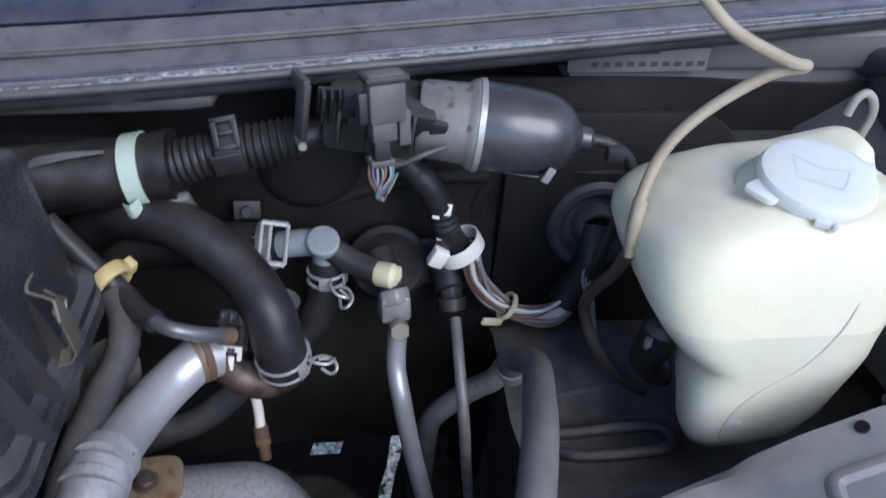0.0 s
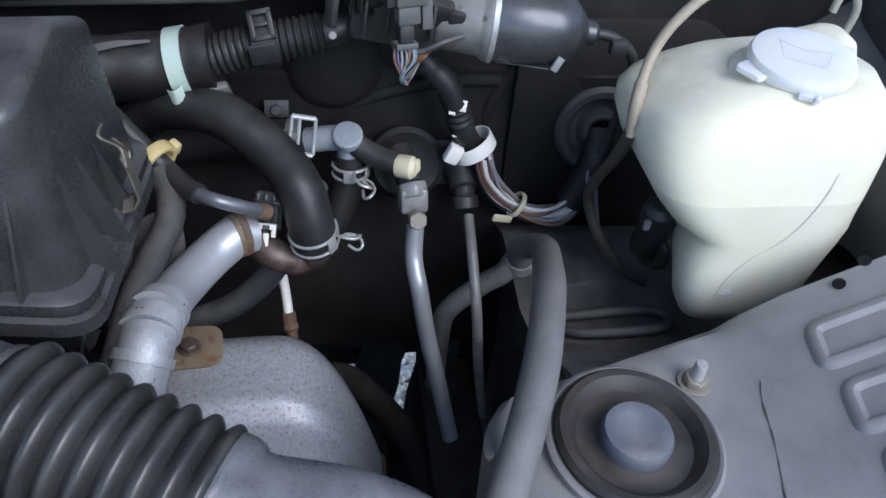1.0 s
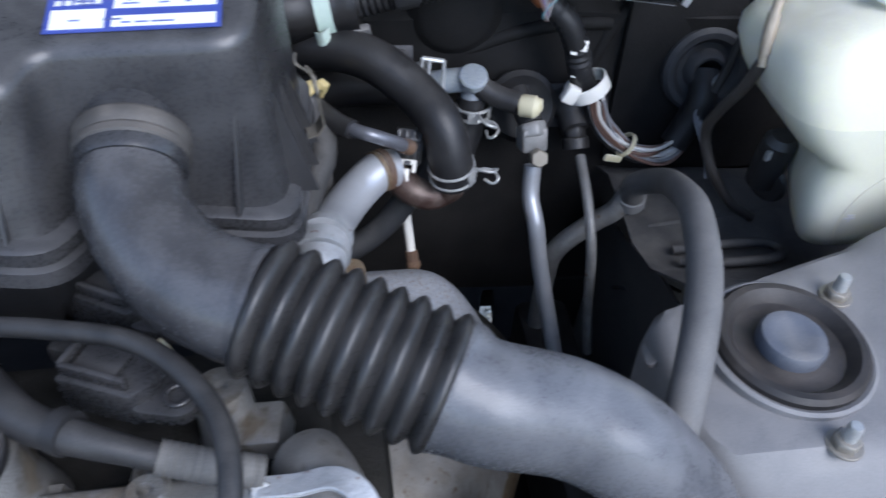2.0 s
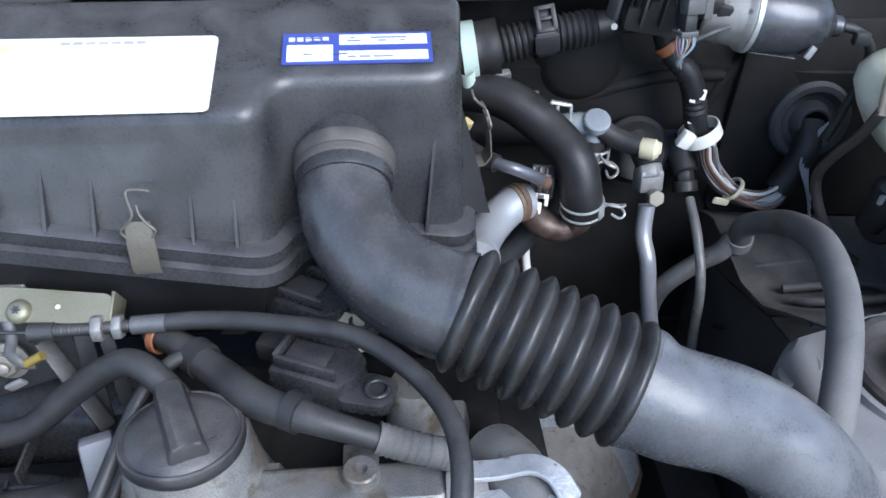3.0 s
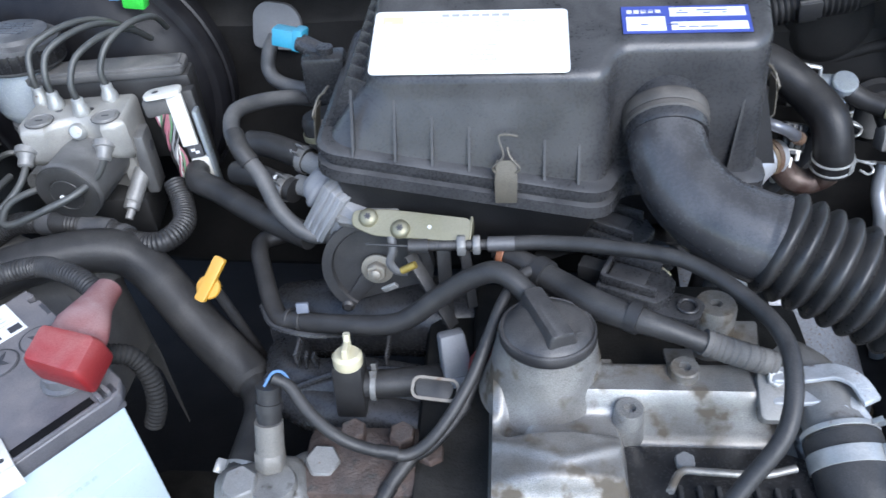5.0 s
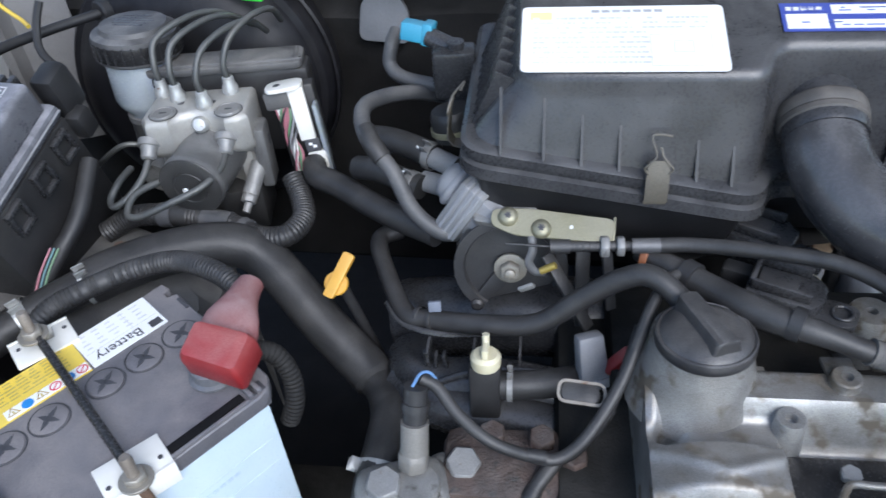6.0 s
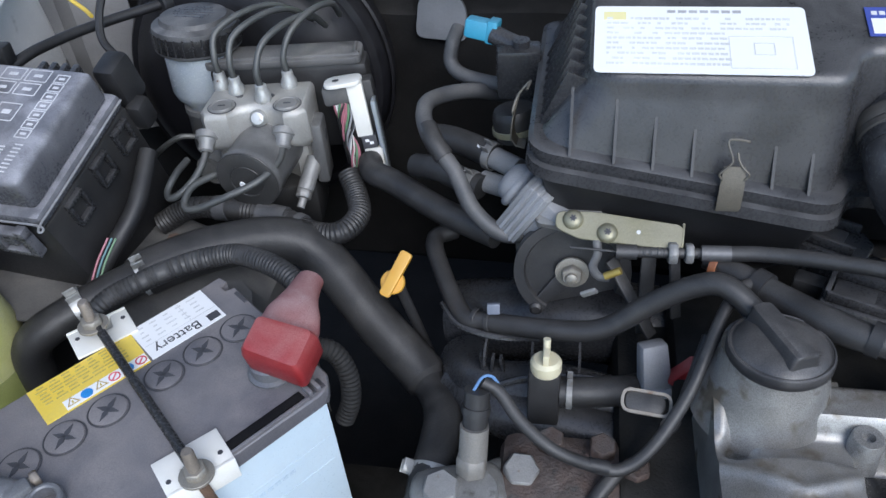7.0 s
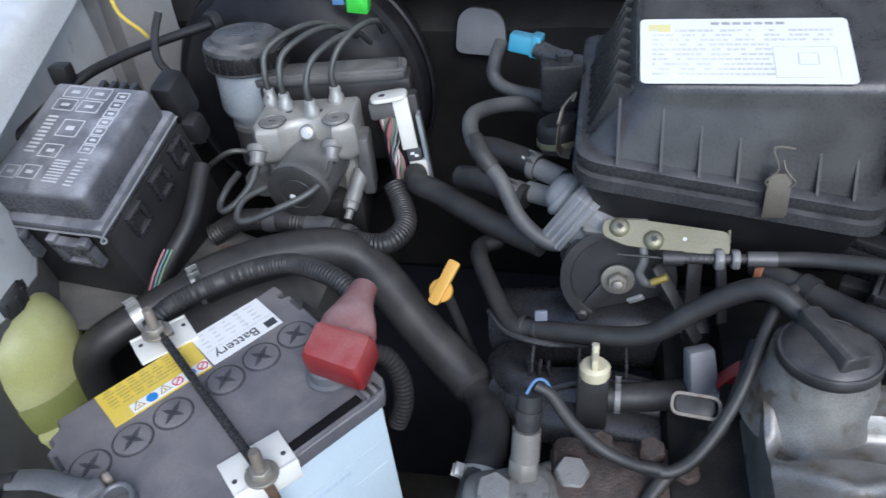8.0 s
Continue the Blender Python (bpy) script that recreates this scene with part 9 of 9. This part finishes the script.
    part("fold", put(prism(rounded([(-0.012, -0.030), (0.012, -0.030), (0.010, 0.028), (-0.010, 0.028)], 0.004), 0, 0.003, 0.001), aim((-0.125, 0.500, 0.840), (0.2, 0.12, 1.0))), RIBBEDRUB2, k)
    part("bolt", hexa((-0.104, 0.512, 0.842), (-0.02, 0.10, 1.0), 0.006, 0.005), RUSTY, k)


VACUUMPIPE = surf("dull_vacuum_pipe", (0.14, 0.145, 0.165), (0.20, 0.205, 0.225), rough=0.35, metal=0.5, dust=0.2, bump=0.05)
CREAMY = surf("yellowed_clip_plastic", (0.55, 0.43, 0.18), (0.62, 0.50, 0.24), rough=0.45, dust=0.2, bump=0.05)
RIBBEDRUB2 = surf("fabric_sleeve", (0.026, 0.026, 0.026), (0.042, 0.041, 0.040), rough=0.7, dust=0.22, bump=0.3)
site(ENGINE_SIDE)
hose_details()
site(ENGINE_SIDE)


def maker_plate():
    m = aim((0.300, 0.6185, 1.0400), (0.285, 0.0, 1.062)) @ pose(0, 0, 0, 0, 0, 2)
    p = thing("maker_plate", (0.300, 0.6185, 1.0400), "worn aluminium sticker with a row of dark characters", "label plate")
    plate = part("plate", put(box(0.112, 0.019, 0.0008, 0.0002), m), PLATE, p)
    for k in range(10):
        part("bar", put(box(0.0056, 0.0040, 0.0003, 0, at=(-0.035 + 0.0095 * k, -0.003, 0.0009)), m), INKSOFT, plate)
    part("bar", put(box(0.022, 0.002, 0.0003, 0, at=(0.004, 0.006, 0.0009)), m), INKSOFT, plate)


INKSOFT = surf("soft_dark_print", (0.035, 0.035, 0.035), rough=0.5, bump=0.0)
PLATE = surf("silver_sticker", (0.15, 0.148, 0.142), (0.21, 0.205, 0.195), rough=0.5, dust=0.2, bump=0.05)
site(COWL_SIDE)
maker_plate()
site(ENGINE_SIDE)
